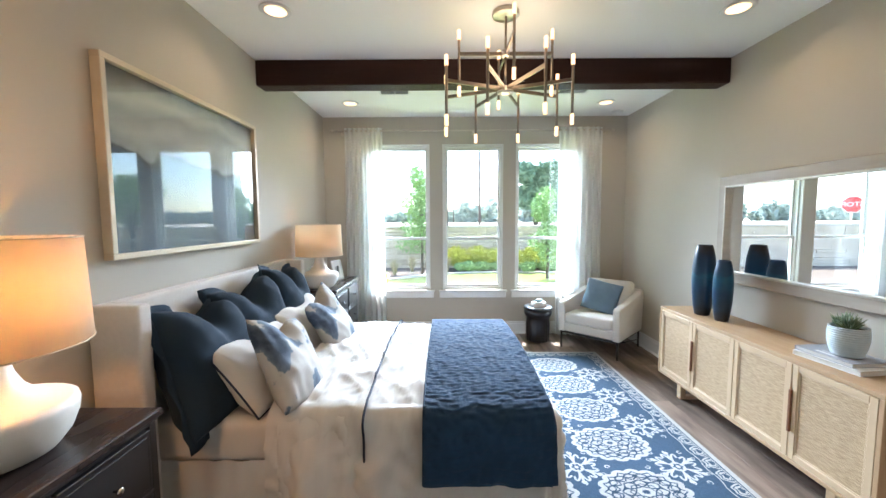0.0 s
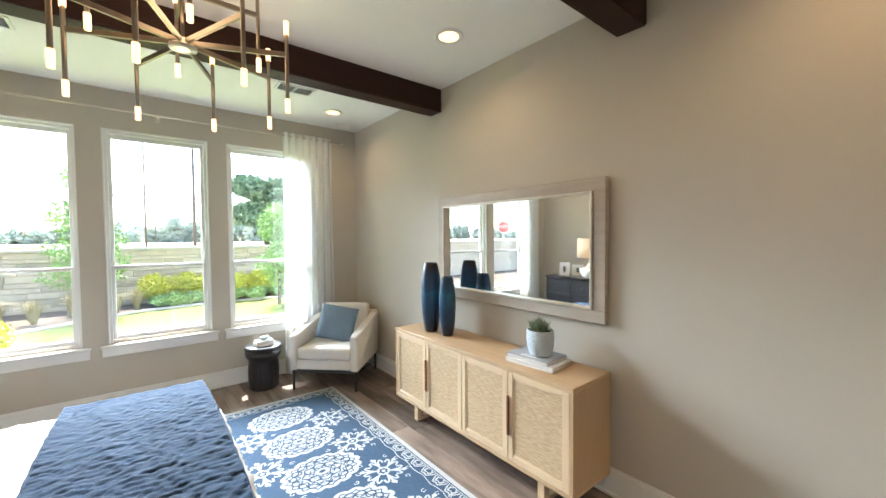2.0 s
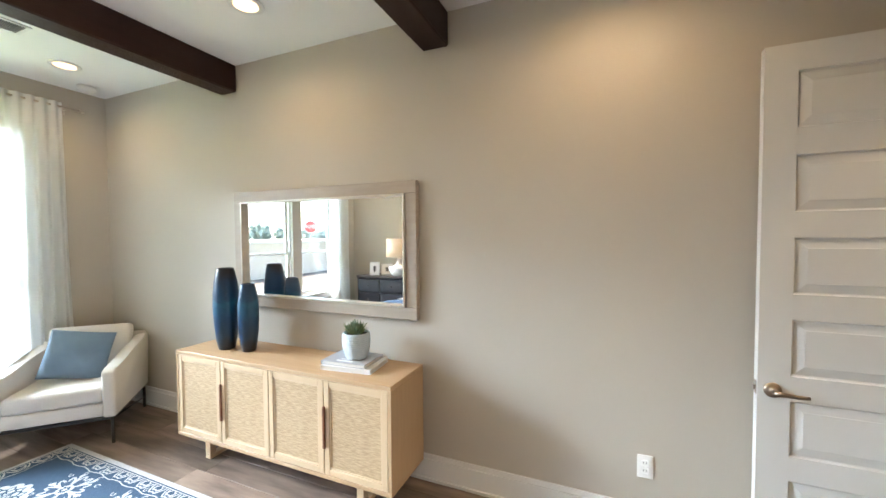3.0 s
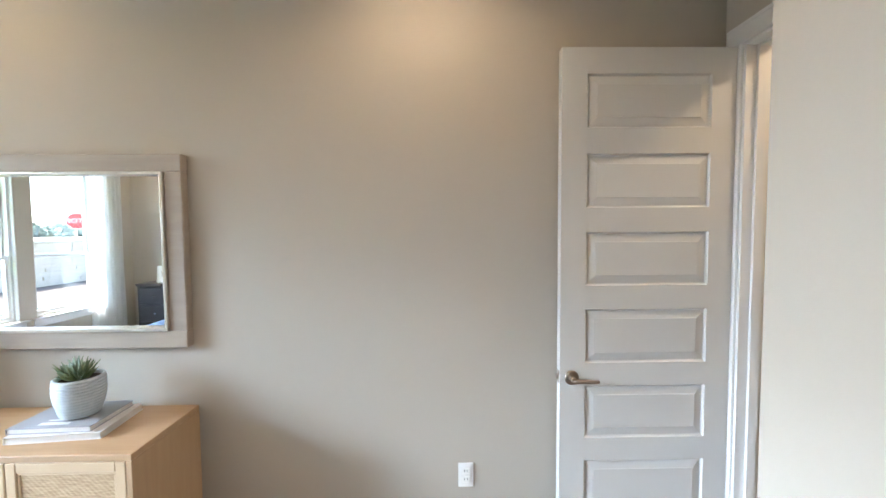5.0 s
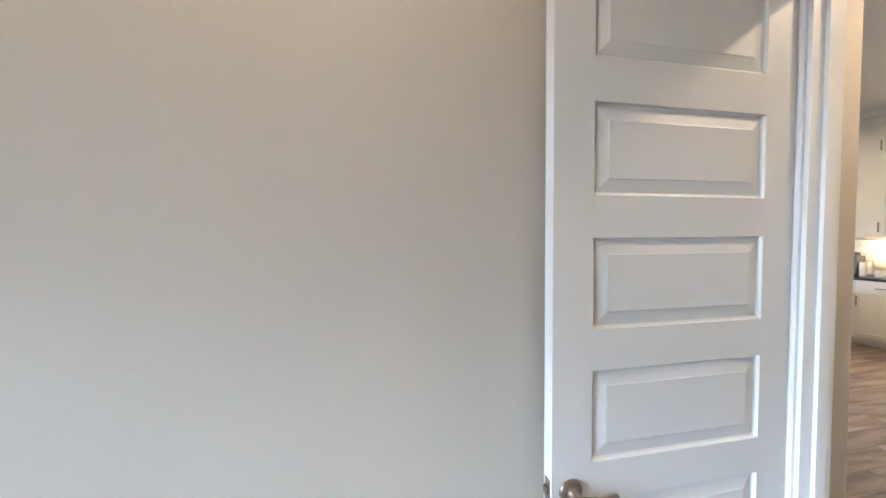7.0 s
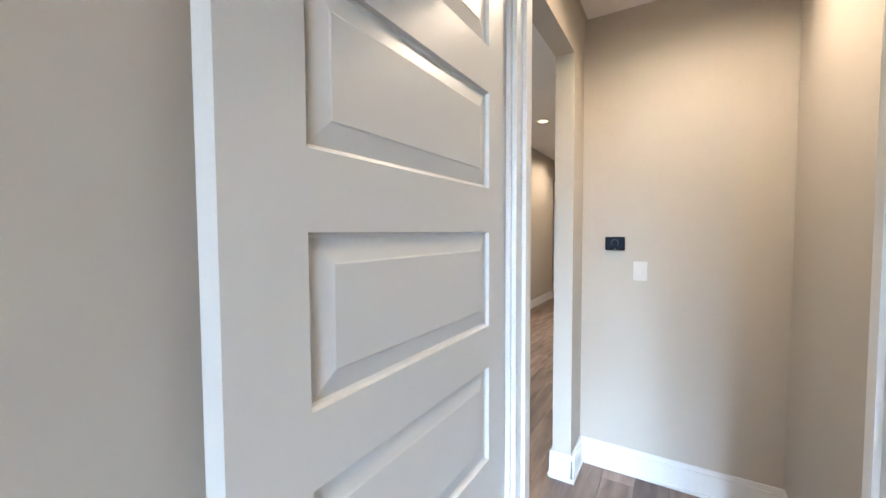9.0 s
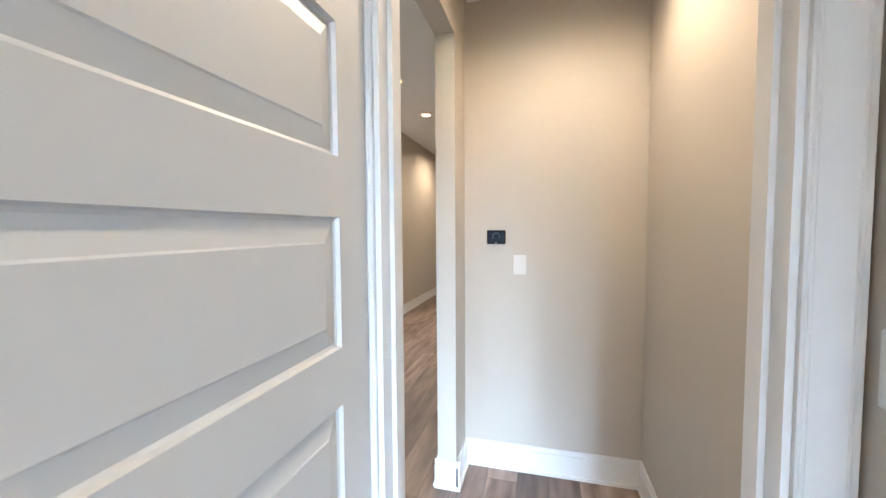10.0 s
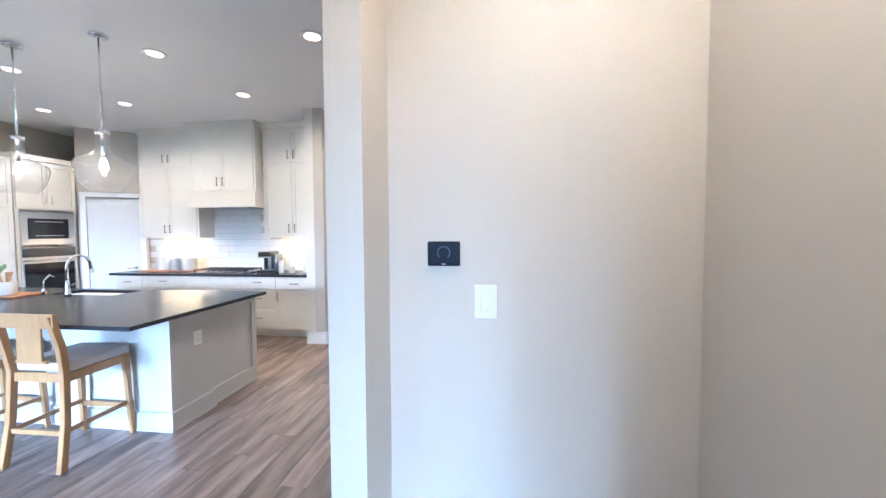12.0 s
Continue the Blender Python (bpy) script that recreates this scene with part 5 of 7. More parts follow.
    def run(length, place):
        n = int(length / 0.1158)
        for k in range(n):
            s = (k + 0.5) * length / n
            for f, wd in ((1.0, 0.010), (0.62, 0.008)):
                pts = []
                for j in range(15):
                    a = math.pi * j / 14
                    pts.append(place(s + 0.052 * f * math.cos(a), 0.050 + 0.058 * f * math.sin(a) * (1 + 0.12 * math.cos(6 * a))))
                strip(ivory, pts, wd, z)
            for side in (-1, 1):
                pts = [place(s + side * (0.010 + 0.020 * math.sin(j * 0.42)), 0.048 + 0.0065 * j) for j in range(8)]
                strip(ivory, pts, 0.008, z)
        for off, wd in ((0.043, 0.006), (0.128, 0.007)):
            strip(ivory, [place(s * length / 60, off + (0.008 * math.sin(s * 1.7) if off > 0.1 else 0)) for s in range(61)], wd, z)
    run(y1 - y0, lambda s, o: (x1 - o, y0 + s))
    run(y1 - y0, lambda s, o: (x0 + o, y0 + s))
    run(x1 - x0, lambda s, o: (x0 + s, y1 - o))
    run(x1 - x0, lambda s, o: (x0 + s, y0 + o))
    for bm2 in (ivory, navy):
        for f in bm2.faces:
            f.normal_update()
            if f.normal.z < 0:
                f.normal_flip()
    for nm, bm2, mt, lb in (("ivory_pattern", ivory, M_RUGWHITE, "ivory scrollwork"), ("navy_pattern", navy, M_RUG, "navy scroll lines")):
        data = bpy.data.meshes.new(nm)
        bm2.to_mesh(data)
        bm2.free()
        data.materials.append(mt)
        o = new(nm, data)
        o.parent = r
        tagged(o, lb, kind="stuff")


rug()


# ---- chandelier ----
def chandelier():
    c = thing("chandelier", pose(0.405, 2.52, 0), "brushed nickel chandelier with upright rods and candle tubes", "chandelier")
    bm = bmesh.new()
    lathe(bm, [(0.02, CEIL - 0.0005), (0.085, CEIL - 0.0005), (0.086, CEIL - 0.024), (0.080, CEIL - 0.028), (0.01, CEIL - 0.029)][1:], 40)
    part("canopy", bm, M_NICKEL, c, smooth=True)
    bm = bmesh.new()
    tube(bm, [(0, 0, CEIL - 0.027), (0, 0, 2.36)], 0.0075, 12)
    part("stem", bm, M_BRONZE, c, smooth=True)
    bm = bmesh.new()
    lathe(bm, [(0.030, 2.385), (0.030, 2.36), (0.052, 2.357), (0.052, 2.345), (0.030, 2.343)], 28)
    part("hub", bm, M_NICKEL, c, smooth=True)
    bm = bmesh.new()
    lathe(bm, [(0.014, 2.57), (0.026, 2.572), (0.026, 2.612), (0.014, 2.615)], 24)
    part("collar", bm, M_NICKEL, c, smooth=True)
    bm = bmesh.new()
    lathe(bm, [(0.024, 2.3425), (0.022, 2.340)], 24)
    part("centre_light", bm, M_LENS, c)
    lower = [(22.5 + 45 * k, 0.415, 2.372, 0.150, 0.265) for k in range(8)]
    upper = [(90 * k, 0.300, 2.592, 0.150, 0.265) for k in range(4)]
    for ang, rad, z, up, down in lower + upper:
        bm = bmesh.new()
        a = radians(ang)
        turn = pose(0, 0, 0, 0, 0, ang)
        box(bm, 0.02, rad, -0.006, 0.006, z - 0.011, z + 0.011, bevel=0.001, m=turn)
        part("arm", bm, M_BRONZE, c)
        x, y = rad * math.cos(a), rad * math.sin(a)
        bm = bmesh.new()
        tube(bm, [(x, y, z - down + 0.062), (x, y, z + up - 0.062)], 0.0085, 12)
        part("rod", bm, M_BRONZE, c, smooth=True)
        for zz, s in ((z + up - 0.062, 1), (z - down + 0.062, -1)):
            bm = bmesh.new()
            lathe(bm, [(0.0115, 0.0), (0.0115, 0.060 * s), (0.009, 0.063 * s)], 14, centre=(x, y, zz))
            part("candle_tube", bm, M_CANDLE, c, "frosted glowing tube", smooth=True)
    lamp("chandelier_lamp", "POINT", pose(0.405, 2.52, 2.44), 2.0, WARM, radius=0.3)


chandelier()


# ---- kitchen and hall beyond ----
KY = -6.76
slab("wall_kitchen_back", M_WALL, (4.436, 9.2, KY - 0.12, KY, 0, GC), label="taupe painted kitchen wall")
slab("wall_kitchen_side", M_WALL, (4.305, 4.436, -8.6, -5.90, 0, GC), (4.305, 4.436, -9.8, -8.6, 2.72, GC), (4.305, 4.436, -10.6, -9.8, 0, GC), label="warm taupe painted passage wall with an opening")
slab("wall_passage_back", M_WALL, (4.436, 6.2, -10.6, -9.81, 0, GC), (6.0, 6.12, -9.81, -7.1, 0, GC), (2.28, 4.305, -10.72, -10.6, 0, GC), (2.28, 2.40, -10.6, -2.56, 0, GC), label="warm taupe painted passage wall")
slab("wall_kitchen_east", M_WALL, (9.15, 9.27, -7.0, 3.3, 0, GC), label="taupe painted wall")
slab("wall_great_room_north", M_WALL, (2.51, 4.6, 3.3, 3.42, 0, GC), (7.6, 9.2, 3.3, 3.42, 0, GC), (4.6, 7.6, 3.3, 3.42, 2.3, GC), (4.6, 7.6, 3.3, 3.42, 0, 0.7), label="taupe painted wall with wide windows")
baseboard("baseboard_passage", ("x", 4.305, -8.6, -5.90, -1), ("y", -5.90, 4.29, 4.57, 1), ("x", 4.305, -10.6, -9.8, -1), ("y", -9.81, 4.436, 6.0, 1), ("y", -10.6, 2.4, 4.305, 1))
plate("light_switch", pose(4.305, -6.20, 1.22, 0, 0, -90), 0.072, "white rocker switch on the passage wall", "light switch", "rocker")


def handle_bar(parent, x, y, z, long, upright):
    bm = bmesh.new()
    h = long / 2
    a, b = ((x, y + 0.028, z - h), (x, y + 0.028, z + h)) if upright else ((x - h, y + 0.028, z), (x + h, y + 0.028, z))
    tube(bm, [a, b], 0.0075, 8)
    for p in (a, b):
        q = Vector(p).lerp(Vector(b if p is a else a), 0.12)
        tube(bm, [(q.x, y, q.z), (q.x, y + 0.028, q.z)], 0.0045, 6)
    part("handle", bm, M_BRONZE, parent, "nickel bar handle", smooth=True)


def front(parent, name, x0, x1, z0, z1, y, shaker=True, handle=None):
    """A door or drawer front facing +y."""
    d = new(name)
    d.parent = parent
    g = 0.002
    bm = bmesh.new()
    x0, x1, z0, z1 = x0 + g, x1 - g, z0 + g, z1 - g
    if shaker:
        f = 0.055
        box(bm, x0, x0 + f, y, y + 0.020, z0, z1, bevel=0.0015), box(bm, x1 - f, x1, y, y + 0.020, z0, z1, bevel=0.0015)
        box(bm, x0 + f, x1 - f, y, y + 0.020, z0, z0 + f, bevel=0.0015), box(bm, x0 + f, x1 - f, y, y + 0.020, z1 - f, z1, bevel=0.0015)
        box(bm, x0 + f, x1 - f, y, y + 0.012, z0 + f, z1 - f)
    else:
        box(bm, x0, x1, y, y + 0.020, z0, z1, bevel=0.003)
    part("front", bm, M_CABINET, d)
    if handle:
        hx, hz, up = handle
        handle_bar(d, hx, y + 0.020, hz, 0.13, up)


def wall_cabinet(x0, x1, y, z0, zm, z1, label, hood=False):
    c = thing("wall_cabinet", pose(0, 0, 0), label, "kitchen cabinet", "white wall cabinets")
    bxpart("body", M_CABINET, c, (x0, x1, KY + 0.001, y, z0, z1), bevel=0.002)
    bxpart("crown", M_CABINET, c, (x0 - (0.01 if hood else 0), x1 + (0.01 if hood else 0), KY + 0.001, y + 0.035, z1, GC - 0.002), bevel=0.004)
    mid = (x0 + x1) / 2
    e = 0.02
    if hood:
        front(c, "door", x0 + e, mid, zm, z1 - e, y, handle=(mid - 0.045, zm + 0.13, True))
        front(c, "door", mid, x1 - e, zm, z1 - e, y, handle=(mid + 0.045, zm + 0.13, True))
        bxpart("hood_panel", M_CABINET, c, (x0 - 0.004, x1 + 0.004, y, y + 0.03, z0, zm - 0.02), bevel=0.003)
        bxpart("hood_filter", M_STEEL, c, (x0 + 0.1, x1 - 0.1, KY + 0.06, y - 0.06, z0 - 0.012, z0 - 0.0005))
        return c
    for za, zb in ((z0 + e, zm - 0.012), (zm + 0.012, z1 - e)):
        front(c, "door", x0 + e, mid, za, zb, y, handle=(mid - 0.045, za + 0.12, True))
        front(c, "door", mid, x1 - e, za, zb, y, handle=(mid + 0.045, za + 0.12, True))
    bxpart("under_light", M_LED, c, (x0 + 0.15, x1 - 0.15, KY + 0.08, KY + 0.11, z0 - 0.010, z0 - 0.0005), label="warm under-cabinet light strip")
    lamp("under_cabinet_lamp", "AREA", pose((x0 + x1) / 2, KY + 0.15, z0 - 0.016), 0.9, (1.0, 0.60, 0.25), size=(x1 - x0) * 0.7, size_y=0.05)
    return c


wall_cabinet(4.562, 5.505, -6.42, 1.445, 2.55, 3.08, "white shaker wall cabinet with four doors")
wall_cabinet(6.604, 7.63, -6.42, 1.445, 2.55, 3.08, "white shaker wall cabinet with four doors")
wall_cabinet(5.507, 6.602, -6.24, 1.905, 2.15, 3.10, "white wall cabinet over the range hood", hood=True)


def base_cabinet(x0, x1, kind, label):
    y = -6.14
    c = thing("base_cabinet", pose(0, 0, 0), label, "kitchen cabinet", "white base cabinets")
    bxpart("body", M_CABINET, c, (x0, x1, KY + 0.001, y, 0.10, 0.875), (x0, x1, KY + 0.001, y - 0.05, 0.0, 0.10), bevel=0.001)
    mid = (x0 + x1) / 2
    if kind == "door":
        front(c, "drawer", x0, x1, 0.70, 0.865, y, False, (mid, 0.785, False))
        front(c, "door", x0, x1, 0.12, 0.69, y, True, (x1 - 0.04, 0.60, True))
    elif kind == "drawers":
        for a, b in ((0.12, 0.40), (0.41, 0.69), (0.70, 0.865)):
            front(c, "drawer", x0, x1, a, b, y, False, (mid, (a + b) / 2 + 0.02, False))
    else:
        front(c, "drawer", x0, x1, 0.70, 0.865, y, False)
        front(c, "door", x0, mid, 0.12, 0.69, y, True, (mid - 0.04, 0.60, True))
        front(c, "door", mid, x1, 0.12, 0.69, y, True, (mid + 0.04, 0.60, True))


base_cabinet(4.562, 5.16, "door", "white base cabinet with a drawer over a door")
base_cabinet(5.162, 5.686, "drawers", "white base cabinet with three drawers")
base_cabinet(5.688, 6.605, "pair", "white base cabinet below the cooktop")
base_cabinet(6.607, 7.33, "drawers", "white base cabinet with wide drawers")
base_cabinet(7.332, 7.80, "door", "white base cabinet with a drawer over a door")
slab("wall_cabinet_end", M_CABINET, (4.437, 4.561, KY + 0.001, -5.90, 0, GC - 0.002), label="white panel closing the cabinet run")
top = thing("countertop", pose(0, 0, 0), "dark stone worktop along the kitchen wall", "worktop")
bxpart("slab", M_COUNTER, top, (4.562, 7.90, KY + 0.011, -6.11, 0.877, 0.912), bevel=0.003)


def backsplash():
    b = tagged(new("wall_tiles"), "glossy white subway-tile backsplash", kind="structure")
    tile = bmesh.new()
    box(tile, 0, 0.296, KY + 0.0005, KY + 0.009, 0, 0.096, bevel=0.0015)
    data = bpy.data.meshes.new("tile")
    tile.to_mesh(data)
    tile.free()
    data.materials.append(M_TILE)
    for j in range(10):
        for i in range(11):
            x = 4.567 + i * 0.30 - (0.15 if j % 2 else 0)
            z = 0.914 + j * 0.10
            if x < 4.56 or x > 7.75 or (z + 0.09 > 1.445 and not 5.50 < x < 6.60):
                continue
            t = new("tile", data)
            t.parent = b
            t.location = (x, 0, z)


backsplash()


def cooktop():
    c = thing("gas_cooktop", pose(6.15, -6.44, 0.912), "stainless gas cooktop with black cast-iron grates", "cooktop")
    bxpart("tray", M_STEEL, c, (-0.45, 0.45, -0.26, 0.26, 0.0003, 0.012), bevel=0.004)
    for x in (-0.30, 0.0, 0.30):
        bm = bmesh.new()
        for y in (-0.22, -0.11, 0.0, 0.11, 0.18):
            box(bm, x - 0.13, x + 0.13, y - 0.006, y + 0.006, 0.040, 0.052)
        for xx in (-0.13, -0.06, 0.06, 0.13):
            box(bm, x + xx - 0.006, x + xx + 0.006, -0.22, 0.18, 0.040, 0.052)
        for xx in (-0.125, 0.125):
            for y in (-0.21, 0.17):
                box(bm, x + xx - 0.008, x + xx + 0.008, y - 0.008, y + 0.008, 0.012, 0.042)
        part("grate", bm, M_IRON, c)
    for k in range(5):
        bm = bmesh.new()
        lathe(bm, [(0.020, 0.012), (0.018, 0.034), (0.014, 0.036)], 16, centre=(-0.20 + 0.10 * k, 0.225, 0))
        part("knob", bm, M_STEEL, c, "steel control knob", smooth=True)


cooktop()


def coffee_maker():
    c = thing("coffee_maker", pose(5.44, -6.42, 0.912, 0, 0, 180), "black and silver single-serve coffee maker", "coffee maker")
    bxpart("base", M_BLACKPL, c, (-0.10, 0.10, -0.16, 0.13, 0.0005, 0.045), bevel=0.01, seg=2)
    bxpart("tower", M_BLACKPL, c, (-0.10, 0.10, 0.02, 0.13, 0.045, 0.27), bevel=0.015, seg=2)
    bxpart("head", M_BLACKPL, c, (-0.105, 0.105, -0.13, 0.13, 0.23, 0.325), bevel=0.03, seg=3, smooth=True)
    bxpart("band", M_STEEL, c, (-0.107, 0.107, -0.132, 0.10, 0.235, 0.25), (-0.03, 0.03, 0.016, 0.022, 0.05, 0.23), bevel=0.002, label="silver trim band")
    bxpart("tank", mat("smoke_plastic", (0.10, 0.11, 0.12), 0.1), c, (0.107, 0.155, -0.06, 0.12, 0.02, 0.28), bevel=0.012, seg=2)


coffee_maker()


def jar(x, y, r, h, name, label, material, z=0.912, lid=None, group=""):
    j = thing(name, pose(x, y, z), label, "kitchen jar", group)
    bm = bmesh.new()
    lathe(bm, [(r * 0.93, 0.0005), (r, 0.006), (r, h - 0.006), (r * 0.95, h), (r * 0.9, h), (r * 0.88, h - 0.01)], 28)
    part("body", bm, material, j, smooth=True)
    if lid:
        bm = bmesh.new()
        lathe(bm, [(r * 1.0, h), (r * 1.0, h + 0.018), (r * 0.3, h + 0.022), (r * 0.2, h + 0.045)], 24)
        part("lid", bm, lid, j, "pale lid", smooth=True)
    return j


board = thing("cutting_board", pose(7.11, -6.46, 0.9125), "long reddish wooden cutting board under the canisters", "cutting board")
bxpart("board", M_BOARD, board, (-0.50, 0.50, -0.14, 0.14, 0.0, 0.02), bevel=0.005)
for x, r, h in ((7.27, 0.095, 0.20), (7.05, 0.09, 0.19), (6.82, 0.10, 0.18)):
    jar(x, -6.46, r, h, "canister", "white ceramic canister on the cutting board", M_CERAMIC, 0.933, M_CERAMIC, "white canisters")
jar(6.94, -6.36, 0.035, 0.20, "pepper_mill", "dark grey pepper mill among canisters", M_COVER, 0.933)
jar(5.23, -6.40, 0.036, 0.19, "cup_stack", "stack of white paper cups by the coffee maker", M_PAPER)
jar(5.07, -6.42, 0.045, 0.09, "mug", "small white mug on the worktop", M_CERAMIC)
stand = thing("card_holder", pose(4.84, -6.42, 0.912, 0, 0, 20), "small white card in a stand", "card holder")
bxpart("card", M_PAPER, stand, (-0.05, 0.05, -0.006, 0.006, 0.001, 0.13), bevel=0.002)
bottle = jar(4.74, -6.50, 0.03, 0.19, "soap_bottle", "white pump bottle at the worktop's end", M_CERAMIC)
bm = bmesh.new()
tube(bm, [(0, 0, 0.19), (0, 0, 0.24), (0, 0.03, 0.245)], 0.006, 8)
part("pump", bm, M_BLACKPL, bottle, smooth=True)

# corner pantry door and oven tower
pw = new("wall_pantry")
tagged(pw, "taupe corner wall holding the pantry door", kind="structure")
pw.matrix_world = pose(8.47, -6.165, 0, 0, 0, math.degrees(math.atan2(-0.51, -0.70)))
L = math.hypot(0.51, 0.70)
bxpart("wall", M_WALL, pw, (0, 0.10, 0, 0.10, 0, GC), (L - 0.10, L, 0, 0.10, 0, GC), (0.10, L - 0.10, 0, 0.10, 2.10, GC))
pd = new("door_2")
pd.matrix_world = pw.matrix_world @ pose(0.10, 0.02, 0)
tagged(pd, "closed white panelled pantry door with lever", kind="structure")
LW = L - 0.20
bm = bmesh.new()
box(bm, 0.005, LW - 0.005, 0.0, 0.04, 0.01, 2.09)
for k in range(5):
    z0 = 0.22 + k * 0.37
    for s0, s1, a, b in ((0.12, LW - 0.12, z0, z0 + 0.012), (0.12, LW - 0.12, z0 + 0.26, z0 + 0.272), (0.12, 0.132, z0 + 0.012, z0 + 0.26), (LW - 0.132, LW - 0.12, z0 + 0.012, z0 + 0.26)):
        box(bm, s0, s1, -0.008, 0.0, a, b, bevel=0.002)
        box(bm, s0, s1, 0.04, 0.048, a, b, bevel=0.002)
part("leaf", bm, M_DOOR, pd)
bxpart("casing", M_TRIM, pd, (-0.07, 0.0, -0.036, 0.0, 0, 2.17), (LW, LW + 0.07, -0.036, 0.0, 0, 2.17), (0, LW, -0.036, 0.0, 2.10, 2.17),
       (-0.07, 0.0, 0.081, 0.098, 0, 2.17), (LW, LW + 0.07, 0.081, 0.098, 0, 2.17), (0, LW, 0.081, 0.098, 2.10, 2.17), bevel=0.002)
for s in (-0.03, 0.07):
    bm = bmesh.new()
    tube(bm, [(LW - 0.07, s, 0.95), (LW - 0.19, s, 0.95)], 0.008, 8)
    lathe(bm, [(0.025, 0), (0.025, 0.012)], 16, m=Matrix.Translation((LW - 0.07, 0.04 if s > 0 else -0.012, 0.95)) @ pose(0, 0, 0, -90, 0, 0))
    part("door_handle", bm, M_BRONZE, pd, smooth=True)


def oven_tower():
    x, y0, y1 = 8.50, -6.16, -5.40
    t = thing("oven_tower", pose(0, 0, 0), "tall white cabinet with built-in microwave and oven", "oven cabinet")
    bxpart("body", M_CABINET, t, (x, 9.149, y0, y1, 0.0, 0.25), (x, 9.149, y0, y0 + 0.04, 0.25, 2.55), (x, 9.149, y1 - 0.04, y1, 0.25, 2.55), (x, 9.149, y0 + 0.04, y1 - 0.04, 1.86, 2.55), (x + 0.3, 9.149, y0 + 0.04, y1 - 0.04, 0.25, 1.86), bevel=0.002)
    bxpart("crown", M_CABINET, t, (x - 0.03, 9.149, y0, y1 + 0.02, 2.55, 2.63), bevel=0.005)
    mid = (y0 + y1) / 2
    for a, b in ((y0 + 0.01, mid - 0.002), (mid + 0.002, y1 - 0.01)):
        bxpart("door", M_CABINET, t, (x - 0.02, x - 0.0005, a, a + 0.05, 1.88, 2.53), (x - 0.02, x - 0.0005, b - 0.05, b, 1.88, 2.53), (x - 0.02, x - 0.0005, a + 0.05, b - 0.05, 1.88, 1.93), (x - 0.02, x - 0.0005, a + 0.05, b - 0.05, 2.48, 2.53), (x - 0.010, x - 0.0005, a + 0.05, b - 0.05, 1.93, 2.48), bevel=0.001)
    for y in (mid - 0.04, mid + 0.04):
        bm = bmesh.new()
        tube(bm, [(x - 0.022, y, 1.96), (x - 0.045, y, 1.95), (x - 0.045, y, 2.08), (x - 0.022, y, 2.07)], 0.006, 8)
        part("handle", bm, M_NICKEL, t, smooth=True)
    a, b = y0 + 0.04, y1 - 0.04
    bxpart("microwave", M_STEEL, t, (x - 0.02, x + 0.29, a, b, 1.36, 1.84), bevel=0.004, label="stainless built-in microwave")
    bxpart("microwave_window", M_OVENGLASS, t, (x - 0.030, x - 0.0205, a + 0.09, b - 0.09, 1.45, 1.74), bevel=0.002, label="black glass window")
    bxpart("microwave_trim", M_STEEL, t, (x - 0.034, x - 0.0305, a + 0.16, b - 0.16, 1.49, 1.50), (x - 0.034, x - 0.0305, a + 0.16, b - 0.16, 1.69, 1.70), bevel=0.001)
    bxpart("oven", M_STEEL, t, (x - 0.02, x + 0.29, a, b, 0.55, 1.33), bevel=0.004, label="stainless wall oven")
    bxpart("oven_window", M_OVENGLASS, t, (x - 0.030, x - 0.0205, a + 0.01, b - 0.01, 1.19, 1.32), (x - 0.030, x - 0.0205, a + 0.03, b - 0.03, 0.62, 1.10), bevel=0.002, label="black glass oven front")
    bm = bmesh.new()
    tube(bm, [(x - 0.06, a + 0.05, 1.14), (x - 0.06, b - 0.05, 1.14)], 0.009, 10)
    part("oven_handle", bm, M_STEEL, t, smooth=True)
    bxpart("lower_drawer", M_CABINET, t, (x - 0.02, x - 0.0005, y0 + 0.01, y1 - 0.01, 0.27, 0.53), bevel=0.002)


oven_tower()
c2 = thing("tall_cabinet", pose(0, 0, 0), "white tall kitchen cabinet beside the ovens", "kitchen cabinet")
bxpart("body", M_CABINET, c2, (8.50, 9.149, -5.38, -4.45, 0.0, 2.55), bevel=0.002)
for a, b in ((-5.37, -4.92), (-4.91, -4.46)):
    for z0, z1 in ((0.12, 1.84), (1.88, 2.53)):
        bxpart("door", M_CABINET, c2, (8.48, 8.4995, a, a + 0.05, z0, z1), (8.48, 8.4995, b - 0.05, b, z0, z1), (8.48, 8.4995, a + 0.05, b - 0.05, z0, z0 + 0.05), (8.48, 8.4995, a + 0.05, b - 0.05, z1 - 0.05, z1), (8.49, 8.4995, a + 0.05, b - 0.05, z0 + 0.05, z1 - 0.05), bevel=0.001)


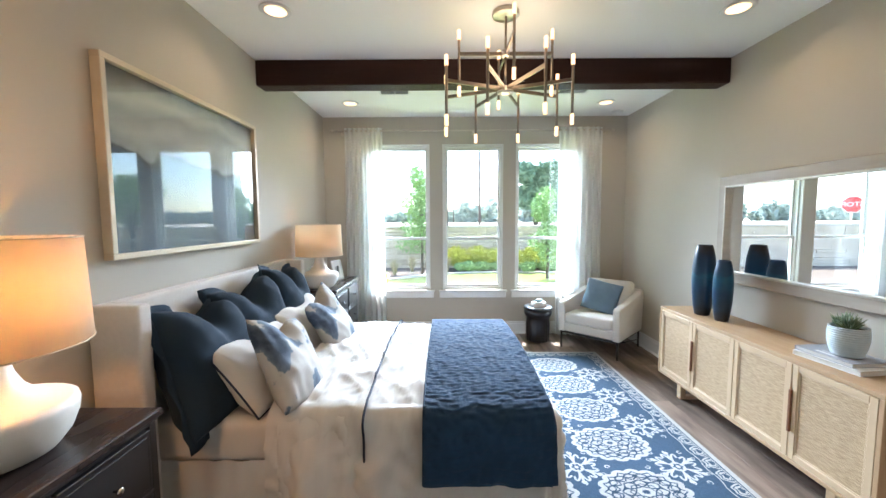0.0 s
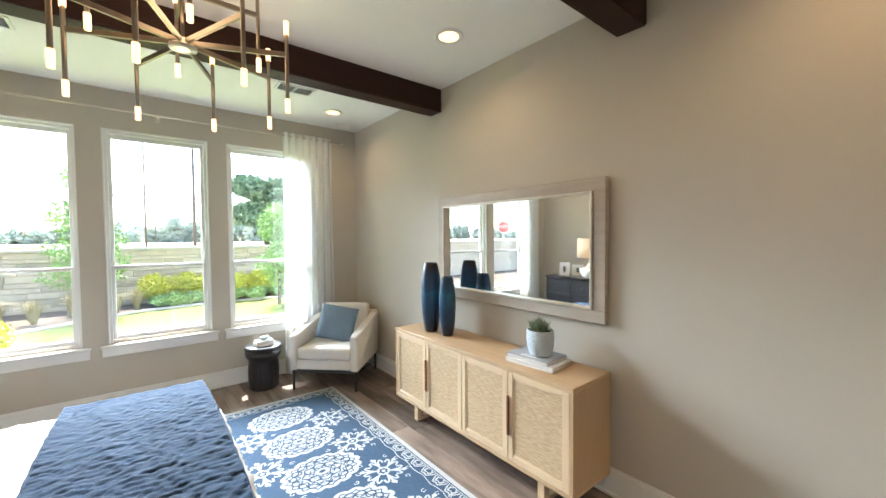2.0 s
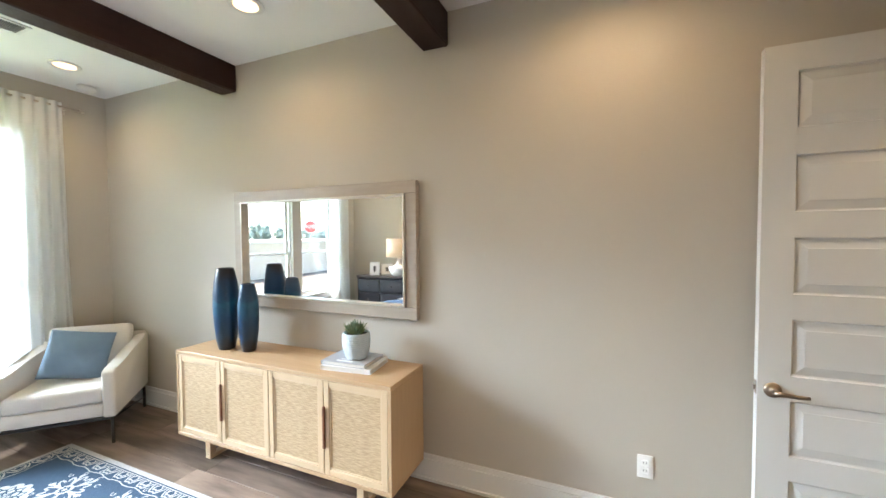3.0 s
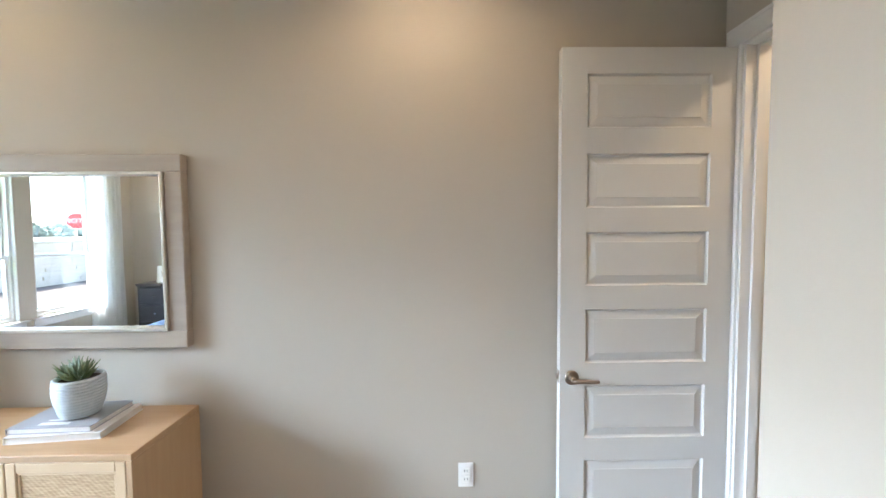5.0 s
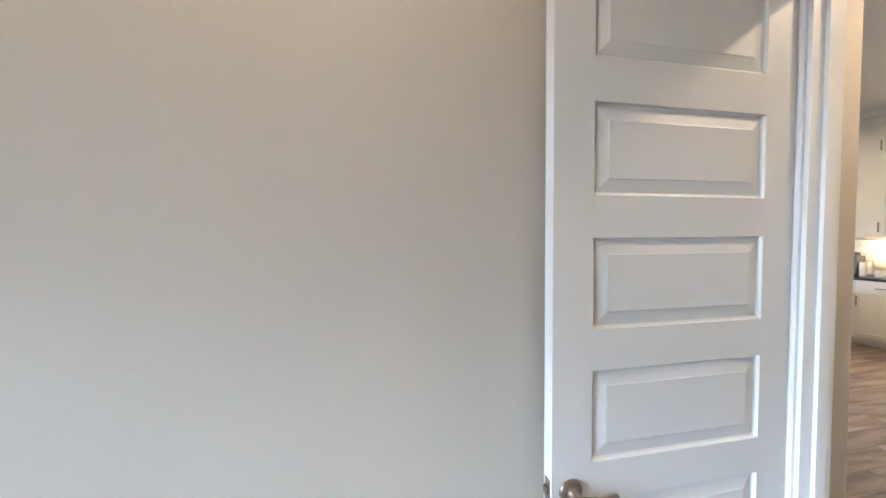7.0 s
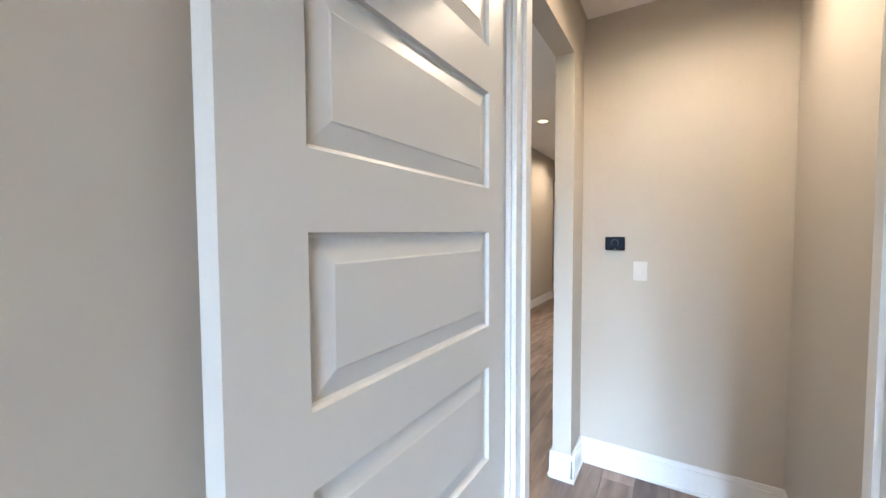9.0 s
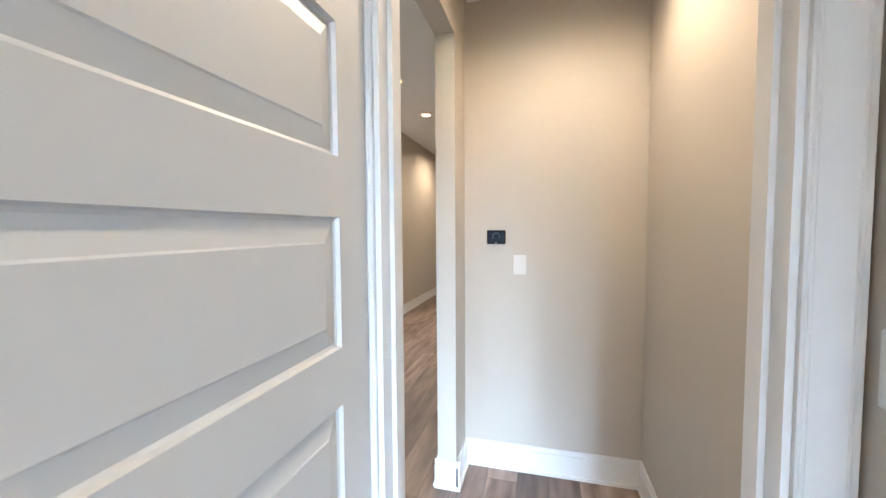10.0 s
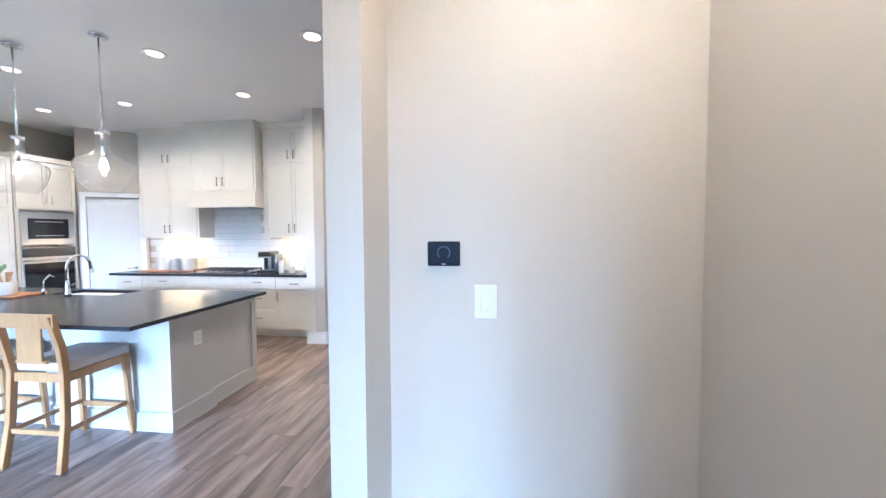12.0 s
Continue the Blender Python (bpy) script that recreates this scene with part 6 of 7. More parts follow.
def island():
    i = thing("kitchen_island", pose(0, 0, 0), "white panelled kitchen island with a dark stone top", "kitchen island")
    x0, x1, y0, y1 = 4.50, 7.35, -4.65, -3.59
    bxpart("body", M_ISLAND, i, (x0, x1, y0, y1, 0.0, 0.875), (x0 - 0.035, x0, -4.02, y1 + 0.0, 0.0, 0.875), bevel=0.002)
    bxpart("end_trim", M_ISLAND, i, (x0 - 0.053, x0 - 0.0355, -4.02, y1 + 0.017, 0.80, 0.875), (x0 - 0.053, x0 - 0.0355, -4.02, y1 + 0.017, 0, 0.15), (x0 - 0.060, x0 - 0.0355, -4.03, y1 + 0.024, 0, 0.02),
           (x0 - 0.018, x0 - 0.0005, y0 - 0.01, -4.021, 0, 0.15), (x0 - 0.018, x0 - 0.0005, y0 - 0.01, y0 + 0.06, 0.15, 0.875), (x0 - 0.018, x0 - 0.0005, y0 + 0.06, -4.021, 0.82, 0.875), (x0 - 0.025, x0 - 0.0005, y0 - 0.012, -4.031, 0, 0.02),
           (x0 - 0.035, x1, y1 + 0.0005, y1 + 0.017, 0, 0.15), (x0 - 0.035, x1, y1 + 0.0005, y1 + 0.024, 0, 0.02), bevel=0.002)
    a, b, c, d, z0, z1 = 4.385, 7.47, -4.70, -3.21, 0.877, 0.907
    sx0, sx1, sy0, sy1 = 5.76, 6.50, -4.62, -4.30
    bm = bmesh.new()
    rings = [[bm.verts.new((x, y, z)) for x, y in corners] for z in (z0, z1) for corners in (((a, c), (b, c), (b, d), (a, d)), ((sx0, sy0), (sx1, sy0), (sx1, sy1), (sx0, sy1)))]
    for p, q in ((0, 1), (2, 3), (0, 2), (1, 3)):
        for k in range(4):
            bm.faces.new((rings[p][k], rings[p][(k + 1) % 4], rings[q][(k + 1) % 4], rings[q][k]))
    part("worktop", bm, M_COUNTER, i, "dark honed stone worktop")
    bxpart("sink", M_OVENGLASS, i, (sx0, sx1, sy0, sy1, 0.70, 0.71), (sx0 - 0.01, sx0, sy0, sy1, 0.70, 0.876), (sx1, sx1 + 0.01, sy0, sy1, 0.70, 0.876), (sx0, sx1, sy0 - 0.01, sy0, 0.70, 0.876), (sx0, sx1, sy1, sy1 + 0.01, 0.70, 0.876), label="black undermount sink")
    bm = bmesh.new()
    fx, fy = 6.18, -4.23
    lathe(bm, [(0.028, 0.9075), (0.028, 0.93), (0.020, 0.95), (0.018, 1.02), (0.014, 1.06)], 18, centre=(fx, fy, 0))
    tube(bm, [(fx, fy, 1.05)] + [(fx - 0.0, fy - 0.11 + 0.11 * math.cos(a), 1.19 + 0.11 * math.sin(a)) for a in [math.pi * k / 10 for k in range(11)]] + [(fx, fy - 0.235, 1.12)], [0.013] * 9 + [0.014, 0.016, 0.017, 0.018], 12)
    tube(bm, [(fx - 0.02, fy, 1.0), (fx - 0.08, fy, 1.03)], 0.006, 8)
    part("faucet", bm, M_CHROME, i, "polished chrome faucet", smooth=True)
    bm = bmesh.new()
    gx, gy = 6.52, -4.27
    lathe(bm, [(0.016, 0.9075), (0.014, 0.96), (0.006, 0.97)], 14, centre=(gx, gy, 0))
    tube(bm, [(gx, gy, 0.96), (gx, gy - 0.01, 1.05), (gx, gy - 0.06, 1.10), (gx, gy - 0.10, 1.07)], 0.006, 8)
    part("filter_tap", bm, M_CHROME, i, "small chrome water tap", smooth=True)
    p = plate("wall_outlet", pose(x0 - 0.035, -3.86, 0.655, 0, 0, -90), 0.085, "white outlet on the island's end", "outlet", "outlet")


island()
tray = thing("serving_tray", pose(6.82, -4.16, 0.908, 0, 0, 8), "oval wooden serving board on the island", "serving board")
bxpart("board", M_BOARD, tray, (-0.26, 0.26, -0.16, 0.16, 0.0, 0.018), bevel=0.008, seg=2)
crock = jar(6.73, -4.12, 0.075, 0.13, "utensil_crock", "white crock holding wooden utensils", M_CERAMIC, 0.927)
for k, (dx, dy) in enumerate(((-0.03, 0.01), (0.0, -0.02), (0.03, 0.015))):
    bm = bmesh.new()
    tube(bm, [(dx * 0.5, dy * 0.5, 0.03), (dx, dy, 0.13), (dx * 1.8, dy * 2, 0.22)], [0.008, 0.010, 0.018], 8)
    part("utensil", bm, M_STOOLWOOD, crock, "wooden spoon handle", smooth=True)
vine = thing("leafy_stems", pose(7.12, -3.99, 0.908), "green leafy stems in a vase on the island", "plant")
bm = bmesh.new()
rnd = random.Random(9)
lathe(bm, [(0.05, 0.0005), (0.06, 0.05), (0.03, 0.18), (0.035, 0.2)], 18)
part("vase", bm, M_CERAMIC, vine, smooth=True)
bm = bmesh.new()
for k in range(9):
    a, s = rnd.uniform(0, 6.28), rnd.uniform(0.15, 0.34)
    tip = Vector((s * math.cos(a), s * math.sin(a), rnd.uniform(0.28, 0.46)))
    tube(bm, [(0, 0, 0.15), tip * 0.6, tip], 0.003, 5)
    for j in range(7):
        q = tip * (0.55 + 0.45 * j / 6)
        bmesh.ops.create_icosphere(bm, subdivisions=1, radius=1, matrix=Matrix.LocRotScale(q + Vector((rnd.uniform(-.03, .03), rnd.uniform(-.03, .03), 0)), Euler((rnd.uniform(0, 3), rnd.uniform(0, 3), 0)), (0.03, 0.018, 0.003)))
part("leaves", bm, M_GREEN, vine, smooth=True)


def stool(x, turn=0.0, proto=None):
    m = pose(x, -3.31, 0, 0, 0, turn)
    if proto:
        return copy_thing(proto, m)
    s = thing("counter_stool", m, "honey wood counter stool with a pale padded seat", "stool", "island stools")
    w = 0.42
    for sx in (-1, 1):
        bm = bmesh.new()
        X = sx * (w / 2 - 0.02)
        prof = [(0.26, 0.0), (0.215, 0.30), (0.20, 0.62), (0.225, 0.80), (0.27, 1.00)]
        rows = []
        for y, z in prof:
            xx = X + sx * (0.02 * (1 - z / 0.6) if z < 0.6 else (0.0 if z < 0.7 else 0.012 * math.sin((z - 0.62) * 9)))
            rows.append([bm.verts.new((xx + a, y + b, z)) for a, b in ((-0.018, -0.022), (0.018, -0.022), (0.018, 0.022), (-0.018, 0.022))])
        for a, b in zip(rows, rows[1:]):
            for k in range(4):
                bm.faces.new((a[k], a[(k + 1) % 4], b[(k + 1) % 4], b[k]))
        bm.faces.new(rows[0]), bm.faces.new(rows[-1])
        bmesh.ops.bevel(bm, geom=list(bm.edges), offset=0.003, segments=1, affect="EDGES")
        part("back_leg", bm, M_STOOLWOOD, s)
        bm = bmesh.new()
        rows = [[bm.verts.new((X + sx * 0.015 * (1 - z / 0.62) + a, y + b, z)) for a, b in ((-t, -t), (t, -t), (t, t), (-t, t))] for y, z, t in ((-0.235, 0.0, 0.014), (-0.215, 0.62, 0.019))]
        for k in range(4):
            bm.faces.new((rows[0][k], rows[0][(k + 1) % 4], rows[1][(k + 1) % 4], rows[1][k]))
        bm.faces.new(rows[0]), bm.faces.new(rows[1])
        part("front_leg", bm, M_STOOLWOOD, s)
        bxpart("stretcher", M_STOOLWOOD, s, (X - 0.008, X + 0.008, -0.21, 0.20, 0.225, 0.255), bevel=0.002)
        bxpart("rail", M_STOOLWOOD, s, (X - 0.010, X + 0.010, -0.20, 0.19, 0.555, 0.615), bevel=0.002)
    for name, q in (("rail", (-0.225, -0.205, 0.555, 0.615)), ("rail", (0.185, 0.205, 0.555, 0.615)), ("stretcher", (-0.232, -0.212, 0.20, 0.235)), ("stretcher", (0.212, 0.232, 0.22, 0.25))):
        bxpart(name, M_STOOLWOOD, s, (-w / 2 + 0.03, w / 2 - 0.03, *q), bevel=0.002)
    bm = bmesh.new()
    box(bm, -w / 2 + 0.005, w / 2 - 0.005, -0.245, 0.185, 0.617, 0.685, bevel=0.022, seg=3)
    part("seat", bm, M_STOOLSEAT, s, "pale grey padded seat", smooth=True)
    bxpart("top_rail", M_STOOLWOOD, s, (-w / 2 - 0.005, w / 2 + 0.005, 0.250, 0.275, 0.925, 1.015), bevel=0.006, seg=2)
    bxpart("splat", M_STOOLWOOD, s, (-0.09, 0.09, 0.232, 0.246, 0.70, 0.93), (-0.11, 0.11, 0.220, 0.240, 0.685, 0.71), bevel=0.003)
    return s


st = stool(4.97, 2)
stool(5.73, -3, st)
stool(6.50, 2, st)


def pendant(x, y, z, proto=None):
    if proto:
        p = copy_thing(proto, pose(x, y, 0))
    else:
        p = thing("pendant_light", pose(x, y, 0), "clear glass bell pendant with a glowing bulb", "pendant light", "island pendants")
        bm = bmesh.new()
        lathe(bm, [(0.065, GC - 0.0005), (0.066, GC - 0.02), (0.02, GC - 0.03)], 28)
        part("canopy", bm, M_CHROME, p, smooth=True)
        bm = bmesh.new()
        tube(bm, [(0, 0, GC - 0.028), (0, 0, z + 0.29)], 0.008, 8)
        lathe(bm, [(0.012, z + 0.29), (0.050, z + 0.285), (0.050, z + 0.255), (0.012, z + 0.25)], 18)
        lathe(bm, [(0.016, z + 0.25), (0.016, z + 0.06)], 12)
        part("stem", bm, M_CHROME, p, smooth=True)
        bm = bmesh.new()
        prof = [(0.044, z + 0.275), (0.046, z + 0.20), (0.055, z + 0.13), (0.085, z + 0.085), (0.14, z + 0.060), (0.19, z + 0.03), (0.200, z - 0.005), (0.190, z - 0.07), (0.160, z - 0.15), (0.115, z - 0.205), (0.108, z - 0.21)]
        n = 44
        rings = [[bm.verts.new((r * math.cos(2 * math.pi * k / n), r * math.sin(2 * math.pi * k / n), zz)) for k in range(n)] for r, zz in prof]
        for a, b in zip(rings, rings[1:]):
            for k in range(n):
                bm.faces.new((a[k], a[(k + 1) % n], b[(k + 1) % n], b[k]))
        shade = part("glass_shade", bm, M_LAMPGLASS, p, "clear glass bell shade", smooth=True)
        bm = bmesh.new()
        lathe(bm, [(0.012, z + 0.06), (0.024, z + 0.025), (0.030, z - 0.01), (0.024, z - 0.04), (0.010, z - 0.055)], 18)
        part("bulb", bm, M_BULB, p, smooth=True)
    lamp("pendant_lamp", "POINT", pose(x, y, z - 0.02), 2.0, WARM, radius=0.04)
    return p


pen = pendant(5.29, -3.87, 2.09)
pendant(6.19, -3.90, 2.09, pen)


# ---- outside ----
slab("ground", M_GRASS, (-60, 60, 5.13, 13.6, -0.35, -0.30), label="bright green lawn")
slab("ground_far", M_DIRT, (-400, 400, 14.3, 900, -0.35, 0.55), label="dry bare ground and road beyond the wall")


def planting_bed():
    """Mulch up to the wall, its lawn side curving in towards the house on the west, with a stone edging."""
    bm, rim = bmesh.new(), bmesh.new()
    rows, ring = [], []
    for k in range(121):
        x = -30 + 0.5 * k
        y = 12.75 - 2.6 / (1 + math.exp((x + 1.6) * 1.3)) + 0.08 * math.sin(x * 1.1)
        rows.append([bm.verts.new(p) for p in ((x, y, -0.299), (x, y, -0.27), (x, 13.95, -0.27))])
        ring.append((x, y - 0.03, -0.275))
    for a, b in zip(rows, rows[1:]):
        for j in range(2):
            bm.faces.new((a[j], b[j], b[j + 1], a[j + 1]))
    tagged(part("ground_border", bm, M_BED), "brown mulched planting bed with a curved edge", kind="structure")
    tube(rim, ring, 0.045, 8)
    tagged(part("ground_edging", rim, M_CAP, smooth=True), "pale stone edging round the planting bed", kind="structure")


planting_bed()


def stone_wall():
    w = thing("garden_wall", pose(0, 14.0, -0.28), "tan stacked-stone garden wall with a pale cap", "garden wall")
    rnd = random.Random(3)
    bxpart("core", M_STONE, w, (-30, 30, 0.06, 0.30, 0, 1.50))
    bxpart("cap", M_CAP, w, (-30, 30, -0.04, 0.34, 1.50, 1.58), bevel=0.01, label="pale cut-stone cap")
    far = bmesh.new()
    z = 0.0
    count = 0
    while z < 1.49:
        h = min(rnd.choice((0.10, 0.13, 0.17)), 1.50 - z)
        x = -11.0 + rnd.uniform(0, 0.3)
        while x < 9.0:
            l = rnd.uniform(0.35, 0.95)
            d = rnd.uniform(0.0, 0.035)
            if count < 290 and -4.2 < x < 6.0:
                bm = bmesh.new()
                box(bm, x + 0.006, x + l - 0.006, 0.0 + d, 0.08, z + 0.006, z + h - 0.006, bevel=0.012)
                part("stone", bm, M_STONE, w)
                count += 1
            else:
                box(far, x + 0.006, x + l - 0.006, 0.0 + d, 0.08, z + 0.006, z + h - 0.006)
            x += l
        z += h
    tagged(part("far_stones", far, M_STONE, w), "joined stones", kind="stuff")


stone_wall()


def leaf_cloud(bm, centre, radii, count, size, seed, hollow=0.35):
    rnd = random.Random(seed)
    centre = Vector(centre)
    for k in range(count):
        while True:
            q = Vector((rnd.uniform(-1, 1), rnd.uniform(-1, 1), rnd.uniform(-1, 1)))
            if hollow < q.length < 1 + 0.25 * noise.noise(q * 2.3 + Vector((seed, 0, 0))):
                break
        p = centre + Vector((q.x * radii[0], q.y * radii[1], q.z * radii[2]))
        s = size * rnd.uniform(0.6, 1.4)
        e = Euler((rnd.uniform(0, 6.28), rnd.uniform(0, 6.28), rnd.uniform(0, 6.28))).to_matrix()
        vs = [bm.verts.new(p + e @ Vector(c) * s) for c in ((0, -1, 0), (0.45, 0, 0.12), (0, 1, 0), (-0.45, 0, 0.12))]
        bm.faces.new(vs)


def tree(name, x, y, z0, trunk_h, clumps, size, count, material, label, seed, tr=0.05):
    t = thing(name, pose(x, y, z0), label, "tree")
    rnd = random.Random(seed)
    bm = bmesh.new()
    tube(bm, [(0, 0, 0), (0.02, 0.01, trunk_h * 0.5), (0, 0, trunk_h)], [tr, tr * 0.8, tr * 0.55], 9)
    for c, r in clumps:
        a = Vector((0, 0, trunk_h * rnd.uniform(0.5, 0.95)))
        b = Vector(c)
        tube(bm, [a, a.lerp(b, 0.5) + Vector((0, 0, 0.03)), b], [tr * 0.45, tr * 0.3, tr * 0.12], 6)
    part("trunk", bm, M_BARK, t, smooth=True)
    bm = bmesh.new()
    for k, (c, r) in enumerate(clumps):
        leaf_cloud(bm, c, r, count, size, seed * 31 + k)
    part("crown", bm, material, t)
    return t


rnd = random.Random(21)
tree("young_tree", -0.72, 12.4, -0.28, 1.6, [((rnd.uniform(-0.22, 0.22), rnd.uniform(-0.2, 0.2), 1.0 + 0.27 * k), (0.80 - 0.065 * k, 0.6, 0.34)) for k in range(9)], 0.055, 420, M_GREEN, "slender young green tree by the garden wall", 4)
tree("young_tree", 3.15, 11.4, -0.28, 1.0, [((rnd.uniform(-0.2, 0.2), rnd.uniform(-0.2, 0.2), 0.6 + 0.27 * k), (0.52 - 0.03 * k, 0.45, 0.3)) for k in range(8)], 0.05, 380, M_GREEN, "young yellow-green tree in the planting bed", 6)
tree("oak_tree", 11.2, 46, 0.5, 3.0, [((rnd.uniform(-2.2, 2.2), rnd.uniform(-1.5, 1.5), 4.2 + rnd.uniform(-1.5, 2.6)), (1.7, 1.6, 1.3)) for k in range(15)], 0.26, 900, M_OLIVE, "large round pale-green tree beyond the wall", 8, 0.35)
tree("garden_tree", 7.4, 12.6, -0.28, 1.8, [((rnd.uniform(-0.9, 0.9), rnd.uniform(-0.5, 0.5), 1.7 + rnd.uniform(-0.5, 1.3)), (0.7, 0.6, 0.5)) for k in range(8)], 0.07, 380, M_GREEN, "leafy green tree by the garden wall", 12)


def shrub(x, y, rx, rz, material, label, seed, group="garden shrubs"):
    s = thing("shrub", pose(x, y, -0.28), label, "shrub", group)
    bm = bmesh.new()
    r2 = random.Random(seed)
    for k in range(3):
        tube(bm, [(0, 0, 0), (r2.uniform(-rx, rx) * 0.5, r2.uniform(-0.2, 0.2), rz * 1.2)], [0.02, 0.006], 5)
    part("stems", bm, M_BARK, s)
    bm = bmesh.new()
    for k in range(5):
        leaf_cloud(bm, (r2.uniform(-rx, rx) * 0.55, r2.uniform(-0.2, 0.2), rz * r2.uniform(0.75, 1.2)), (rx * 0.62, 0.42, rz * 0.72), 420, 0.04, seed + k, 0.2)
    part("leaves", bm, material, s)


for k in range(8):
    shrub(0.55 + 0.62 * k + 0.1 * math.sin(k * 2.1), 13.45 + 0.1 * math.sin(k * 1.7), 0.46, 0.46, M_HEDGE, "dense golden-green shrub in the planting bed", 40 + k * 7)
for k in range(9):
    shrub(0.75 + 0.55 * k, 13.05 + 0.08 * math.sin(k), 0.34, 0.19, M_GREEN, "low dark green foliage plant at the bed's edge", 140 + k * 5, "low border plants")
for x, y in ((-1.75, 9.2), (-2.6, 9.8)):
    shrub(x, y, 0.36, 0.36, M_HEDGE, "dense golden-green shrub by the window", 220 + int(x * 10), "window shrubs")


def tuft(x, y, h, seed):
    t = thing("grass_tuft", pose(x, y, -0.28), "straw-coloured ornamental grass clump", "ornamental grass", "ornamental grasses")
    bm = bmesh.new()
    r2 = random.Random(seed)
    for k in range(190):
        a, lean = r2.uniform(0, 6.28), r2.uniform(0.05, 0.75)
        hh = h * r2.uniform(0.6, 1.1)
        d = Vector((math.cos(a), math.sin(a), 0))
        p0 = d * r2.uniform(0, 0.06)
        p1 = d * (lean * hh * 0.4) + Vector((0, 0, hh * 0.65))
        p2 = d * (lean * hh) + Vector((0, 0, hh * (1 - 0.35 * lean)))
        side = Vector((-d.y, d.x, 0)) * 0.006
        v = [bm.verts.new(q) for q in (p0 - side, p0 + side, p1 + side, p1 - side, p2)]
        bm.faces.new((v[0], v[1], v[2], v[3])), bm.faces.new((v[3], v[2], v[4]))
    tagged(part("blades", bm, M_STRAW, t), "fine blades", kind="stuff")


for k, (x, y) in enumerate(((-2.2, 12.6), (-1.6, 12.2), (-1.1, 12.9), (-0.3, 12.5), (0.1, 12.9), (-3.1, 12.4), (-3.8, 12.8), (-2.7, 13.0))):
    tuft(x, y, 0.62, 60 + k)


def far_trees():
    bm = bmesh.new()
    r2 = random.Random(77)
    for k in range(150):
        x = -170 + k * 2.5 + r2.uniform(-1, 1)
        y = r2.uniform(118, 135)
        h = r2.uniform(3.0, 5.8) * (1 + 0.3 * math.sin(x * 0.06))
        leaf_cloud(bm, (x, y, 0.6 + h * 0.45), (r2.uniform(2, 3.4), 1.5, h * 0.6), 230, 0.95, 500 + k, 0.0)
    tagged(part("far_woods", bm, M_HAZYTREE), "distant grey-green tree line, haze put into its colour", "trees", kind="stuff")


far_trees()
for x, y, h, r in ((5.9, 62, 16, 0.20), (0.6, 58, 14, 0.12), (1.6, 60, 13, 0.08)):
    p = thing("utility_pole", pose(x, y, 0.5), "tall weathered wooden utility pole", "utility pole", "utility poles")
    bm = bmesh.new()
    tube(bm, [(0, 0, 0), (0, 0, h)], [r, r * 0.7], 10)
    part("pole", bm, M_POLE, p, smooth=True)


def stop_sign():
    s = thing("stop_sign", pose(-11.65, 15.2, 0.5, 0, 0, 30), "red octagonal stop sign on a steel post", "road sign")
    bm = bmesh.new()
    tube(bm, [(0, 0, 0), (0, 0, 1.9)], 0.03, 8)
    part("post", bm, M_STEEL, s)
    turn = Matrix.Translation((0, -0.05, 1.55)) @ pose(0, 0, 0, 90, 0, 22)
    for name, r, z0, z1, mt, lb in (("rim", 0.35, -0.002, 0.002, M_TRIM, "white edge"), ("face", 0.325, 0.0025, 0.005, M_RED, "red octagon")):
        bm = bmesh.new()
        lathe(bm, [(r, z0), (r, z1)], 8, m=turn @ pose(0, 0, 0, 0, 0, 22.5))
        part(name, bm, mt, s, lb)
    text = bpy.data.curves.new("legend", "FONT")
    text.body, text.size, text.align_x, text.align_y, text.extrude = "STOP", 0.26, "CENTER", "CENTER", 0.001
    text.materials.append(M_TRIM)
    t = new("legend", text)
    t.parent = s
    t.matrix_basis = turn @ pose(0, 0, 0.007)


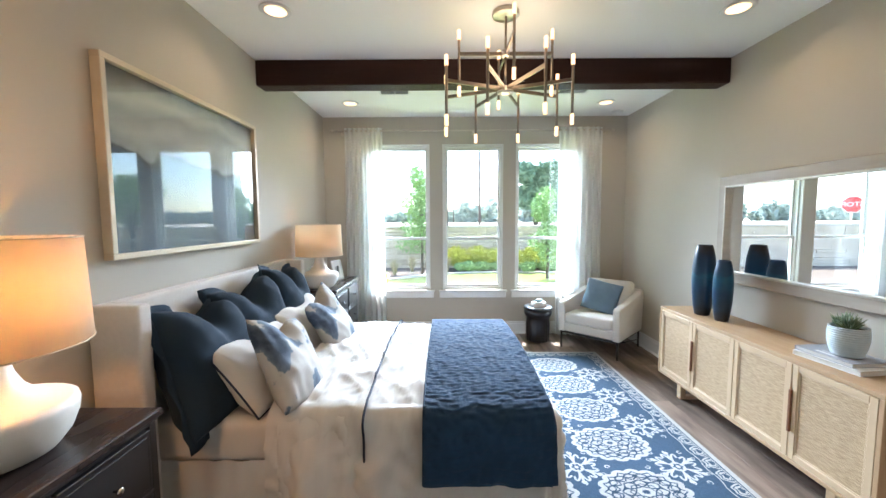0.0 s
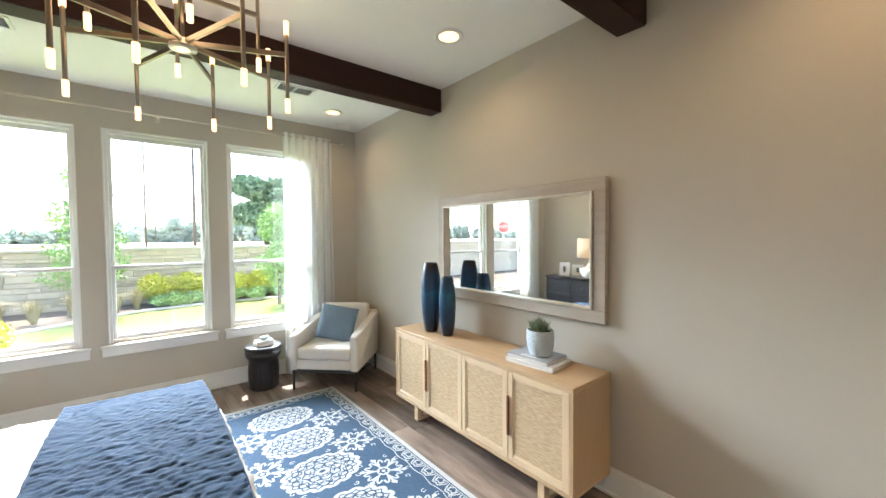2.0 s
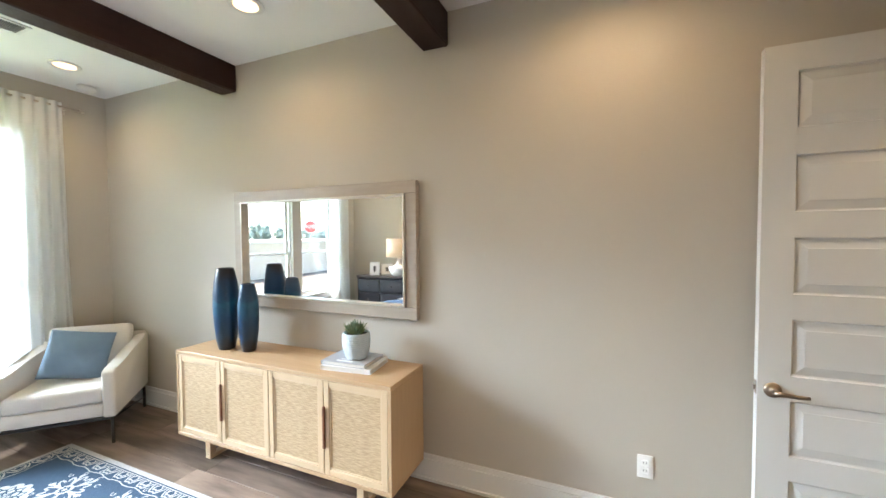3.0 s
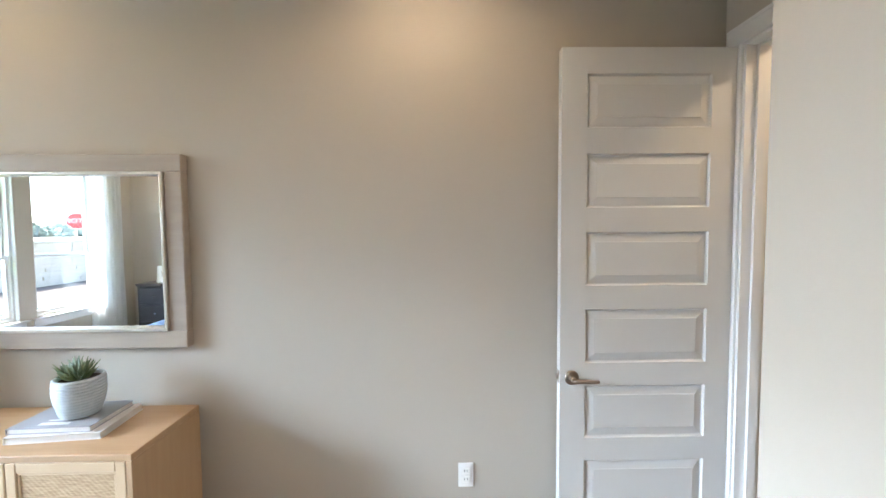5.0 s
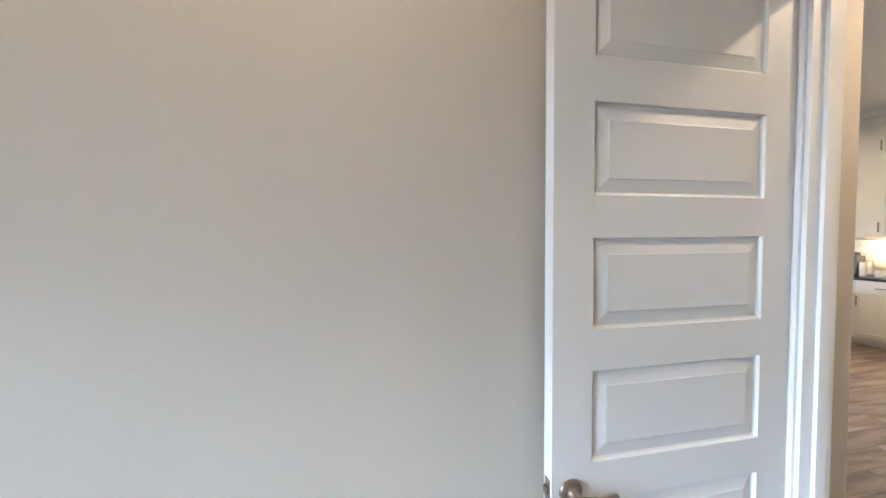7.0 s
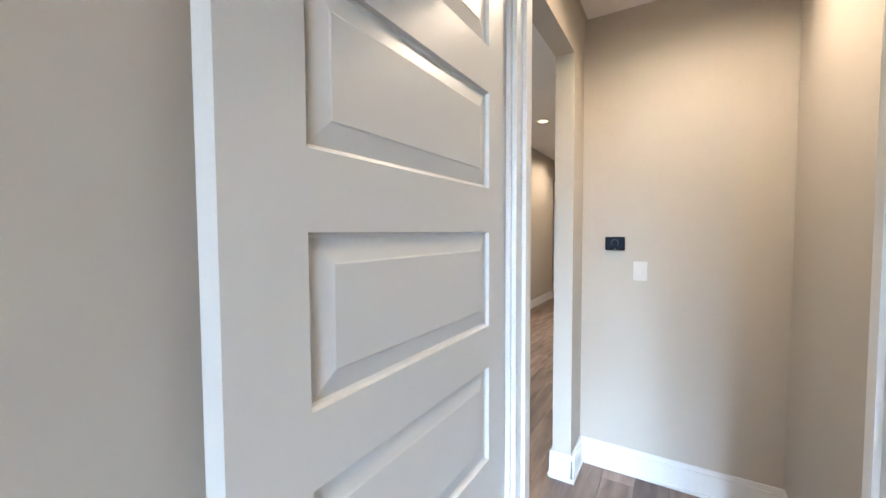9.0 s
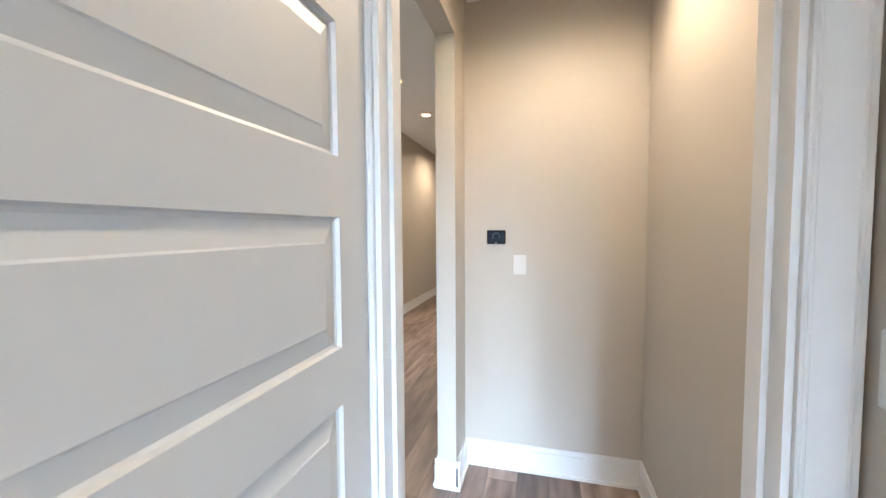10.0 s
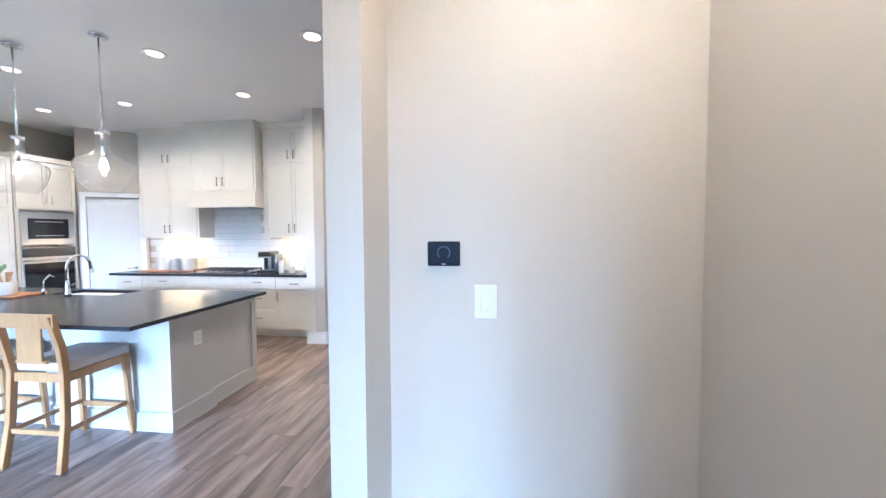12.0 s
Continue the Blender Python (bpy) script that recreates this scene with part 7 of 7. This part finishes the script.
stop_sign()
band = thing("barrier_fence", pose(-30, 32, 0.55), "low orange construction fence across the dry ground", "construction fence")
bxpart("mesh_panel", M_ORANGE, band, (-40, 26, 0, 0.04, 0, 0.55))


# ---- floor planks, last ----
def planks():
    floor_ob = bpy.data.objects["floor"]
    wide, gap = 0.178, 0.0012
    rnd = random.Random(17)
    shapes = {}
    near, rest = [], []
    for i in range(int((9.2 + 1.67) / wide)):
        x = -1.67 + i * wide
        y = -10.6 - rnd.uniform(0, 1.2)
        while y < 5.0:
            a, b = max(y, -10.6), min(y + 1.22, 4.99 if x < 2.38 else 3.3)
            if b - a > 0.02:
                cx, cy = x + wide / 2, (a + b) / 2
                seen = (0.5 < cx < 2.4 and cy > -2.6) or (cx >= 2.2 and cy < -1.0 and cy > -2.2 * (cx - 1.0) - 2.5)
                (near if seen else rest).append((math.hypot(cx - 2.2, (cy + 1.5) * 0.8), x, a, b))
            y += 1.22
    near.sort()
    rest += near[295:]
    for _, x, a, b in near[:295]:
        key = round(b - a, 3)
        if key not in shapes:
            bm = bmesh.new()
            box(bm, gap, wide - gap, gap, key - gap, -0.0115, 0.0, bevel=0.0008)
            data = bpy.data.meshes.new("plank")
            bm.to_mesh(data)
            bm.free()
            data.materials.append(M_PLANK)
            shapes[key] = data
        p = new("plank", shapes[key])
        p.parent = floor_ob
        p.location = (x, a, 0)
    vs, fs = [], []
    for _, x, a, b in rest:
        k = len(vs)
        vs += [(xx, yy, zz) for zz in (-0.0115, 0.0) for xx, yy in ((x + gap, a + gap), (x + wide - gap, a + gap), (x + wide - gap, b - gap), (x + gap, b - gap))]
        fs += [(k + 4, k + 5, k + 6, k + 7), (k, k + 1, k + 5, k + 4), (k + 1, k + 2, k + 6, k + 5), (k + 2, k + 3, k + 7, k + 6), (k + 3, k, k + 4, k + 7)]
    data = bpy.data.meshes.new("planks")
    data.from_pydata(vs, [], fs)
    data.materials.append(M_PLANK)
    o = new("planks", data)
    o.parent = floor_ob
    tagged(o, "joined floor planks", kind="stuff")


planks()
